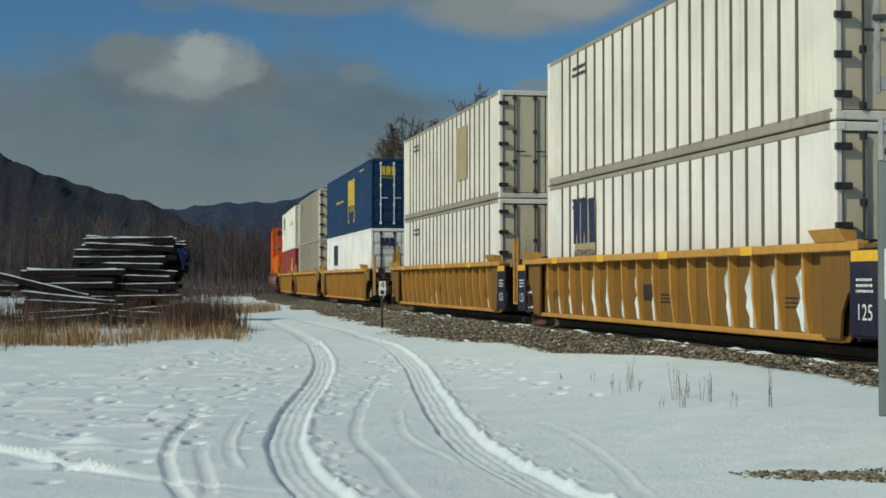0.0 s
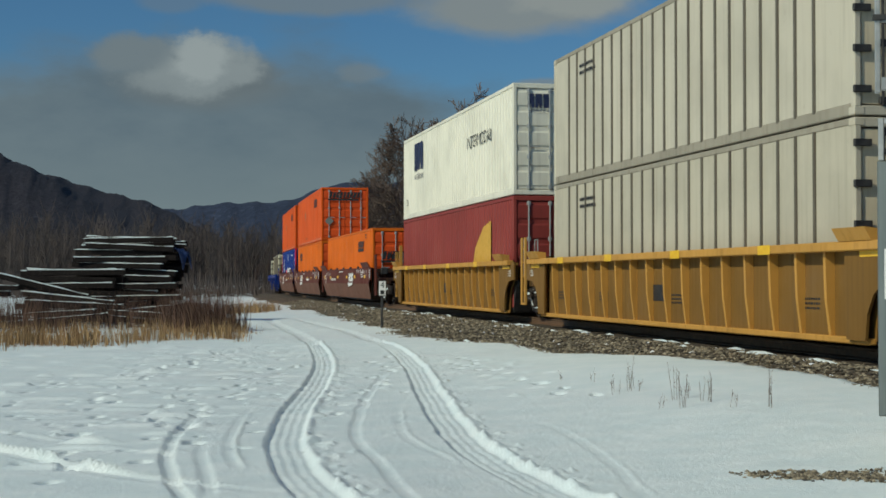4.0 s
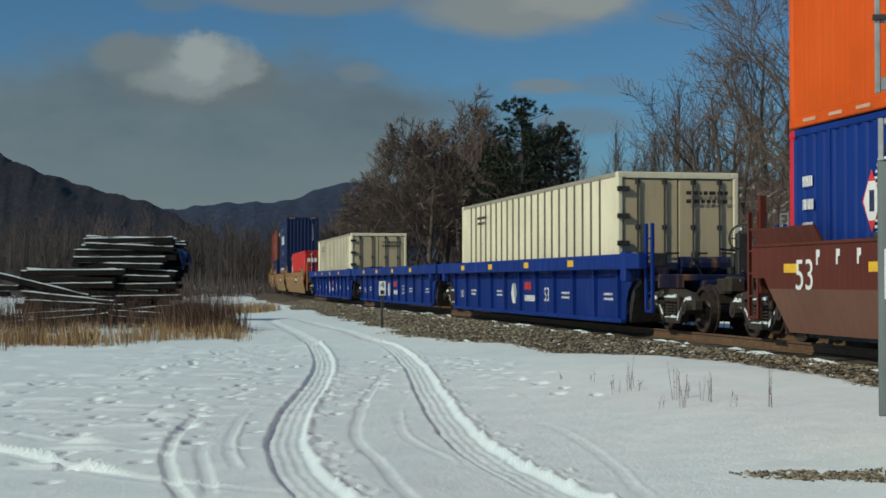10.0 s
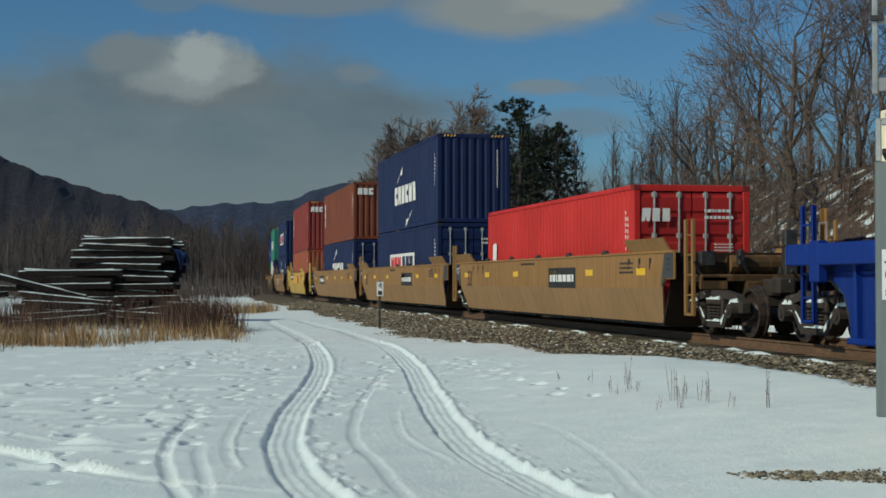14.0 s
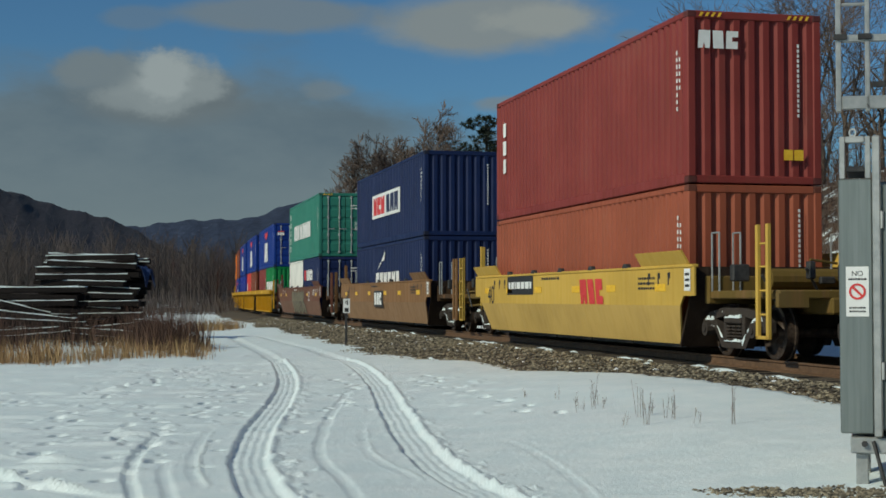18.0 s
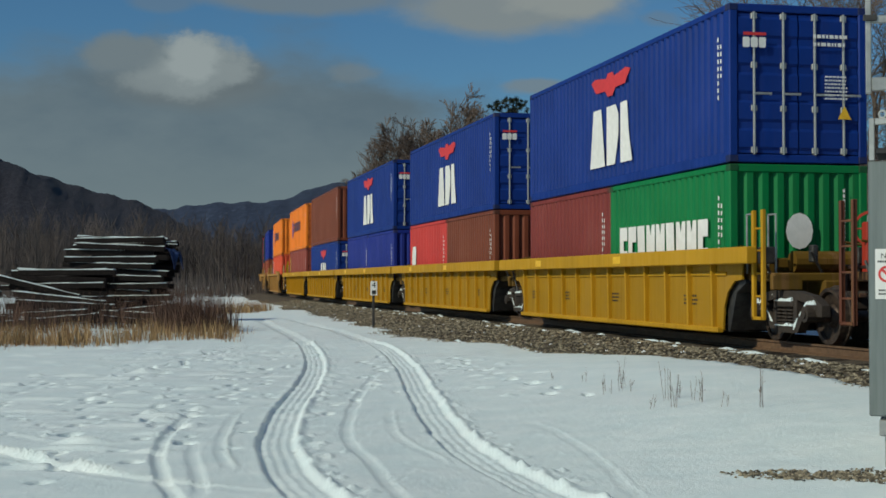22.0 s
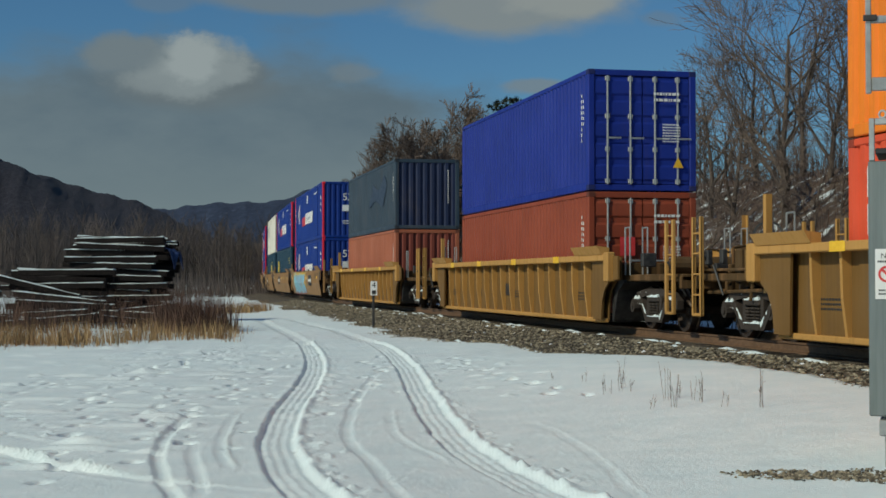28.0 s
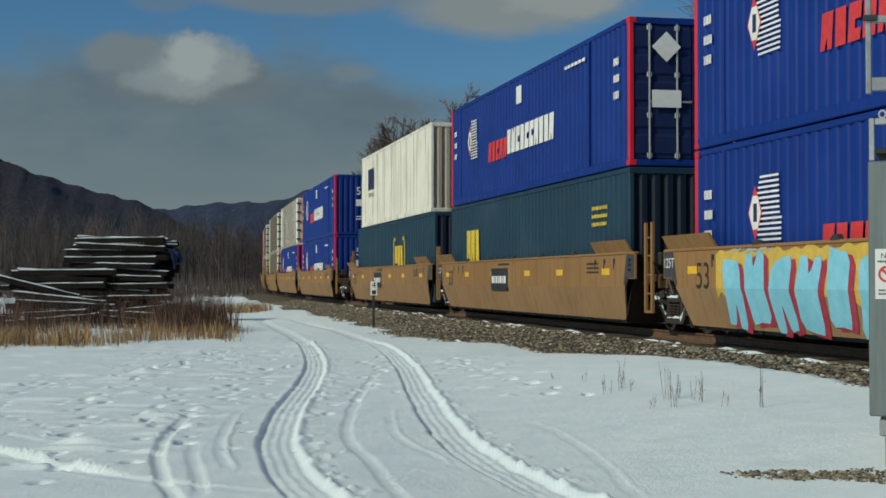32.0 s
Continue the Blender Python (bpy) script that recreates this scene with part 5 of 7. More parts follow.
def tub_car(s, well, tip, colour, trucks, label="", couplers=(False, False), dirt=0.35, number="53", panel=DARKTEXT, rusty=0.36, where=0.075):
    """A well car with a smooth folded side: an upright band above, the lower half leaning in."""
    car = thing("well_car", label, "rail car", "well cars of the train")
    m = paint(colour, dirt, 0.5, rust=rusty)
    h, W = well / 2, 1.50

    def side(part_of):
        # outer skin folded at z = 0.82, sloping ends, doubled for thickness
        s2, k = Shape(), h
        def x(z, w):
            return w + (0.0 if z >= 0.82 else (0.82 - z) * 0.26)
        upper = [(-k - 0.55, 1.46), (-k - 0.55, 0.98), (-k - 0.1, 0.98), (-k + 0.05, 0.82), (k - 0.05, 0.82), (k + 0.1, 0.98), (k + 0.55, 0.98), (k + 0.55, 1.46)]
        lower = [(-k + 0.05, 0.82), (-k + 0.42, 0.18), (k - 0.42, 0.18), (k - 0.05, 0.82)]
        for poly in (upper,) if part_of == "upper" else (lower,):
            n = len(poly)
            v = [(x(z, 0.0), y, z) for y, z in poly] + [(x(z, 0.03), y, z) for y, z in poly]
            f = [tuple(range(n)), tuple(range(2 * n - 1, n - 1, -1))] + [(i, (i + 1) % n, n + (i + 1) % n, n + i) for i in range(n)]
            s2.add(v, f)
        return s2
    dusty = paint(tuple(round(0.80 * q + d, 4) for q, d in zip(colour, (0.085, 0.066, 0.048))), dirt, 0.6, rust=rusty * 0.6)
    skin = cached(("side_skin", well), m, lambda: side("upper"))
    apron = cached(("lower_side", well), dusty, lambda: side("lower"))
    cap = cached(("top_cap", well), m, lambda: Shape().box(-0.02, 0.10, -h - 0.5, h + 0.5, 1.44, 1.49, 0.01))
    guide = cached(("flared_guide", 0), m, lambda: Shape().prism([(-0.14, 1.71), (-0.11, 1.72), (0.03, 1.49), (0.0, 1.46)], 1, -1.05, 1.05))
    nub = cached("top_nub", BLACK, lambda: Shape().prism([(-0.14, 1.48), (0.14, 1.48), (0.07, 1.56), (-0.07, 1.56)], 0, -0.02, 0.06))
    for sx in (-1, 1):
        turn = 0 if sx < 0 else 180
        part("side_skin", skin, car, pose(sx * W, 0, 0, 0, 0, turn))
        part("lower_side", apron, car, pose(sx * W, 0, 0, 0, 0, turn), "dusty lower side")
        part("top_cap", cap, car, pose(sx * W, 0, 0, 0, 0, turn))
        for q in (-1, 1):
            part("flared_guide", guide, car, pose(sx * (W - 0.01), q * (h - 0.75), 0, 0, 0, turn))
        for i in range(5):
            part("top_nub", nub, car, pose(sx * W, (i - 2) * well * 0.15, 0, 0, 0, turn))
    part("well_floor", cached(("well_floor", well), BLACK, lambda: floor_shape(h)), car)
    wd = 2 * W
    slot = PLATE if panel == PLATE else DARKTEXT
    mark(car, "placard", "pouch", bars([(-0.13, -0.18, 0.26, 0.36)]), PLATE, "side", well + 0.28, 1.24, well, wd, "white card in a steel frame", 0.008)
    mark(car, "small_print", "pouch_rows", bars(bar_rows(0.18, 0.28, 3, 6)), DARKTEXT, "side", well + 0.28, 1.24, well, wd, depth=0.012)
    for a in (0.10, 0.135, 0.17, 0.89, 0.925, 0.96):
        mark(car, "stencil", "lug", polys([[(-0.05, 0.09), (0.06, 0.09), (0.06, 0.0), (0.0, -0.02), (0.0, -0.12), (-0.05, -0.12)]]), slot, "side", well * a, 1.28, well, wd, depth=0.006)
    if slot == DARKTEXT and number == "53":
        grey = paint((0.06, 0.062, 0.065), 0.3)
        for q in (-1, 1):
            plate = part("end_panel", cached("end_plate", grey, lambda: Shape().prism([(0.08, 1.43), (0.50, 1.43), (0.50, 1.0), (0.10, 1.0), (-0.02, 0.86), (-0.10, 0.86)], 0, -0.012, -0.002)), car,
                         pose(-W, q * h, 0) @ (Matrix.Identity(4) if q > 0 else Matrix.Diagonal((1, -1, 1, 1))), "dark grey stencilled end plate")
            if q > 0:
                part("lettering", text_mesh("125T", 0.24, PLATE), plate, Matrix.Translation((-0.016, 0.26, 1.24)) @ SIDE)
    for a in (0.05, 0.2, 0.38, 0.58, 0.74, 0.93):
        mark(car, "reflector", "refl2", bars([(-0.25, -0.065, 0.50, 0.13)]), YELLOWTAG, "side", well * a, 1.12, well, wd, "yellow reflector", 0.006)
    words(car, number, 0.62, panel, "side", well * where, 1.0, well, wd, 0.007)
    mark(car, "small_print", ("t1", int(s) % 4), bars(bar_rows(0.8, 0.26, 3, int(s))), panel, "side", well * 0.88, 1.2, well, wd, depth=0.006)
    mark(car, "small_print", ("t2", int(s) % 4), bars(bar_rows(1.3, 0.12, 1, int(s) + 3)), panel, "side", well * 0.45, 1.36, well, wd, depth=0.006)
    for q, has in ((-1, trucks[0]), (1, trucks[1])):
        end_deck(car, h + 0.5, tip, q, m, BLACK, colour, brake=(q < 0 and couplers[0]), climb=couplers[0 if q < 0 else 1] or q < 0)
        # bulkhead painted blackish so that the gap between cars reads as shaded
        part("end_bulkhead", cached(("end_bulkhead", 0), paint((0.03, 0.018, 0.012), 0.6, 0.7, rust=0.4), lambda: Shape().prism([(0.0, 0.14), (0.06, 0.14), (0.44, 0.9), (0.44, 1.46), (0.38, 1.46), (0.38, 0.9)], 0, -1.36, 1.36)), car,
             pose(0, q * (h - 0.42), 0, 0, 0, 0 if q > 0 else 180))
        if has:
            truck(car, q * has, s < 590)
        if couplers[0 if q < 0 else 1]:
            coupler(car, q * (tip - 0.2), q)
    MOVERS.append((car, s, 0.0))
    return car


GOLD, YELLOW, BLUE = (0.36, 0.19, 0.042), (0.53, 0.285, 0.012), (0.004, 0.028, 0.20)
OXIDE, TAN, LEMON, RUSTY = (0.115, 0.028, 0.018), (0.29, 0.158, 0.058), (0.56, 0.36, 0.07), (0.13, 0.045, 0.026)


def make_train():
    gold = "ochre yellow steel well car with ribbed sides, grimy"
    J, E = 9.66, 9.70
    rib_car(31.2, 16.6, 9.55, GOLD, (E, J), "gold", gold, (True, False))
    rib_car(50.6, 16.6, 9.55, GOLD, (0, E), "gold", gold, (False, True))
    rib_car(73.75, 16.9, 9.6, GOLD, (E, J), "gold", gold, (True, False))
    rib_car(93.05, 16.9, 9.55, GOLD, (0, J), "gold", gold)
    rib_car(112.3, 16.9, 9.6, GOLD, (0, E), "gold", gold, (False, True))
    for i, s in enumerate((135.8, 155.3, 174.4)):
        c = tub_car(s, 16.9, 9.6, OXIDE, (E if i == 0 else 0, J if i < 2 else E), "dark brown smooth-sided steel well car", (i == 0, i == 2), 0.2, panel=PLATE)
        mark(c, "emblem", "bn", polys(notched(4, 1.55, 0.36, 25, 0.1, 0.28)), PLATE, "side", 16.9 * (0.665 if i == 0 else 0.335), 0.92, 16.9, 3.0, depth=0.007)
        mark(c, "emblem", "bn2", polys([[(-0.95, 0.12), (0.75, 0.12), (0.7, 0.03), (-0.8, -0.07)]]), PLATE, "side", 16.9 * (0.665 if i == 0 else 0.335), 0.74, 16.9, 3.0, depth=0.02)
        mark(c, "small_print", "bnnum", bars(bar_rows(2.0, 0.24, 1, 61)), PLATE, "side", 16.9 * (0.27 if i == 0 else 0.60), 1.02, 16.9, 3.0, depth=0.007)
        mark(c, "small_print", "bn3", bars([(i2 * 0.62 - 0.9, 0, 0.16, 0.18) for i2 in range(4)]), PLATE, "side", 16.9 * 0.84, 1.28, 16.9, 3.0, depth=0.007)
    for i, s in enumerate((197.8, 217.1, 236.4)):
        rib_car(s, 16.9, 9.6, BLUE, (E if i == 0 else 0, J if i < 2 else E), "blue", "deep blue steel well car with ribbed sides" + (", empty" if i == 1 else ""), (i == 0, i == 2), 0.08)
    for i, s in enumerate((259.6, 278.9, 298.1)):
        c = tub_car(s, 16.9, 9.6, TAN, (E if i == 0 else 0, J if i < 2 else E), "tan-brown smooth-sided steel well car", (i == 0, i == 2), 0.4)
        mark(c, "number_panel", "tnum", bars([(-1.05, -0.22, 2.1, 0.44)]), DARKTEXT, "side", 16.9 * (0.62 if i != 2 else 0.24), 1.02, 16.9, 3.0, depth=0.006)
        mark(c, "small_print", "tnum2", bars(bar_rows(1.85, 0.34, 1, 71)), PLATE, "side", 16.9 * (0.62 if i != 2 else 0.24), 1.02, 16.9, 3.0, depth=0.011)
    c = tub_car(319.9, 13.0, 9.5, LEMON, (7.55, 7.55), "bright yellow smooth-sided steel well car", (True, True), 0.12, "40", rusty=0.08)
    mark(c, "emblem", "tt", polys(notched(3, 1.4, 0.48, 26, 0.15, -0.2)), REDTEXT, "side", 13 * 0.66, 0.83, 13, 3.0, depth=0.01)
    mark(c, "number_panel", "tnum", bars([(-1.05, -0.22, 2.1, 0.44)]), DARKTEXT, "side", 13 * 0.27, 1.24, 13, 3.0, depth=0.006)
    mark(c, "small_print", "tnum2", bars(bar_rows(1.85, 0.34, 1, 71)), PLATE, "side", 13 * 0.27, 1.24, 13, 3.0, depth=0.011)
    c = tub_car(340.5, 15.2, 10.9, (0.24, 0.125, 0.05), (8.95, 8.95), "brown smooth-sided steel well car, patched paint", (True, True), 0.5, "48", rusty=0.5)
    mark(c, "emblem", "ttb", bars([(-0.85, -0.28, 1.7, 0.56)]), DARKTEXT, "side", 15.2 * 0.5, 0.92, 15.2, 3.0, depth=0.012)
    mark(c, "emblem", "ttb2", polys(notched(3, 1.4, 0.42, 27, 0.15, -0.05)), PLATE, "side", 15.2 * 0.5, 0.72, 15.2, 3.0, depth=0.022)
    c = tub_car(363.2, 16.9, 11.5, RUSTY, (9.6, 9.6), "rusty dark brown smooth-sided steel well car", (True, True), 0.4, "53", PLATE, 0.5, 0.78)
    graffiti(c, 16.9, 0.52, paint((0.19, 0.165, 0.11), 0.2), paint((0.05, 0.042, 0.034), 0.2), None, 5.2)
    for i, s in enumerate((384.7, 400.5, 416.0, 431.6, 447.0)):
        rib_car(s, 13.2, 7.75, YELLOW, (7.75 if i == 0 else 0, 7.8 if i < 4 else 7.75), "yellow", "bright yellow steel well car with ribbed sides", (i == 0, i == 4), 0.22)
    for s in (468.1, 491.8, 515.2):
        rib_car(s, 16.6, 11.5, (0.31, 0.168, 0.048), (9.6, 9.6), "gold", gold, (True, True))
    for i, s in enumerate((538.9, 558.4, 577.5)):
        c = tub_car(s, 16.9, 9.6, (0.29, 0.158, 0.06), (E if i == 0 else 0, J if i < 2 else E), "tan-brown smooth-sided steel well car" + (" with sprayed graffiti" if i == 0 else ""), (i == 0, i == 2), 0.4)
        mark(c, "number_panel", "ttb", bars([(-0.85, -0.28, 1.7, 0.56)]), DARKTEXT, "side", 16.9 * (0.71 if i == 0 else 0.42), 0.98, 16.9, 3.0, depth=0.012)
        mark(c, "small_print", "ttb3", bars(bar_rows(1.5, 0.4, 1, 15)), PLATE, "side", 16.9 * (0.71 if i == 0 else 0.42), 0.98, 16.9, 3.0, depth=0.018)
        if i == 0:
            graffiti(c, 16.9, 0.33, GRAFFITIBLUE, GRAFFITIRED, GRAFFITIGOLD, 7.0)
    for i, s in enumerate((601.2, 620.6, 640.0, 664.0, 683.4, 702.8)):
        tub_car(s, 16.9, 9.6, TAN, (E if i % 3 == 0 else 0, J if i % 3 < 2 else E), "tan-brown smooth-sided steel well car", (i % 3 == 0, i % 3 == 2), 0.4)


def graffiti(c, well, a, front, back, halo, w):
    """Sprayed shapes: fat leaning blocks with a darker shade behind and a bright haze round them."""
    r = random.Random(4)
    shapes = []
    for i, q in enumerate(notched(8, w, 1.06, 33, 0.24, 0.10)):
        cx = -w / 2 + (i + 0.5) * w / 8
        grow = r.uniform(0.98, 1.08)
        dz = r.uniform(0.20, 0.28)
        bent = []
        for (x0, z0), (x1, z1) in zip(q, q[1:] + q[:1]):
            for t in (0.12, 0.5, 0.88):
                x, z = x0 + (x1 - x0) * t, z0 + (z1 - z0) * t
                bent.append((cx + (x - cx) * grow + 0.07 * math.sin(z * 4.5 + i), dz + z * r.uniform(0.97, 1.03) + 0.04 * math.sin(x * 5)))
        shapes.append(bent)

    def clip(p, up):
        # the part of an outline above or below the fold
        out = []
        for (x0, z0), (x1, z1) in zip(p, p[1:] + p[:1]):
            a0, a1 = (z0 - 0.82) * up, (z1 - 0.82) * up
            if a0 >= 0:
                out.append((x0, z0))
            if a0 * a1 < 0:
                out.append((x0 + (x1 - x0) * a0 / (a0 - a1), 0.82))
        return out

    def place(name, outl, mat, d):
        # the sheet follows the fold of the side
        for p in outl:
            s = Shape()
            for up in (1, -1):
                q = clip(p, up)
                if len(q) > 2:
                    s.add([(x, z, -max(0.0, 0.82 - z) * 0.26 + d) for x, z in q], [tuple(range(len(q)))])
            part(name, s.mesh(name, mat), c, Matrix.Translation((-1.50, well / 2 - well * a, 0)) @ SIDE)
    if halo:
        n = 40
        rim = [(-w / 2 - 0.25 + (w + 0.6) * i / n, 0.66 + 0.10 * math.sin(i * 1.7)) for i in range(n + 1)]
        rim += [(w / 2 + 0.45 - (w + 0.7) * i / n, 1.41 + 0.035 * math.sin(i * 2.3) + 0.02 * math.sin(i * 0.9)) for i in range(n + 1)]
        place("graffiti", [rim], halo, 0.008)
        tags = []
        for k, (x, z, wd, n2) in enumerate(((w / 2 + 0.5, 1.12, 0.9, 9), (w / 2 + 0.75, 0.45, 0.7, 8), (-w / 2 + 0.3, 1.36, 1.6, 14))):
            for i in range(n2):
                xa, xb = x + wd * i / n2, x + wd * (i + 1) / n2
                za, zb = z + r.uniform(-0.14, 0.14), z + r.uniform(-0.14, 0.14)
                if k == 2:
                    za, zb = 1.38 + 0.2 * (za - z), 1.40 + 0.2 * (zb - z)
                tags.append([(xa, za), (xb, zb), (xb + 0.02, zb + 0.035), (xa + 0.02, za + 0.035)])
        place("graffiti", tags, paint((0.42, 0.46, 0.46), 0.2), 0.014)
    place("graffiti", [[(x + 0.15, z - 0.05) for x, z in g] for g in shapes], back, 0.012)
    place("graffiti", shapes, front, 0.018)


make_train()
load_train()


# ---- ground ----
def smooth(a, b, x):
    q = np.clip((x - a) / (b - a), 0, 1)
    return q * q * (3 - 2 * q)


def wave_noise(x, y, scale, seed, octaves=4):
    """Cheap smooth noise from turned sine waves."""
    r, out, amp = np.random.RandomState(seed), 0.0, 1.0
    for o in range(octaves):
        for i in range(3):
            a, p = r.uniform(0, 6.28), r.uniform(0, 6.28)
            f = scale * 1.9 ** o * r.uniform(0.8, 1.25)
            out = out + amp / 3 * np.sin((x * math.cos(a) + y * math.sin(a)) * f + p + 1.3 * np.sin(y * f * 0.37 + p))
        amp *= 0.5
    return out


def from_line(x, y):
    """Distance along the line and to its far side."""
    h = LINE_TURN
    u, lat = -x * math.sin(h) + y * math.cos(h), x * math.cos(h) + y * math.sin(h) - LINE_SIDE
    far = np.maximum(u - LINE_BEND, 0)
    return u, lat - LINE_CURVE * far * far / 2


TYRES = [[(9.0, -0.62), (9.67, -0.82), (12.3, -1.32), (15.3, -1.57), (19.5, -1.72), (23.6, -1.94), (31.5, -2.75), (37.0, -3.5), (44.0, -4.74), (54.0, -6.6)],
         [(9.0, 1.06), (9.6, 0.84), (10.9, 0.50), (12.5, 0.24), (15.0, 0.02), (18.1, -0.18), (23.1, -0.45), (30.4, -1.1), (37.5, -2.1), (45.0, -3.6), (54.0, -5.6)]]
# thin old wheel lines: the way of each, how deep, how high its lip
OLD_RUTS = [([(9.2, -1.55), (9.67, -1.72), (11.2, -2.11), (12.44, -2.33), (14.7, -2.55), (16.5, -2.6)], 0.024, 0.005), ([(9.7, -1.55), (10.4, -1.68), (12.2, -2.02), (13.9, -2.2)], 0.014, 0.004),
            ([(11.0, -1.55), (11.7, -1.70), (14.0, -2.0), (16.6, -2.16)], 0.006, 0.020), ([(9.2, -0.15), (9.83, -0.27), (11.0, -0.44), (13.3, -0.80), (15.1, -0.88), (19.2, -0.91), (23.5, -0.85)], 0.011, 0.002),
            ([(11.4, 0.05), (11.8, -0.02), (12.7, -0.25), (14.9, -0.46), (17.0, -0.5)], 0.003, 0.014), ([(9.4, 1.35), (9.86, 1.33), (11.9, 1.24), (14.1, 0.95), (15.5, 0.5)], 0.004, 0.005)]
CROSS_RUTS = [([(-5.4, 13.6), (-3.7, 12.17), (-2.68, 10.98), (-1.88, 10.28), (-1.15, 9.75), (-0.3, 9.2)], 0.055), ([(-5.6, 14.8), (-4.15, 13.64), (-3.07, 12.58), (-2.27, 12.04)], 0.030)]
# ways along which someone has walked
TRAILS = [[(11.2, -2.2), (12.17, -2.31), (14.34, -2.48), (16.9, -2.59), (19.5, -2.55), (24.0, -2.6)], [(10.38, -2.96), (11.9, -3.08), (13.6, -3.05), (15.1, -2.96), (18.3, -2.87), (24.0, -3.1)],
          [(13.5, -3.6), (15.7, -3.88), (20.6, -4.3), (27.0, -4.42), (31.6, -4.05), (36.8, -4.29)], [(15.1, -0.88), (19.2, -0.91), (22.7, -0.84), (27.0, -1.2)],
          [(11.0, -4.0), (13.0, -4.5), (17.0, -5.2), (22.0, -5.6)], [(16.5, 1.6), (19.0, 0.9), (22.0, 0.5), (25.0, 0.2)]]


def curve(t, ts, vs):
    """A smooth way through the points."""
    ts, vs = np.array(ts, float), np.array(vs, float)
    m = np.gradient(vs, ts)
    i = np.clip(np.searchsorted(ts, t) - 1, 0, len(ts) - 2)
    h = ts[i + 1] - ts[i]
    q = np.clip((t - ts[i]) / h, 0, 1)
    return (2 * q ** 3 - 3 * q * q + 1) * vs[i] + (q ** 3 - 2 * q * q + q) * h * m[i] + (3 * q * q - 2 * q ** 3) * vs[i + 1] + (q ** 3 - q * q) * h * m[i + 1]


def rut(x, y, pts, half, deep, lip, tread=0.0):
    ys, xs = [p[0] for p in pts], [p[1] for p in pts]
    c = curve(y, ys, xs)
    slope = np.interp(y, [(a + b) / 2 for a, b in zip(ys, ys[1:])], [(b - a) / (q - p) for a, b, p, q in zip(xs, xs[1:], ys, ys[1:])])
    d = (x - c) / np.sqrt(1 + slope * slope) + 0.010 * wave_noise(y, x * 0.3, 5.0, 77, 3)
    on = smooth(ys[0] - 0.3, ys[0] + 0.3, y) * (1 - smooth(ys[-1] - 3, ys[-1], y))
    lip = lip * np.where(d < 0, 0.2, 1.3)
    prof = -deep * (1 - smooth(half * 0.88, half, np.abs(d))) + lip * np.exp(-((np.abs(d) - half * 1.12) / (half * 0.2)) ** 2) * (0.75 + 0.35 * wave_noise(x, y, 7.0, 78, 2))
    if tread:
        inside = 1 - smooth(half * 0.8, half * 1.3, np.abs(d))
        prof = prof + tread * np.cos(d * 2 * math.pi / 0.085) * inside + 0.008 * wave_noise(x, y, 13.0, 79, 3) * inside
    return prof * on


def ground_z(x, y):
    x, y = np.asarray(x, float), np.asarray(y, float)
    u, lat = from_line(x, y)
    z = 0.05 * wave_noise(x, y, 0.12, 5) * smooth(4, 20, np.hypot(x, y)) + 0.013 * wave_noise(x, y, 1.0, 6, 3)
    z = z + 0.0035 * wave_noise(x, y, 5.0, 8, 3)
    near = lat < 0
    z = z + np.where(near, (0.24 - 0.15 * smooth(17, 29, u) + 0.04 * wave_noise(u, lat, 0.55, 9)) * smooth(-8.0, -3.2, lat), 0.0)
    z = np.where(np.abs(lat) < 2.6, np.minimum(z, 0.10), z)
    # bank on the far side of the line
    bank = 5.7 * smooth(4.4, 16.0, lat + 0.8 * wave_noise(x, y, 0.09, 11)) * (1 - 0.75 * smooth(88, 135, u)) + 0.32 * wave_noise(x, y, 0.5, 12) * smooth(6, 10, lat)
    z = z + np.where(near, 0.0, bank * smooth(-40, 5, u))
    return z


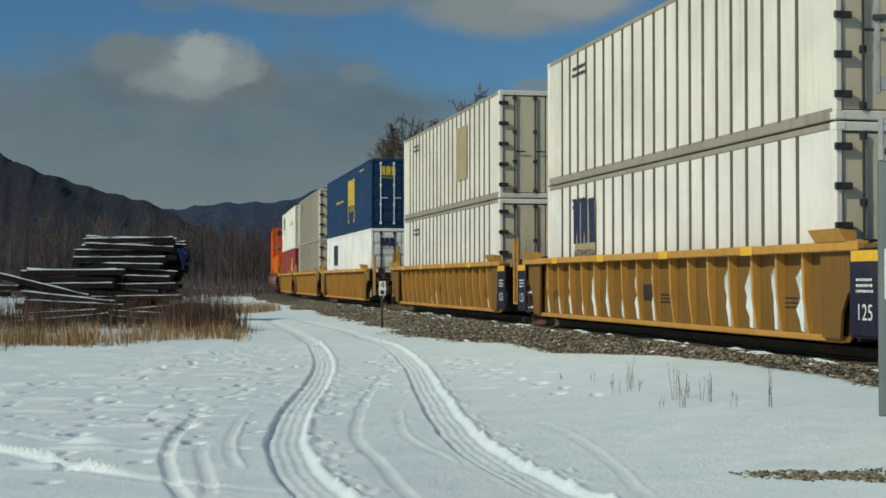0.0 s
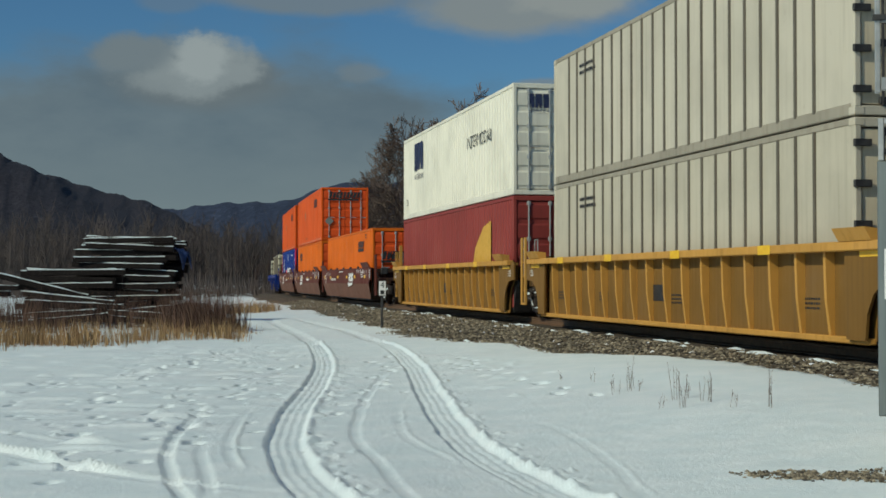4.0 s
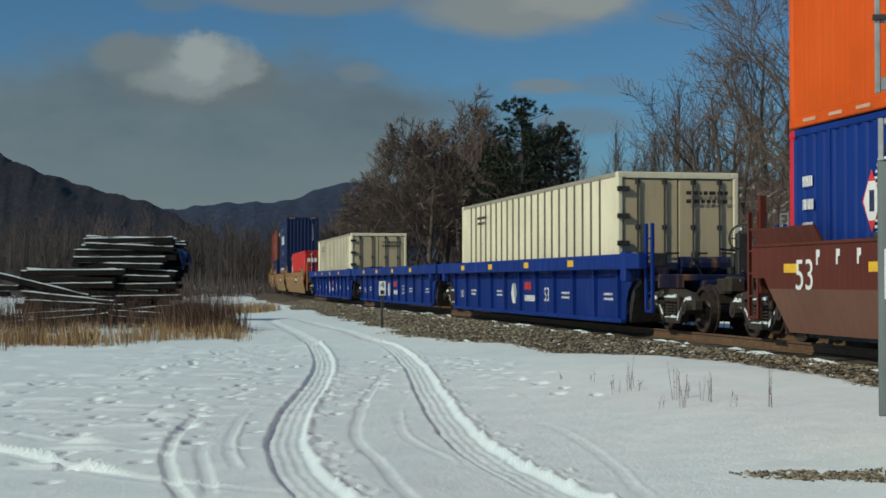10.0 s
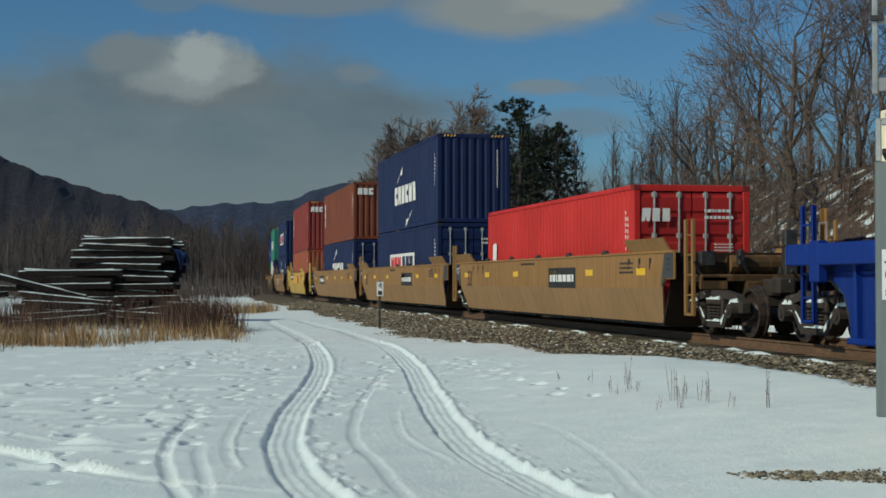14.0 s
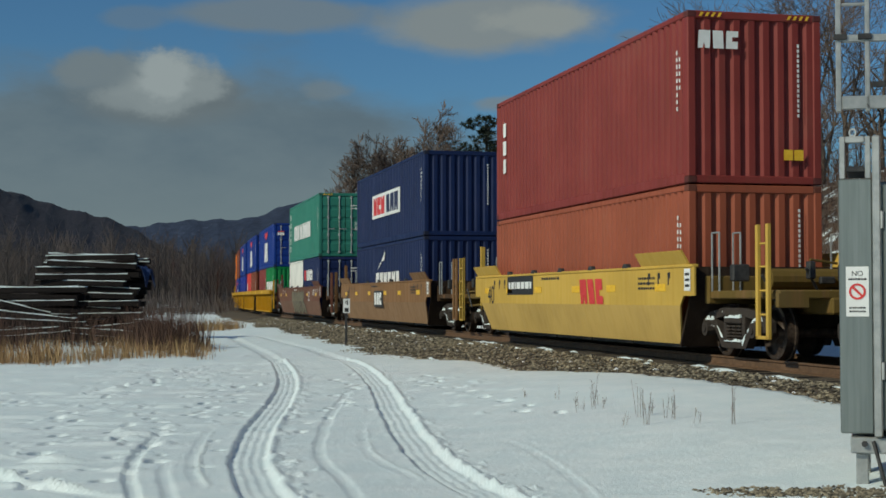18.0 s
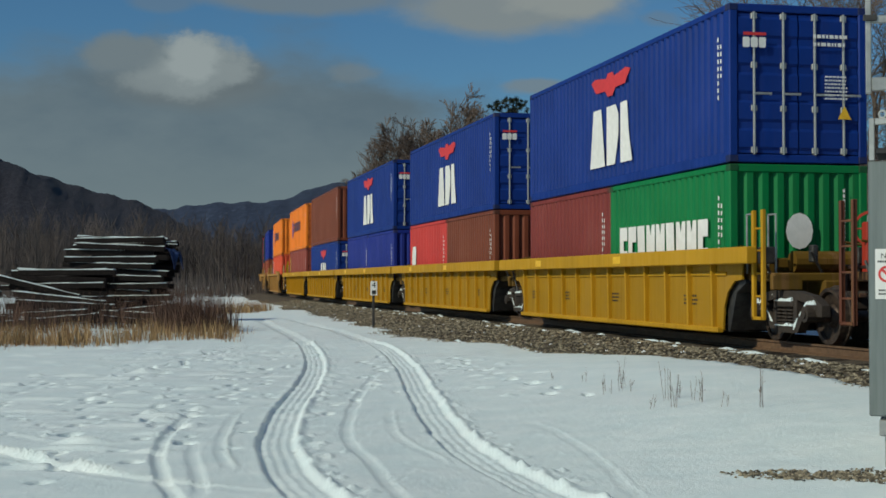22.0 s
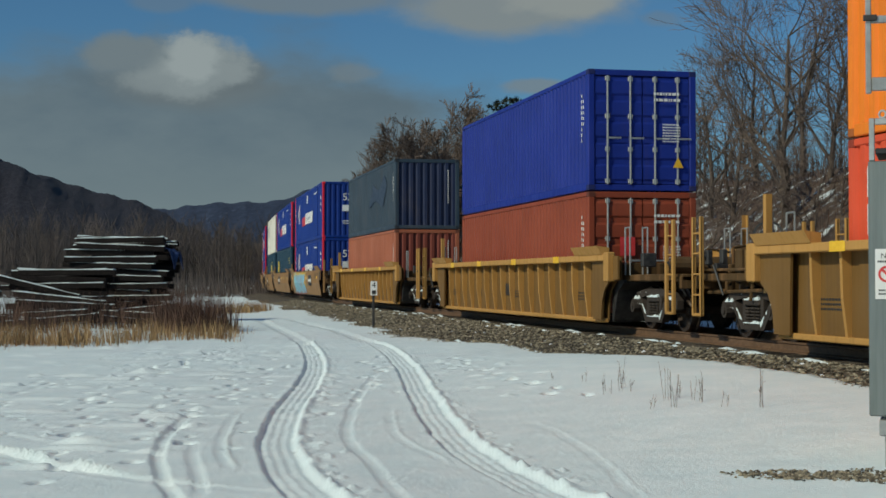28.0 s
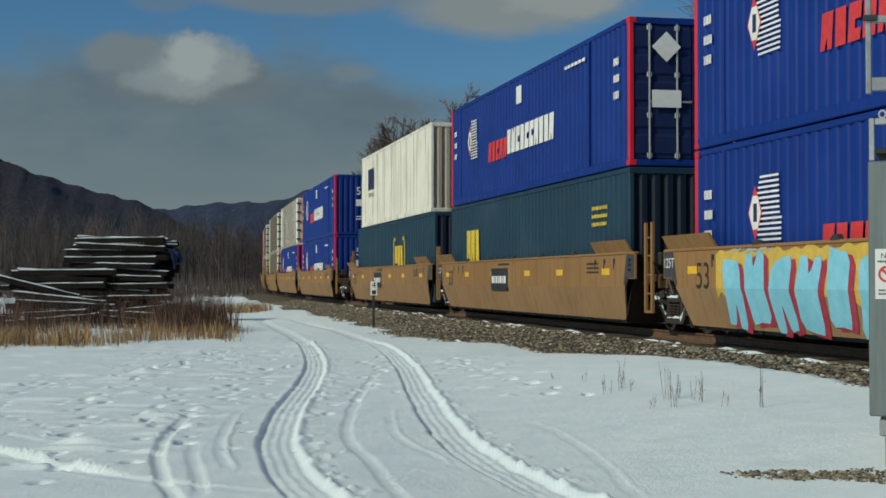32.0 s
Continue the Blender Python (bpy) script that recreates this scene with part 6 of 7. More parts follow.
def snow_marks(x, y):
    z = rut(x, y, TYRES[0], 0.18, 0.030, 0.022, 0.006) + rut(x, y, TYRES[1], 0.18, 0.030, 0.026, 0.006)
    for p, deep, lip in OLD_RUTS:
        z = z + rut(x, y, p, 0.052, deep, lip)
    for p, lip in CROSS_RUTS:
        z = z + rut(y, x, p, 0.09, 0.012, lip)
    r = np.random.RandomState(21)
    z = np.array(z)

    def dent(cx, cy, l, w, d):
        i0, i1 = np.searchsorted(y[:, 0], (cy - 3 * w, cy + 3 * w))
        j0, j1 = np.searchsorted(x[0], (cx - 3 * l, cx + 3 * l))
        xx, yy = x[i0:i1, j0:j1], y[i0:i1, j0:j1]
        z[i0:i1, j0:j1] += d * np.exp(-(((xx - cx) / l) ** 2 + ((yy - cy) / w) ** 2) ** 1.5)

    # footprints in pairs, each with a little snow kicked up beyond it
    for n, p in enumerate(TRAILS):
        cy, side = p[0][0], 1
        while cy < p[-1][0]:
            cx = float(np.interp(cy, [q[0] for q in p], [q[1] for q in p])) + side * 0.13 + r.normal(0, 0.05)
            if r.uniform() < 0.6:
                dent(cx + r.normal(0, 0.06), cy, r.uniform(0.035, 0.08), r.uniform(0.05, 0.11), -r.uniform(0.05, 0.12))
                if r.uniform() < 0.3:
                    dent(cx + r.normal(0.05, 0.08), cy + 0.2, r.uniform(0.05, 0.12), 0.05, r.uniform(0.0, 0.04))
            cy, side = cy + r.uniform(0.26, 0.62), -side
    # low wind ripples over the open field and clods thrown up beside the wheel tracks
    for i in range(420):
        dent(r.uniform(-8.5, -2.2), r.uniform(11, 34), r.uniform(0.12, 0.45), r.uniform(0.04, 0.10), r.uniform(-0.015, 0.045))
    for i in range(260):
        cy = r.uniform(11, 30)
        dent(-3.2 - 0.03 * cy + r.normal(0, 1.2), cy, r.uniform(0.03, 0.07), r.uniform(0.03, 0.07), r.uniform(-0.08, 0.04))
    # crumbs along the far lips of the wheel tracks
    for p in TYRES:
        for i in range(150):
            cy = 9.3 + 24 * r.uniform() ** 1.4
            dent(float(curve(cy, [q[0] for q in p], [q[1] for q in p])) + r.normal(0.27, 0.06), cy, r.uniform(0.025, 0.05), r.uniform(0.03, 0.07), r.uniform(0.006, 0.028))
    for i in range(70):
        cy = r.uniform(14, 26)
        dent(-1.15 + r.normal(0, 0.3) - 0.02 * cy, cy, r.uniform(0.06, 0.2), r.uniform(0.04, 0.09), r.uniform(-0.03, 0.035))
    for i in range(60):
        cy = r.uniform(16, 27)
        dent(r.normal(0.75, 0.4) - 0.05 * (cy - 20), cy, r.uniform(0.06, 0.16), r.uniform(0.04, 0.08), r.uniform(-0.03, 0.045))
    return z


def grid_mesh(name, xs, ys, zfun, mat):
    X, Y = np.meshgrid(xs, ys)
    Z = zfun(X, Y)
    n, m = len(xs), len(ys)
    me = bpy.data.meshes.new(name)
    idx = np.arange(n * m).reshape(m, n)
    faces = np.stack([idx[:-1, :-1], idx[:-1, 1:], idx[1:, 1:], idx[1:, :-1]], -1).reshape(-1, 4)
    me.vertices.add(n * m)
    me.vertices.foreach_set("co", np.stack([X, Y, Z], -1).reshape(-1).astype(np.float32))
    me.loops.add(faces.size)
    me.loops.foreach_set("vertex_index", faces.reshape(-1).astype(np.int32))
    me.polygons.add(len(faces))
    me.polygons.foreach_set("loop_start", np.arange(0, faces.size, 4, dtype=np.int32))
    me.update(calc_edges=True)
    me.shade_smooth()
    me.materials.append(mat)
    return me


def graded(spans):
    out = []
    for a, b, n in spans:
        out += list(np.linspace(a, b, n, endpoint=False))
    return np.array(out + [spans[-1][1]])


GX = graded([(-4000, -300, 14), (-300, -60, 40), (-60, -9, 90), (-9, -5.5, 90), (-5.5, 3.5, 380), (3.5, 9, 46), (9, 60, 80), (60, 300, 40), (300, 4000, 14)])
GY = graded([(-4000, -100, 10), (-100, 5, 24), (5, 8, 16), (8, 14, 150), (14, 22, 130), (22, 34, 110), (34, 60, 70), (60, 140, 60), (140, 400, 30), (400, 4000, 20)])
ground = tagged(new("ground", grid_mesh("ground", GX, GY, lambda x, y: ground_z(x, y) + snow_marks(x, y), SNOW)),
                "snow-covered ground with tyre tracks and footprints", "snow", kind="structure")


def rocks(name, places, mat, seed, label, kind="stuff"):
    """Many small broken stones in one mesh."""
    r = np.random.RandomState(seed)
    base = np.array([(1, 0, 0), (0, 1, 0), (-1, 0, 0), (0, -1, 0), (0, 0, 0.8), (0, 0, -0.5), (0.6, 0.6, 0.4), (-0.6, -0.5, 0.4)])
    tri = np.array([(0, 6, 4), (6, 1, 4), (1, 2, 4), (2, 7, 4), (7, 3, 4), (3, 0, 4), (0, 1, 6), (2, 3, 7), (1, 0, 5), (2, 1, 5), (3, 2, 5), (0, 3, 5)])
    n = len(places)
    p = np.asarray(places)
    a = r.uniform(0, 6.28, n)
    v = base[None] * r.uniform(0.6, 1.35, (n, 8, 3)) * p[:, 3][:, None, None]
    v[..., 2] *= 0.75
    c, s = np.cos(a)[:, None], np.sin(a)[:, None]
    v = np.stack([v[..., 0] * c - v[..., 1] * s, v[..., 0] * s + v[..., 1] * c, v[..., 2]], -1) + p[:, None, :3]
    f = (tri[None] + 8 * np.arange(n)[:, None, None]).reshape(-1, 3)
    me = bpy.data.meshes.new(name)
    me.from_pydata(v.reshape(-1, 3).tolist(), [], f.tolist())
    me.materials.append(mat)
    return tagged(new(name, me), label, "stones", kind=kind)


def bed_z(lat, u):
    return 0.315 - 0.34 * smooth(1.75, 4.6, np.abs(lat)) + 0.012 * wave_noise(lat, u, 4.0, 31, 3)


def lay_track():
    # ballast bed as a long strip that follows the line
    us = graded([(-90, 8, 60), (8, 45, 300), (45, 120, 200), (120, 420, 120)])
    ls = graded([(-4.9, -1.5, 60), (-1.5, 1.5, 12), (1.5, 4.9, 16)])
    rows = [[line_at(u, l)[:2] for l in ls] for u in us]
    v = [(x, y, 0.0) for row in rows for x, y in row]
    U, Lm = np.meshgrid(us, ls, indexing="ij")
    Z = bed_z(Lm, U).reshape(-1)
    v = [(p[0], p[1], z) for p, z in zip(v, Z)]
    n = len(ls)
    f = [(i * n + j, i * n + j + 1, (i + 1) * n + j + 1, (i + 1) * n + j) for i in range(len(us) - 1) for j in range(n - 1)]
    me = bpy.data.meshes.new("ballast_bed")
    me.from_pydata(v, [], f)
    me.shade_smooth()
    me.materials.append(BALLAST)
    tagged(new("ballast_bed", me), "bed of grey-brown crushed stone under the track", "ballast", kind="structure")
    r = random.Random(3)
    places = []
    spots = [(8 + 75 * r.random() ** 1.6, -1.6 - 3.0 * r.random()) for i in range(27000)]
    zs = bed_z(np.array([q[1] for q in spots]), np.array([q[0] for q in spots]))
    for (u, l), z in zip(spots, zs):
        x, y, g = line_at(u, l)
        places.append((x, y, float(z) + r.uniform(-0.005, 0.02), r.uniform(0.022, 0.052)))
    rocks("ballast_stones", places, STONE, 4, "loose crushed stones on the track shoulder")
    rs, drift = random.Random(27), Shape()
    for i in range(120):
        u, l = 9 + 60 * rs.random() ** 1.5, rs.choice((-1.42, -1.55, -1.9, -3.7, -4.1)) + rs.gauss(0, 0.10)
        half, wide, n = rs.uniform(0.12, 0.75), rs.uniform(0.025, 0.07), 9
        rim = []
        for k in range(n):
            q = 2 * math.pi * k / n
            rim.append((u + half * math.cos(q) * rs.uniform(0.7, 1.1), l + wide * math.sin(q) * rs.uniform(0.6, 1.3)))
        pts = [line_at(a, b)[:2] + (float(bed_z(np.array(b), np.array(a))) + 0.012,) for a, b in rim]
        x, y, g = line_at(u, l)
        drift.add(pts + [(x, y, float(bed_z(np.array(l), np.array(u))) + 0.045)], [(k, (k + 1) % n, n) for k in range(n)])
    tagged(new("snow_patches", drift.mesh("snow_patches", SNOW, True)), "thin strips of snow left on the ballast shoulder", "snow", kind="stuff")
    track = tagged(new("railway_track"), "single track with rusty rails on wooden sleepers", "track", kind="structure")
    # rails
    sect = [(-0.07, 0.0), (0.07, 0.0), (0.07, 0.02), (0.012, 0.04), (0.012, 0.13), (0.036, 0.145), (0.036, 0.172), (-0.036, 0.172), (-0.036, 0.145), (-0.012, 0.13), (-0.012, 0.04), (-0.07, 0.02)]
    for side in (-0.7535, 0.7535):
        s, m = Shape(), len(sect)
        pu = [-90 + i * 5 for i in range(103)]
        vv = []
        for u in pu:
            x, y, g = line_at(u, side)
            vv += [(x + q * math.cos(g), y + q * math.sin(g), RAIL_Z - 0.172 + z) for q, z in sect]
        ff = [(i * m + j, i * m + (j + 1) % m, (i + 1) * m + (j + 1) % m, (i + 1) * m + j) for i in range(len(pu) - 1) for j in range(m)]
        s.add(vv, ff)
        part("rail", s.mesh("rail", RAILSTEEL), track, None, "rusty steel rail")
    tie = cached("sleeper", WOOD, lambda: Shape().box(-1.3, 1.3, -0.11, 0.11, -0.16, 0.0, 0.01))
    for i in range(300):
        u = 6 + i * 0.56
        x, y, g = line_at(u)
        part("sleeper", tie, track, pose(x, y, RAIL_Z - 0.168 + r.uniform(-0.006, 0.004), 0, 0, math.degrees(g) + r.uniform(-0.6, 0.6)))


lay_track()
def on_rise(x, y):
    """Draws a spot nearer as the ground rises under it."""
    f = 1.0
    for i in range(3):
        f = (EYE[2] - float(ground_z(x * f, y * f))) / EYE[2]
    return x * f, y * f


def gravel_patch():
    r, spots = random.Random(61), []
    for i in range(1900):
        q = r.random()
        x = 2.12 + 2.2 * q ** 0.62
        half = (0.06 + 0.62 * math.sin(math.pi * min(1.0, 0.08 + 0.6 * q)) * (0.75 + 0.25 * math.sin(q * 23))) * r.uniform(0.5, 1.1)
        y = 10.72 - 0.10 * (x - 2.0) + r.uniform(-half, half)
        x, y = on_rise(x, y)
        spots.append((x, y, float(ground_z(x, y)) + r.uniform(-0.004, 0.008), r.uniform(0.009, 0.026)))
    rocks("gravel_patch", spots, STONE, 6, "bare gravel showing through the snow")


gravel_patch()


# ---- woods and hills ----
def ridge(name, label, r0, r1, crest, a0, a1, steps, mat, seed, rough):
    """A long wooded hill: crest gives its height as a slope seen from the road, a is the way across the valley."""
    av, rv = np.linspace(a0, a1, steps), np.linspace(r0, r1 * 1.25, 40)
    v = []
    for a in av:
        top = float(np.interp(a, [c[0] for c in crest], [c[1] for c in crest]))
        top += 0.0011 * math.sin(a * 90 + seed) + 0.0006 * math.sin(a * 310 + 2 * seed)
        for q, r in enumerate(rv):
            w = float(smooth(r0, r1, r)) * (1 - 0.35 * float(smooth(r1, r1 * 1.25, r)))
            h = top * r1 * w * (1 + 0.05 * math.sin(a * 40 + q * 0.4)) + rough * random.random()
            v.append((a * r, r, h - 0.3))
    n = len(rv)
    f = [(i * n + j, (i + 1) * n + j, (i + 1) * n + j + 1, i * n + j + 1) for i in range(steps - 1) for j in range(n - 1)]
    me = bpy.data.meshes.new(name)
    me.from_pydata(v, [], f)
    me.shade_smooth()
    me.materials.append(mat)
    return tagged(new(name, me), label, "hill", kind="structure")


def hillside(name, a, b, snow, fine, coarse):
    """Leafless woods seen from far off: trunks and crowns with snow on the ground between them, shade and haze in their
    colours.
    """
    def build(k, bsdf, co):
        v = k.scaled(co, (1, 0.4, 0.8))
        n, g = k.noise(v, fine, 6.0, 0.7), k.noise(v, coarse, 4.0, 0.6)
        col = k.mix(k.ramp(n, 0.36, 0.66), rgba(a), rgba(b))
        gap = k.math("MULTIPLY", k.ramp(n, 0.56, 0.68), k.ramp(g, 0.48, 0.66))
        k.l.new(k.mix(k.math("MULTIPLY", gap, 0.8), col, rgba(snow)), bsdf.inputs["Base Color"])
        bump(k, bsdf, n, 0.6, 1.2)

    return material(name, build, 0.95)


# near hill: cloud shadow is put into the dark navy wood and snow colours
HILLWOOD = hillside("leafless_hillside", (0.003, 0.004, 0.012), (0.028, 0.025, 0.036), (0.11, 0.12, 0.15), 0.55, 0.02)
# far hill: distance haze is mixed in as blue
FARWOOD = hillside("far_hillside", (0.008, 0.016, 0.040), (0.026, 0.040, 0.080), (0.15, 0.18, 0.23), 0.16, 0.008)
ridge("hill_near", "wooded hillside across the valley, darkened as under cloud", 430, 900, [(-0.8, 0.10), (-0.5, 0.12), (-0.36, 0.104), (-0.304, 0.087), (-0.265, 0.072), (-0.226, 0.058), (-0.19, 0.046), (-0.15, 0.030), (-0.08, 0.014), (0.1, 0.01)], -0.8, 0.1, 420, HILLWOOD, 1, 1.1)
ridge("hill_far", "far wooded hill with blue haze in its colour", 1000, 1700, [(-0.5, 0.03), (-0.2, 0.046), (-0.165, 0.050), (-0.14, 0.0515), (-0.11, 0.058), (-0.085, 0.063), (-0.055, 0.066), (-0.02, 0.064), (0.1, 0.05), (0.4, 0.05), (0.9, 0.06)], -0.5, 0.9, 460, FARWOOD, 2, 1.6)


def aside(d, rng, amount):
    s = d.orthogonal().normalized()
    s.rotate(Matrix.Rotation(rng.uniform(0, 6.28), 3, d))
    return (d + s * amount).normalized()


def bare_tree_meshes(seed, height, radius, spread, least, counts, first=0.3, lift=0.05, gnarl=0.13, dense=1.0):
    """A leafless tree that forks from trunk to limbs, branches and twigs; counts gives the joints at each step."""
    rng = random.Random(seed)
    shape, twigs = Shape(), Shape()

    def grow(p, d, length, r, level):
        n = counts[level]
        seg, r0 = length / n, r
        for i in range(n):
            bend = gnarl * (0.45 if level == 0 else 1.0)
            d = (d + Vector((rng.gauss(0, bend), rng.gauss(0, bend), rng.gauss(0, bend * 0.6) + (lift if level else 0.0)))).normalized()
            q, r1 = p + d * seg, max(r * (1 - 0.78 * (i + 1) / n), least * 0.6)
            (shape if r0 > 0.03 else twigs).tube(p, q, max(r0, least), max(r1, least * 0.7), 6 if r0 > 0.07 else (4 if r0 > 0.03 else 3), False)
            if level + 1 < len(counts) and (i + 1) / n > (first if level == 0 else 0.2):
                for k in range(2 if level == 0 or rng.random() < 0.35 * dense else 1):
                    out = spread * rng.uniform(0.6, 1.25) if level == 0 else rng.uniform(0.45, 1.0)
                    grow(q, aside(d, rng, out), length * rng.uniform(0.42, 0.66) * (1.12 - 0.45 * i / n), max(r1, r * 0.3) * rng.uniform(0.5, 0.72), level + 1)
            p, r0 = q, r1

    grow(Vector((0, 0, -0.4)), Vector((rng.gauss(0, 0.07), rng.gauss(0, 0.07), 1)).normalized(), height, radius, 0)
    return shape.mesh("trunk", BARK, True, False), twigs.mesh("crown", TWIG, False, False)


def plant_tree(meshes, x, y, scale, turn, label):
    t = thing("bare_tree", label, "tree", "leafless trees beyond the track", pose(x, y, float(ground_z(x, y)), 0, 0, turn))
    t.scale = (scale, scale, scale)
    part("trunk", meshes[0], t), part("crown", meshes[1], t)
    return t


TALL = [bare_tree_meshes(11, 6.2, 0.15, 1.05, 0.010, (6, 6, 5, 3), 0.12, 0.04, 0.17), bare_tree_meshes(12, 5.8, 0.12, 1.25, 0.010, (6, 6, 5, 3), 0.1, 0.03, 0.18),
        bare_tree_meshes(13, 6.8, 0.13, 0.85, 0.010, (7, 5, 5, 3), 0.2, 0.05, 0.16), bare_tree_meshes(14, 6.6, 0.17, 1.2, 0.010, (7, 6, 5, 3), 0.12, 0.04, 0.17),
        bare_tree_meshes(15, 4.6, 0.06, 1.0, 0.009, (6, 5, 4, 2), 0.1, 0.04, 0.2)]
ROUND = [bare_tree_meshes(21, 7.4, 0.20, 1.3, 0.020, (6, 6, 5, 4, 2), 0.05, 0.05, 0.12, 1.2), bare_tree_meshes(22, 7.0, 0.18, 1.45, 0.020, (6, 6, 5, 4, 2), 0.05, 0.05, 0.12, 1.2)]


def at_view(a, y):
    """A plan position from the way across the valley and the distance."""
    return a * y, y


for i, (a, y, k, sc) in enumerate([(0.158, 56, 1, 0.72), (0.176, 52, 3, 0.80), (0.190, 58, 0, 0.85), (0.204, 55, 1, 0.98), (0.222, 60, 0, 0.98), (0.242, 50, 3, 1.06), (0.254, 56, 2, 0.98), (0.272, 52, 1, 1.0),
                                   (0.288, 60, 0, 1.0), (0.304, 54, 2, 0.95), (0.330, 57, 3, 0.9), (0.350, 60, 1, 0.9),
                                   (0.185, 47, 4, 0.7), (0.216, 46, 4, 0.8), (0.232, 47, 4, 0.75), (0.262, 45, 4, 0.8), (0.280, 46, 4, 0.7), (0.298, 44, 4, 0.8)]):
    plant_tree(TALL[k], *at_view(a, y), sc, i * 67, "slender leafless sapling on the snowy bank" if k == 4 else "tall leafless tree on the snowy bank")
for i, (a, y, k, sc) in enumerate([(-0.030, 118, 0, 0.95), (-0.010, 110, 1, 1.05), (0.012, 116, 0, 1.05), (-0.046, 125, 1, 0.75), (0.030, 121, 1, 1.0), (0.050, 124, 0, 0.9), (0.090, 125, 0, 0.78), (0.110, 120, 1, 0.72), (0.128, 118, 0, 0.55), (-0.022, 128, 1, 0.98), (-0.002, 130, 0, 1.06), (0.020, 126, 1, 1.04), (-0.040, 119, 0, 0.72), (0.002, 121, 1, 1.0), (0.041, 132, 0, 1.0), (0.070, 128, 1, 0.82), (0.100, 130, 0, 0.7)]):
    plant_tree(ROUND[k], *at_view(a, y), sc * (1.27 if a < 0.035 else 0.9), i * 77, "broad leafless tree with a dense twig crown")


def pine(x, y, height, seed):
    rng = random.Random(seed)
    t = thing("pine_tree", "dark green pine with an open irregular crown", "tree", "", pose(x, y, float(ground_z(x, y))))
    trunk, nv, nf = Shape(), [], []
    p = Vector((0, 0, -0.3))
    trunk.tube(p, (0.15, 0, height * 0.5), 0.20, 0.13, 8, False).tube((0.15, 0, height * 0.5), (0.05, 0, height), 0.13, 0.03, 6, False)
    for i in range(50):
        k = 0.22 + 0.78 * (i / 50) ** 0.9
        z = height * k
        a = i * 2.4 + rng.uniform(-0.4, 0.4)
        reach = height * (0.33 - 0.22 * (k - 0.30) / 0.70) * rng.uniform(0.35, 1.3)
        q = Vector((math.cos(a) * reach, math.sin(a) * reach, z + reach * rng.uniform(0.0, 0.35)))
        o = Vector((0.1, 0, z))
        trunk.tube(o, q, 0.035, 0.012, 4, False)
        for j in range(9):
            c = o.lerp(q, rng.uniform(0.55, 1.08)) + Vector((rng.gauss(0, 0.20), rng.gauss(0, 0.20), rng.gauss(0.08, 0.12)))
            for m in range(34):
                d = Vector((rng.gauss(0, 1), rng.gauss(0, 1), rng.gauss(0.35, 0.7))).normalized() * rng.uniform(0.14, 0.3)
                w = d.orthogonal().normalized() * 0.028
                n = len(nv)
                nv += [tuple(c - w), tuple(c + w), tuple(c + d)]
                nf.append((n, n + 1, n + 2))
    part("trunk", trunk.mesh("trunk", DARKBARK, True, False), t)
    me = bpy.data.meshes.new("crown")
    me.from_pydata(nv, [], nf)
    me.materials.append(NEEDLE)
    part("crown", me, t)


for a, y, h, seed in ((0.0535, 88, 8.4, 1), (0.037, 97, 6.6, 2), (0.079, 96, 5.8, 3), (0.064, 92, 5.6, 4)):
    pine(*at_view(a, y), h, seed)


def far_woods(name, label, spots, seed, mat, twig_w):
    """A wood of slender leafless trees, one mesh."""
    rng = random.Random(seed)
    kinds = []
    for k in range(5):
        s = Shape()
        s.tube((0, 0, -0.5), (rng.gauss(0, 0.3), 0, 8), 0.11, 0.05, 3, False)
        for i in range(24):
            z = rng.uniform(2.0, 8.2)
            a = rng.uniform(0, 6.28)
            l = rng.uniform(1.0, 2.8) * (1.25 - z / 14)
            q = (math.cos(a) * l * 0.42, math.sin(a) * l * 0.42, z + l * 0.9)
            s.tube((0, 0, z), q, twig_w * 1.1, twig_w * 0.5, 3, False)
            b = a + rng.uniform(-1, 1)
            s.tube(q, (q[0] + math.cos(b) * 0.5, q[1] + math.sin(b) * 0.5, q[2] + rng.uniform(0.5, 1.3)), twig_w * 0.6, twig_w * 0.3, 3, False)
        kinds.append((np.array(s.v), np.array([f for f in s.f])))
    V, F, n = [], [], 0
    for x, y, sc in spots:
        v, f = kinds[rng.randrange(5)]
        a = rng.uniform(0, 6.28)
        c, si = math.cos(a) * sc, math.sin(a) * sc
        w = np.stack([v[:, 0] * c - v[:, 1] * si + x, v[:, 0] * si + v[:, 1] * c + y, v[:, 2] * sc * rng.uniform(0.85, 1.15) + float(ground_z(x, y))], -1)
        V.append(w), F.append(f + n)
        n += len(v)
    me = bpy.data.meshes.new(name)
    v, f = np.concatenate(V), np.concatenate(F)
    me.vertices.add(len(v)), me.vertices.foreach_set("co", v.reshape(-1).astype(np.float32))
    me.loops.add(f.size), me.loops.foreach_set("vertex_index", f.reshape(-1).astype(np.int32))
    me.polygons.add(len(f)), me.polygons.foreach_set("loop_start", np.arange(0, f.size, 4, dtype=np.int32))
    me.update(calc_edges=True)
    me.materials.append(mat)
    return tagged(new(name, me), label, "woods", kind="stuff")


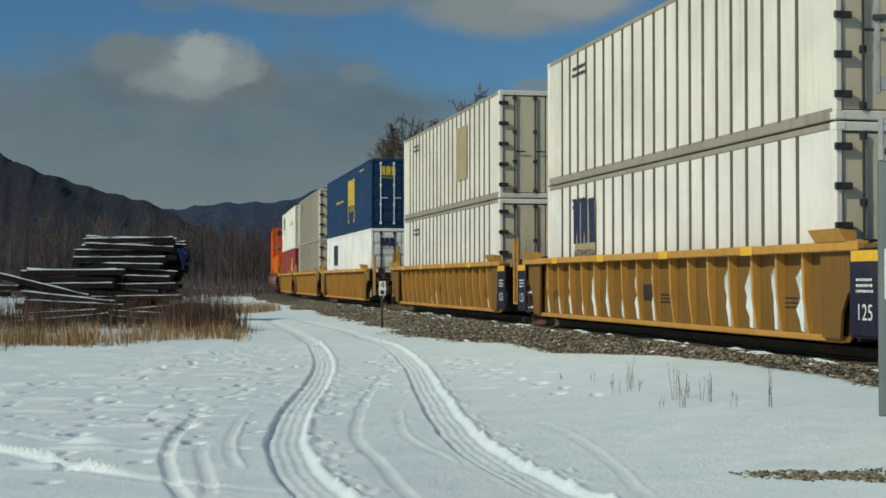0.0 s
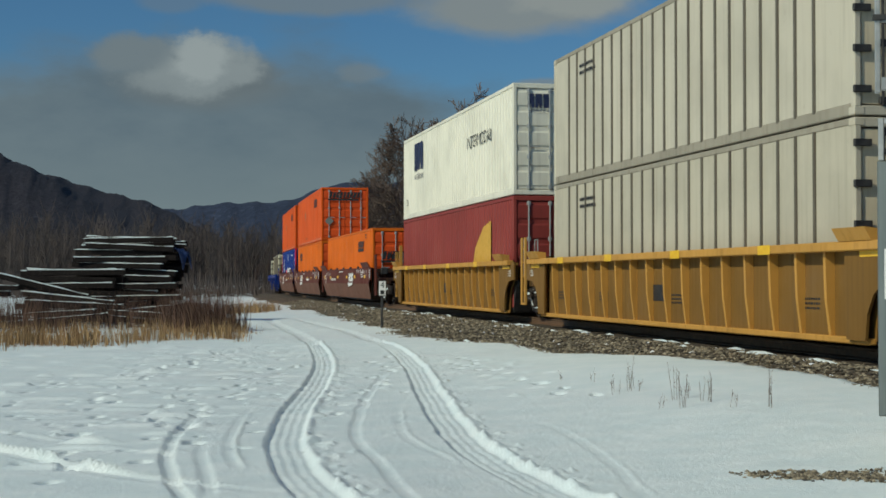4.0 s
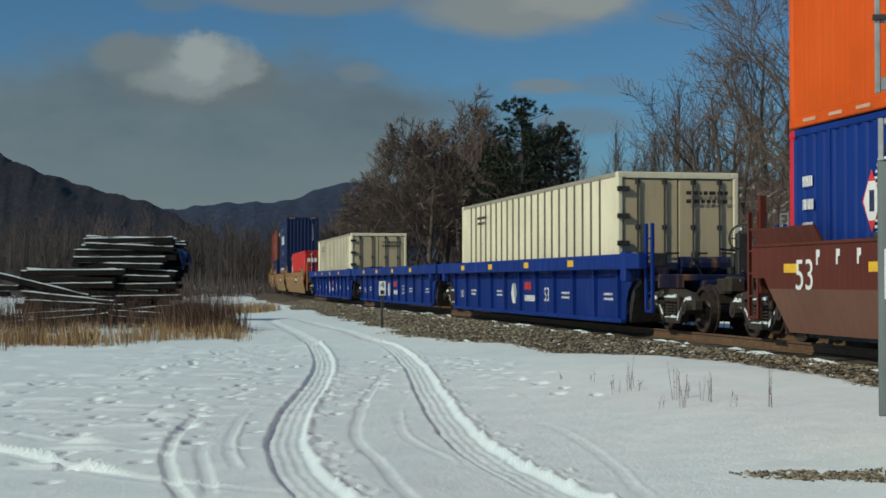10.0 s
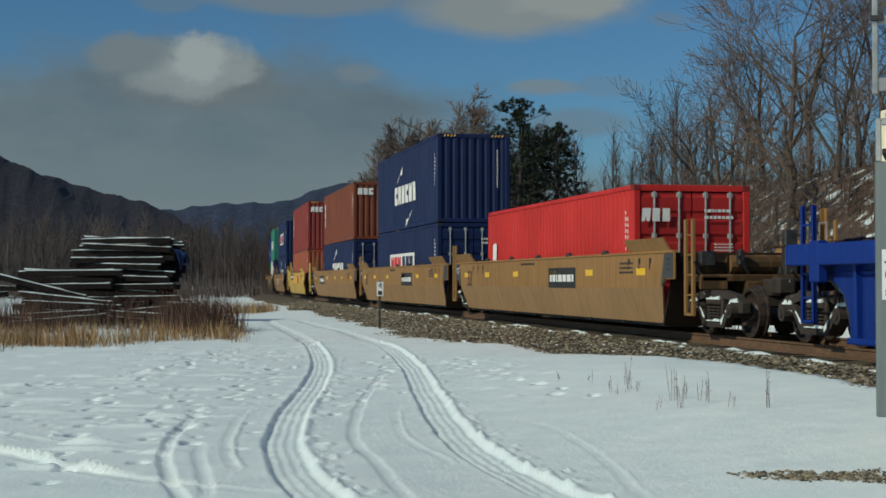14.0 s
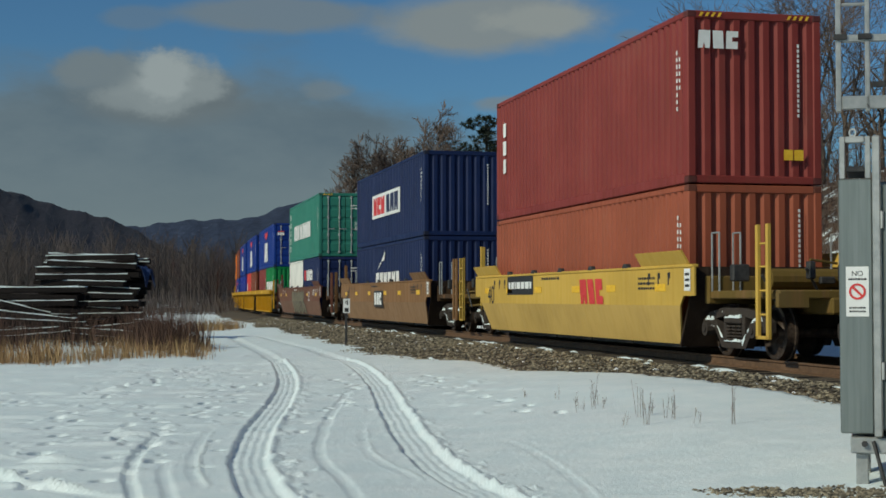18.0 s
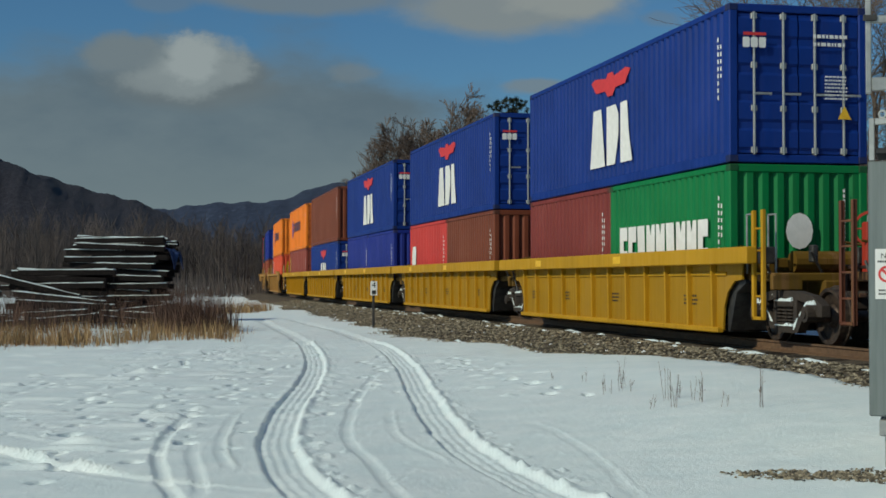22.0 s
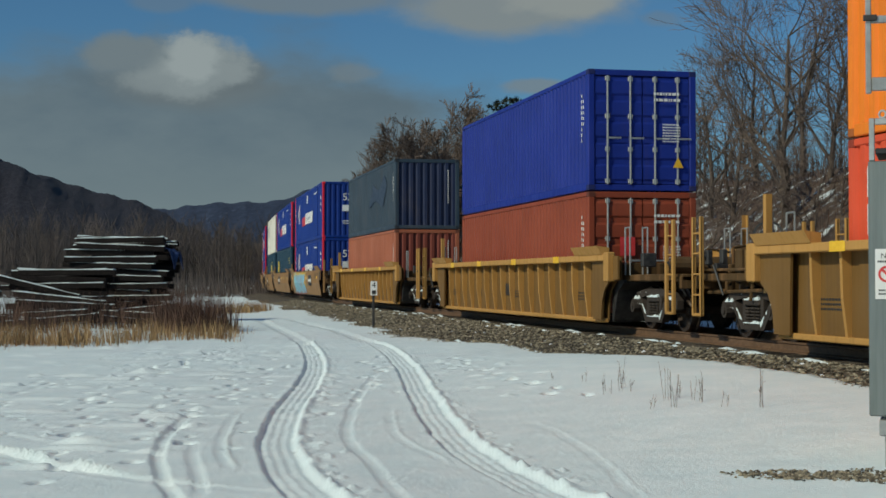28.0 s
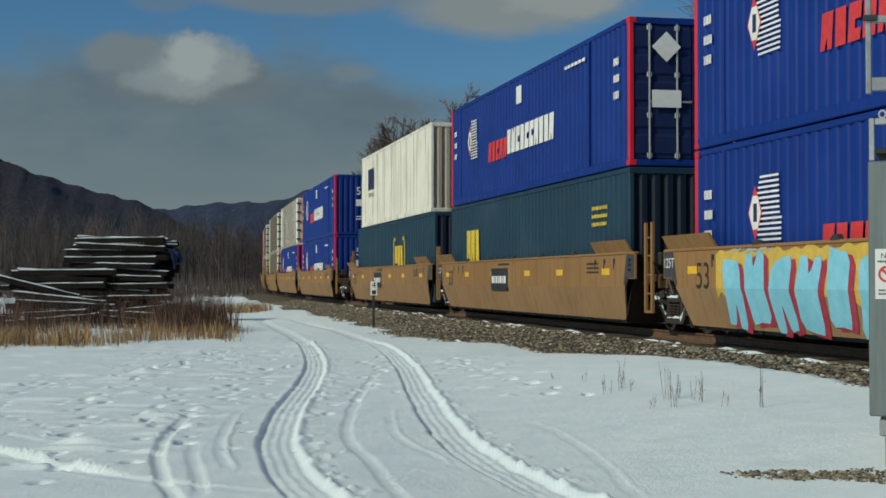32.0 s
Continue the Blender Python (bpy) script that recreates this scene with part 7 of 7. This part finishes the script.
WOODS = grained("grey_brown_twigs", (0.050, 0.040, 0.037), (0.14, 0.11, 0.097), 0.4, 0.95, 0.1, 0.01)
rw = random.Random(17)
spots = []
for i in range(1500):
    y = rw.uniform(170, 440)
    a = rw.uniform(-0.36, -0.03)
    spots.append((a * y, y, rw.uniform(0.55, 0.98) * (1.14 - 0.45 * (a + 0.30)) * (1.0 + 0.0011 * (y - 190))))
far_woods("far_woods", "grey-brown leafless wood across the valley", spots, 5, WOODS, 0.048)
spots = []
for i in range(430):
    u, lat = rw.uniform(58, 170), rw.uniform(13, 46)
    x, y, g = line_at(u, lat)
    if x / y > 0.0:
        spots.append((x, y, rw.uniform(0.32, 0.62)))
far_woods("bank_woods", "thin leafless trees and brush on the bank", spots, 6, WOODS, 0.035)


# ---- stacked ties, dry grass and shrubs beside the road ----
def tie_piles():
    r = random.Random(8)
    wood = [cached(("tie", k), WOOD, lambda k=k: Shape().box(-1.6 + 0.1 * k, 1.6 - 0.07 * k, -0.115, 0.115, 0, 0.18, 0.012)) for k in range(3)]

    def cap(k):
        s, rr = Shape(), random.Random(k)
        n = 10
        top = [(-1.58 + 3.1 * i / n, rr.uniform(0.006, 0.040)) for i in range(n + 1)]
        return s.prism([(-1.58, 0.0)] + [(1.52, 0.0)] + [(a, b) for a, b in reversed(top)], 1, -0.105, 0.10)
    caps = [cached(("snow_cap", k), SNOW, lambda k=k: cap(k)) for k in range(3)]

    def lay(x, y, z, tilt, yaw, snow):
        k = r.randrange(3)
        t = thing("railroad_tie", "old dark railroad tie" + (" topped with snow" if snow else " in the stack"), "railroad tie", "stacked railroad ties", pose(x, y, z, 0, tilt, yaw))
        part("beam", wood[k], t)
        if snow:
            part("snow_cap", caps[k], t, pose(0, 0, 0.178), "white snow")
    for layer in range(13):
        for j in range(5):
            z = 0.05 + layer * 0.225
            x = -10.9 + r.uniform(-0.5, 0.4) + (0.12 if layer > 8 else 0)
            if layer >= 12 and j % 2:
                continue
            lay(x, 50.2 + j * 0.3 + r.uniform(-0.16, 0.1) + 0.02 * layer, z + r.uniform(-0.04, 0.04), r.uniform(-3.2, 3.2), r.uniform(-8, 8), j == 0 or layer >= 11)
    for layer in range(8):
        for j in range(4):
            z = 0.05 + layer * 0.222
            lay(-12.35 + r.uniform(-0.25, 0.25), 48.2 + j * 0.3, z, r.uniform(-1.8, 1.8), r.uniform(-4, 4), layer == 7 or (j == 0 and r.random() < 0.5))
    for x, y, z, tilt, yaw in ((-13.2, 49.8, 1.15, 14, 4), (-12.2, 49.3, 0.75, 6, -5), (-11.9, 49.0, 0.55, 3, 8), (-12.6, 48.4, 0.25, -3, 3), (-13.3, 47.8, 0.12, 4, -9), (-12.0, 47.4, 0.10, -5, 12),
                               (-9.9, 48.6, 0.35, -6, 5), (-9.6, 48.0, 0.2, 3, -14), (-16.4, 51.5, 1.1, 1, 2), (-16.9, 51.8, 0.85, -1, -3), (-10.9, 47.9, 0.1, 6, 25)):
        lay(x, y - (1.9 if x < -11.5 and y < 51 else 0), z, tilt, yaw, True)


tie_piles()


def tarp():
    """A blue plastic sheet bunched over the ends of the ties."""
    r, n, v, f = random.Random(19), 14, [], []
    for i in range(n + 1):
        for j in range(n + 1):
            a, b = i / n, j / n
            v.append((0.34 * a + 0.05 * math.sin(7 * b + 3 * a) + r.uniform(-0.02, 0.02), -0.35 + 0.7 * b, 0.75 - 0.75 * a * a * (0.6 + 0.4 * math.sin(9 * b)) + 0.05 * math.sin(17 * b + 5 * a) + r.uniform(-0.02, 0.02)))
    f = [(i * (n + 1) + j, i * (n + 1) + j + 1, (i + 1) * (n + 1) + j + 1, (i + 1) * (n + 1) + j) for i in range(n) for j in range(n)]
    v += [(x, y, z - 0.006) for x, y, z in v]
    f += [tuple(q + (n + 1) ** 2 for q in reversed(g)) for g in f]
    t = tagged(new("tarp", Shape().add(v, f).mesh("tarp", grained("blue_plastic", (0.006, 0.014, 0.05), (0.02, 0.05, 0.17), 5.0, 0.45, 0.3, 0.02), True, False)),
               "crumpled dark blue plastic sheet over the tie ends", "tarp")
    t.matrix_basis = pose(-9.12, 50.25, 1.75, 0, 0, -20)


tarp()


def blades(name, label, count, place, height, width, mat, seed, bend=0.35):
    """Thin bent stems, one mesh."""
    r = random.Random(seed)
    v, f = [], []
    for i in range(count):
        x, y = place(r)
        z = float(0.0)
        h, a, w = height(r), r.uniform(0, 6.28), width * r.uniform(0.6, 1.3)
        lean = bend * h * r.uniform(0.2, 1.0)
        dx, dy = math.cos(a) * lean, math.sin(a) * lean
        wx, wy = -math.sin(a + r.uniform(-1, 1)) * w, math.cos(a) * w
        n = len(v)
        v += [(x - wx, y - wy, z), (x + wx, y + wy, z), (x + dx * 0.35 - wx * 0.8, y + dy * 0.35 - wy * 0.8, z + h * 0.55), (x + dx * 0.35 + wx * 0.8, y + dy * 0.35 + wy * 0.8, z + h * 0.55), (x + dx, y + dy, z + h)]
        f += [(n, n + 1, n + 3, n + 2), (n + 2, n + 3, n + 4)]
    V = np.array(v)
    V[:, 2] += np.repeat(ground_z(V[::5, 0], V[::5, 1]), 5) - 0.03
    me = bpy.data.meshes.new(name)
    me.from_pydata(V.tolist(), [], f)
    me.materials.append(mat)
    return tagged(new(name, me), label, "grass", kind="stuff")


CLUMPS = []
rc = random.Random(41)
while len(CLUMPS) < 300:
    a = rc.uniform(-0.345, -0.138)
    y = 29.6 + 36 * (a + 0.30) + 1.3 * math.sin(a * 60) + rc.gammavariate(1.7, 2.8)
    if y < 47:
        CLUMPS.append((a * y, y, rc.uniform(0.1, 0.34)))


def in_meadow(r):
    x, y, w = r.choice(CLUMPS)
    return x + r.gauss(0, w), y + r.gauss(0, w)


blades("dry_grass", "tall dry golden grass standing in the snow", 5200, in_meadow, lambda r: r.uniform(0.1, 0.66) * r.uniform(0.5, 1.0), 0.008, DRYGRASS, 1)


def in_shrub(r):
    cx, cy, w = r.choice(((-11.8, 42, 1.6), (-13.0, 43, 1.8), (-6.5, 43, 0.6), (-7.0, 42, 0.7), (-7.6, 43.5, 0.8), (-14.5, 44, 1.6), (-14.0, 46, 1.6), (-9.6, 45, 1.4), (-6.9, 42.5, 0.7), (-7.4, 44, 0.7), (-8.2, 45.5, 0.8)))
    return cx + r.gauss(0, w * 0.6), cy + r.gauss(0, 0.9)


blades("shrubs", "bare reddish-brown brush beside the ties", 3600, in_shrub, lambda r: r.uniform(0.3, 1.4), 0.010, SHRUB, 2, 0.5)


def in_valley(r):
    y = r.uniform(120, 175)
    return r.uniform(-0.37, -0.045) * y, y


blades("valley_brush", "grey-brown brush at the foot of the wood", 9000, in_valley, lambda r: r.uniform(0.5, 1.9), 0.022, WOODS, 22, 0.5)


def in_debris(r):
    return r.uniform(-9.6, -7.5), r.uniform(62, 68)


blades("far_brush", "dry brush where the road meets the line", 700, in_debris, lambda r: r.uniform(0.2, 0.6), 0.012, DRYGRASS, 12, 0.5)


def in_bank(r):
    u, lat = r.uniform(35, 110), r.uniform(4.2, 17)
    x, y, g = line_at(u, lat)
    return x, y


blades("bank_brush", "tangled brown brush on the bank behind the line", 7000, in_bank, lambda r: r.uniform(0.25, 1.3), 0.012, SHRUB, 7, 0.6)

for i, (x, y, h) in enumerate([(2.2, 19.0, 0.28), (2.2, 18.4, 0.24), (2.38, 19.0, 0.24), (2.54, 19.7, 0.40), (2.58, 19.1, 0.26), (2.43, 16.3, 0.18), (2.69, 16.5, 0.44), (2.80, 17.6, 0.44),
                               (2.98, 17.8, 0.26), (3.15, 17.2, 0.42), (3.10, 17.4, 0.25), (3.28, 16.5, 0.22), (3.74, 16.5, 0.44), (2.13, 20.8, 0.2), (1.7, 21.0, 0.15)]):
    r = random.Random(i)
    s = Shape()
    for j in range(2 if h < 0.3 else 4):
        q = Vector((r.gauss(0, 0.025), r.gauss(0, 0.04), -0.02))
        tip = q + Vector((r.gauss(0, 0.030), r.gauss(0, 0.04), h * r.uniform(0.55, 1.0)))
        s.tube(q, tip, 0.0030, 0.0015, 4, False)
        for m in range(4):
            b = q.lerp(tip, r.uniform(0.35, 0.97))
            s.tube(b, b + Vector((r.gauss(0, 0.016), r.gauss(0, 0.02), r.uniform(0.02, 0.06))), 0.002, 0.001, 3, False)
    w = tagged(new("dry_weed", s.mesh("dry_weed", SHRUB, False, False)), "thin dry weed stems poking out of the snow", "weed", "weeds in the snow")
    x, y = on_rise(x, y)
    w.matrix_basis = pose(x, y, float(ground_z(x, y)) - 0.01)


# ---- milepost and signal case ----
def milepost():
    x, y = at_view(-0.0419, 43.0)
    t = thing("milepost", "black steel milepost with a small white number plate", "sign post", "", pose(x, y, float(ground_z(x, y)) - 0.05, 0, 0, 4))
    part("post", Shape().box(-0.035, 0.035, -0.03, 0.03, 0, 1.42, 0.006).mesh("post", BLACK), t)
    part("plate", Shape().box(-0.09, 0.11, -0.044, -0.034, 0.98, 1.40, 0.003).mesh("plate", PLATE), t, None, "white plate")
    part("lettering", text_mesh("4", 0.24, DARKTEXT), t, Matrix.Translation((0.01, -0.047, 1.28)) @ END)
    part("small_print", bars([(-0.06, -0.06, 0.12, 0.12)]).mesh("small_print", DARKTEXT), t, Matrix.Translation((0.01, -0.047, 1.07)) @ END)


milepost()


def signal_case():
    """A tall aluminium relay case on short legs with an open rack above it."""
    t = thing("signal_case", "silver aluminium signal case on steel legs with warning plate", "signal cabinet", "", pose(3.03, 10.15, float(ground_z(3.03, 10.15)) - 0.10, 0, 0, -19))
    z0, z1 = 0.47, 2.25

    def piece(name, shape, mat, label="", smooth=False, under=None):
        return part(name, shape.mesh(name, mat, smooth), under or t, None, label)
    piece("side_panel", Shape().box(0.0, 0.225, 0.0, 0.03, z0, z1, 0.008), ALU)
    piece("corner_trim", Shape().box(0.228, 0.285, -0.022, 0.05, z0 - 0.02, z1 + 0.30, 0.010), GALV)
    piece("cabinet_body", Shape().box(0.012, 1.25, 0.035, 0.85, z0 + 0.02, z1 - 0.02, 0.02), ALU)
    piece("door", Shape().box(0.30, 1.22, -0.012, 0.03, z0 + 0.05, z1 - 0.04, 0.01), ALU)
    for z in (0.85, 1.9):
        piece("hinge", Shape().tube((0.292, -0.02, z), (0.292, -0.02, z + 0.12), 0.012, n=8), GALV)
    for x in (0.008, 0.18):
        piece("rack_post", Shape().box(x, x + 0.038, 0.0, 0.05, z1 + 0.002, z1 + 0.30, 0.005), GALV)
    piece("rack_bar", Shape().box(0.048, 0.178, 0.0, 0.05, z1 + 0.255, z1 + 0.30, 0.005), GALV)
    piece("rack_shelf", Shape().box(0.05, 0.178, 0.01, 0.6, z1 + 0.05, z1 + 0.09, 0.005), BLACK)
    eye = piece("lifting_eye", Shape().lathe([(-0.006, 0.020), (-0.006, 0.032), (0.006, 0.032), (0.006, 0.020), (-0.006, 0.020)], 14), GALV)
    eye.matrix_basis = pose(0.10, 0.03, z1 + 0.328, 0, 0, 60)
    piece("base_sill", Shape().box(0.065, 1.2, 0.02, 0.8, z0 - 0.14, z0 - 0.024, 0.01), GALV)
    piece("bolt", Shape().tube((0.16, 0.02, z0 - 0.07), (0.16, -0.012, z0 - 0.07), 0.022, n=6), BLACK)
    for x in (0.10, 1.08):
        for y in (0.08, 0.62):
            piece("leg", Shape().box(x, x + 0.085, y, y + 0.09, -0.1, z0 - 0.142, 0.008), GALV)
    piece("ground_wire", Shape().tube((0.22, 0.0, z0 - 0.05), (0.30, -0.05, 0.12), 0.014, n=6).tube((0.30, -0.05, 0.12), (0.42, -0.06, 0.0), 0.014, n=6), BLACK)
    sign = piece("warning_plate", Shape().box(0.045, 0.20, -0.006, -0.001, 1.285, 1.635, 0.0015), PLATE, "white warning plate with red ring")
    part("lettering", text_mesh("NO", 0.05, DARKTEXT), sign, Matrix.Translation((0.122, -0.009, 1.585)) @ END)
    part("small_print", bars(bar_rows(0.12, 0.03, 1, 3)).mesh("small_print", DARKTEXT), sign, Matrix.Translation((0.122, -0.009, 1.548)) @ END)
    ring, n = Shape(), 28
    rv = [(r * math.cos(q * 2 * math.pi / n), r * math.sin(q * 2 * math.pi / n), 0) for r in (0.042, 0.057) for q in range(n)]
    ring.add(rv, [(i, (i + 1) % n, n + (i + 1) % n, n + i) for i in range(n)])
    ring.add([(-0.042, 0.030, 0.001), (-0.030, 0.042, 0.001), (0.042, -0.030, 0.001), (0.030, -0.042, 0.001)], [(0, 1, 2, 3)])
    part("ring", ring.mesh("ring", REDTEXT), sign, Matrix.Translation((0.122, -0.010, 1.46)) @ END)
    part("small_print", bars(bar_rows(0.11, 0.05, 2, 4)).mesh("small_print", DARKTEXT), sign, Matrix.Translation((0.122, -0.009, 1.335)) @ END)


signal_case()


def ladder_mast():
    t = thing("ladder_mast", "galvanised steel signal ladder mast behind the case", "ladder", "", pose(3.245, 10.9, float(ground_z(3.245, 10.9)) - 0.10, 0, 0, -12))
    part("rail", Shape().box(0.0, 0.04, 0, 0.05, 2.80, 5.4, 0.006).mesh("rail", GALV), t)
    part("rail", Shape().box(0.215, 0.25, 0, 0.05, 2.80, 5.4, 0.006).mesh("rail", GALV), t)
    part("bracket", Shape().box(0.042, 0.62, 0.0, 0.04, 2.82, 2.92, 0.005).mesh("bracket", GALV), t)
    part("bracket", Shape().box(0.042, 0.62, 0.0, 0.04, 3.33, 3.385, 0.005).mesh("bracket", GALV), t)
    for z, x in ((3.345, -0.02), (3.345, 0.16), (2.98, 0.26)):
        part("clamp", Shape().box(x, x + 0.10, -0.02, 0.0, z, z + 0.045, 0.004).mesh("clamp", BLACK), t)
    for i in range(7):
        part("rung", Shape().tube((0.042, 0.025, 3.62 + i * 0.28), (0.213, 0.025, 3.62 + i * 0.28), 0.012, n=8).mesh("rung", GALV), t)
    part("mast", Shape().tube((0.66, 0.2, 0.0), (0.66, 0.2, 5.6), 0.07, n=16).mesh("mast", ALU, True), t)
    part("standoff", Shape().box(0.56, 0.64, 0.041, 0.18, 2.84, 2.90, 0.004).mesh("standoff", GALV), t)


ladder_mast()


# ---- motion of the train ----
def motions():
    times = [float(t) for t in range(33)]
    for ob, s, z in MOVERS:
        walk(ob, [(t, Matrix.Translation((0, 0, z)) @ train_pose(s, t)) for t in times])
    # the wheels roll while they are within sight of the road
    steps = [i / 27 for i in range(865)]
    for w, y in WHEELSETS:
        s = next(q for o, q, z in MOVERS if o == w.parent.parent) + w.parent.location.y
        rows = [(t, travelled(t) / 0.42) for t in steps if 0 < t < 32 and -2 < s - travelled(t) < 80]
        if len(rows) < 2:
            continue
        rows = [(0.0, rows[0][1])] + rows + [(32.0, rows[-1][1])]
        walk(w, [(t, Matrix.Translation((0, y, 0.42)) @ Matrix.Rotation(a, 4, "X")) for t, a in rows])


motions()
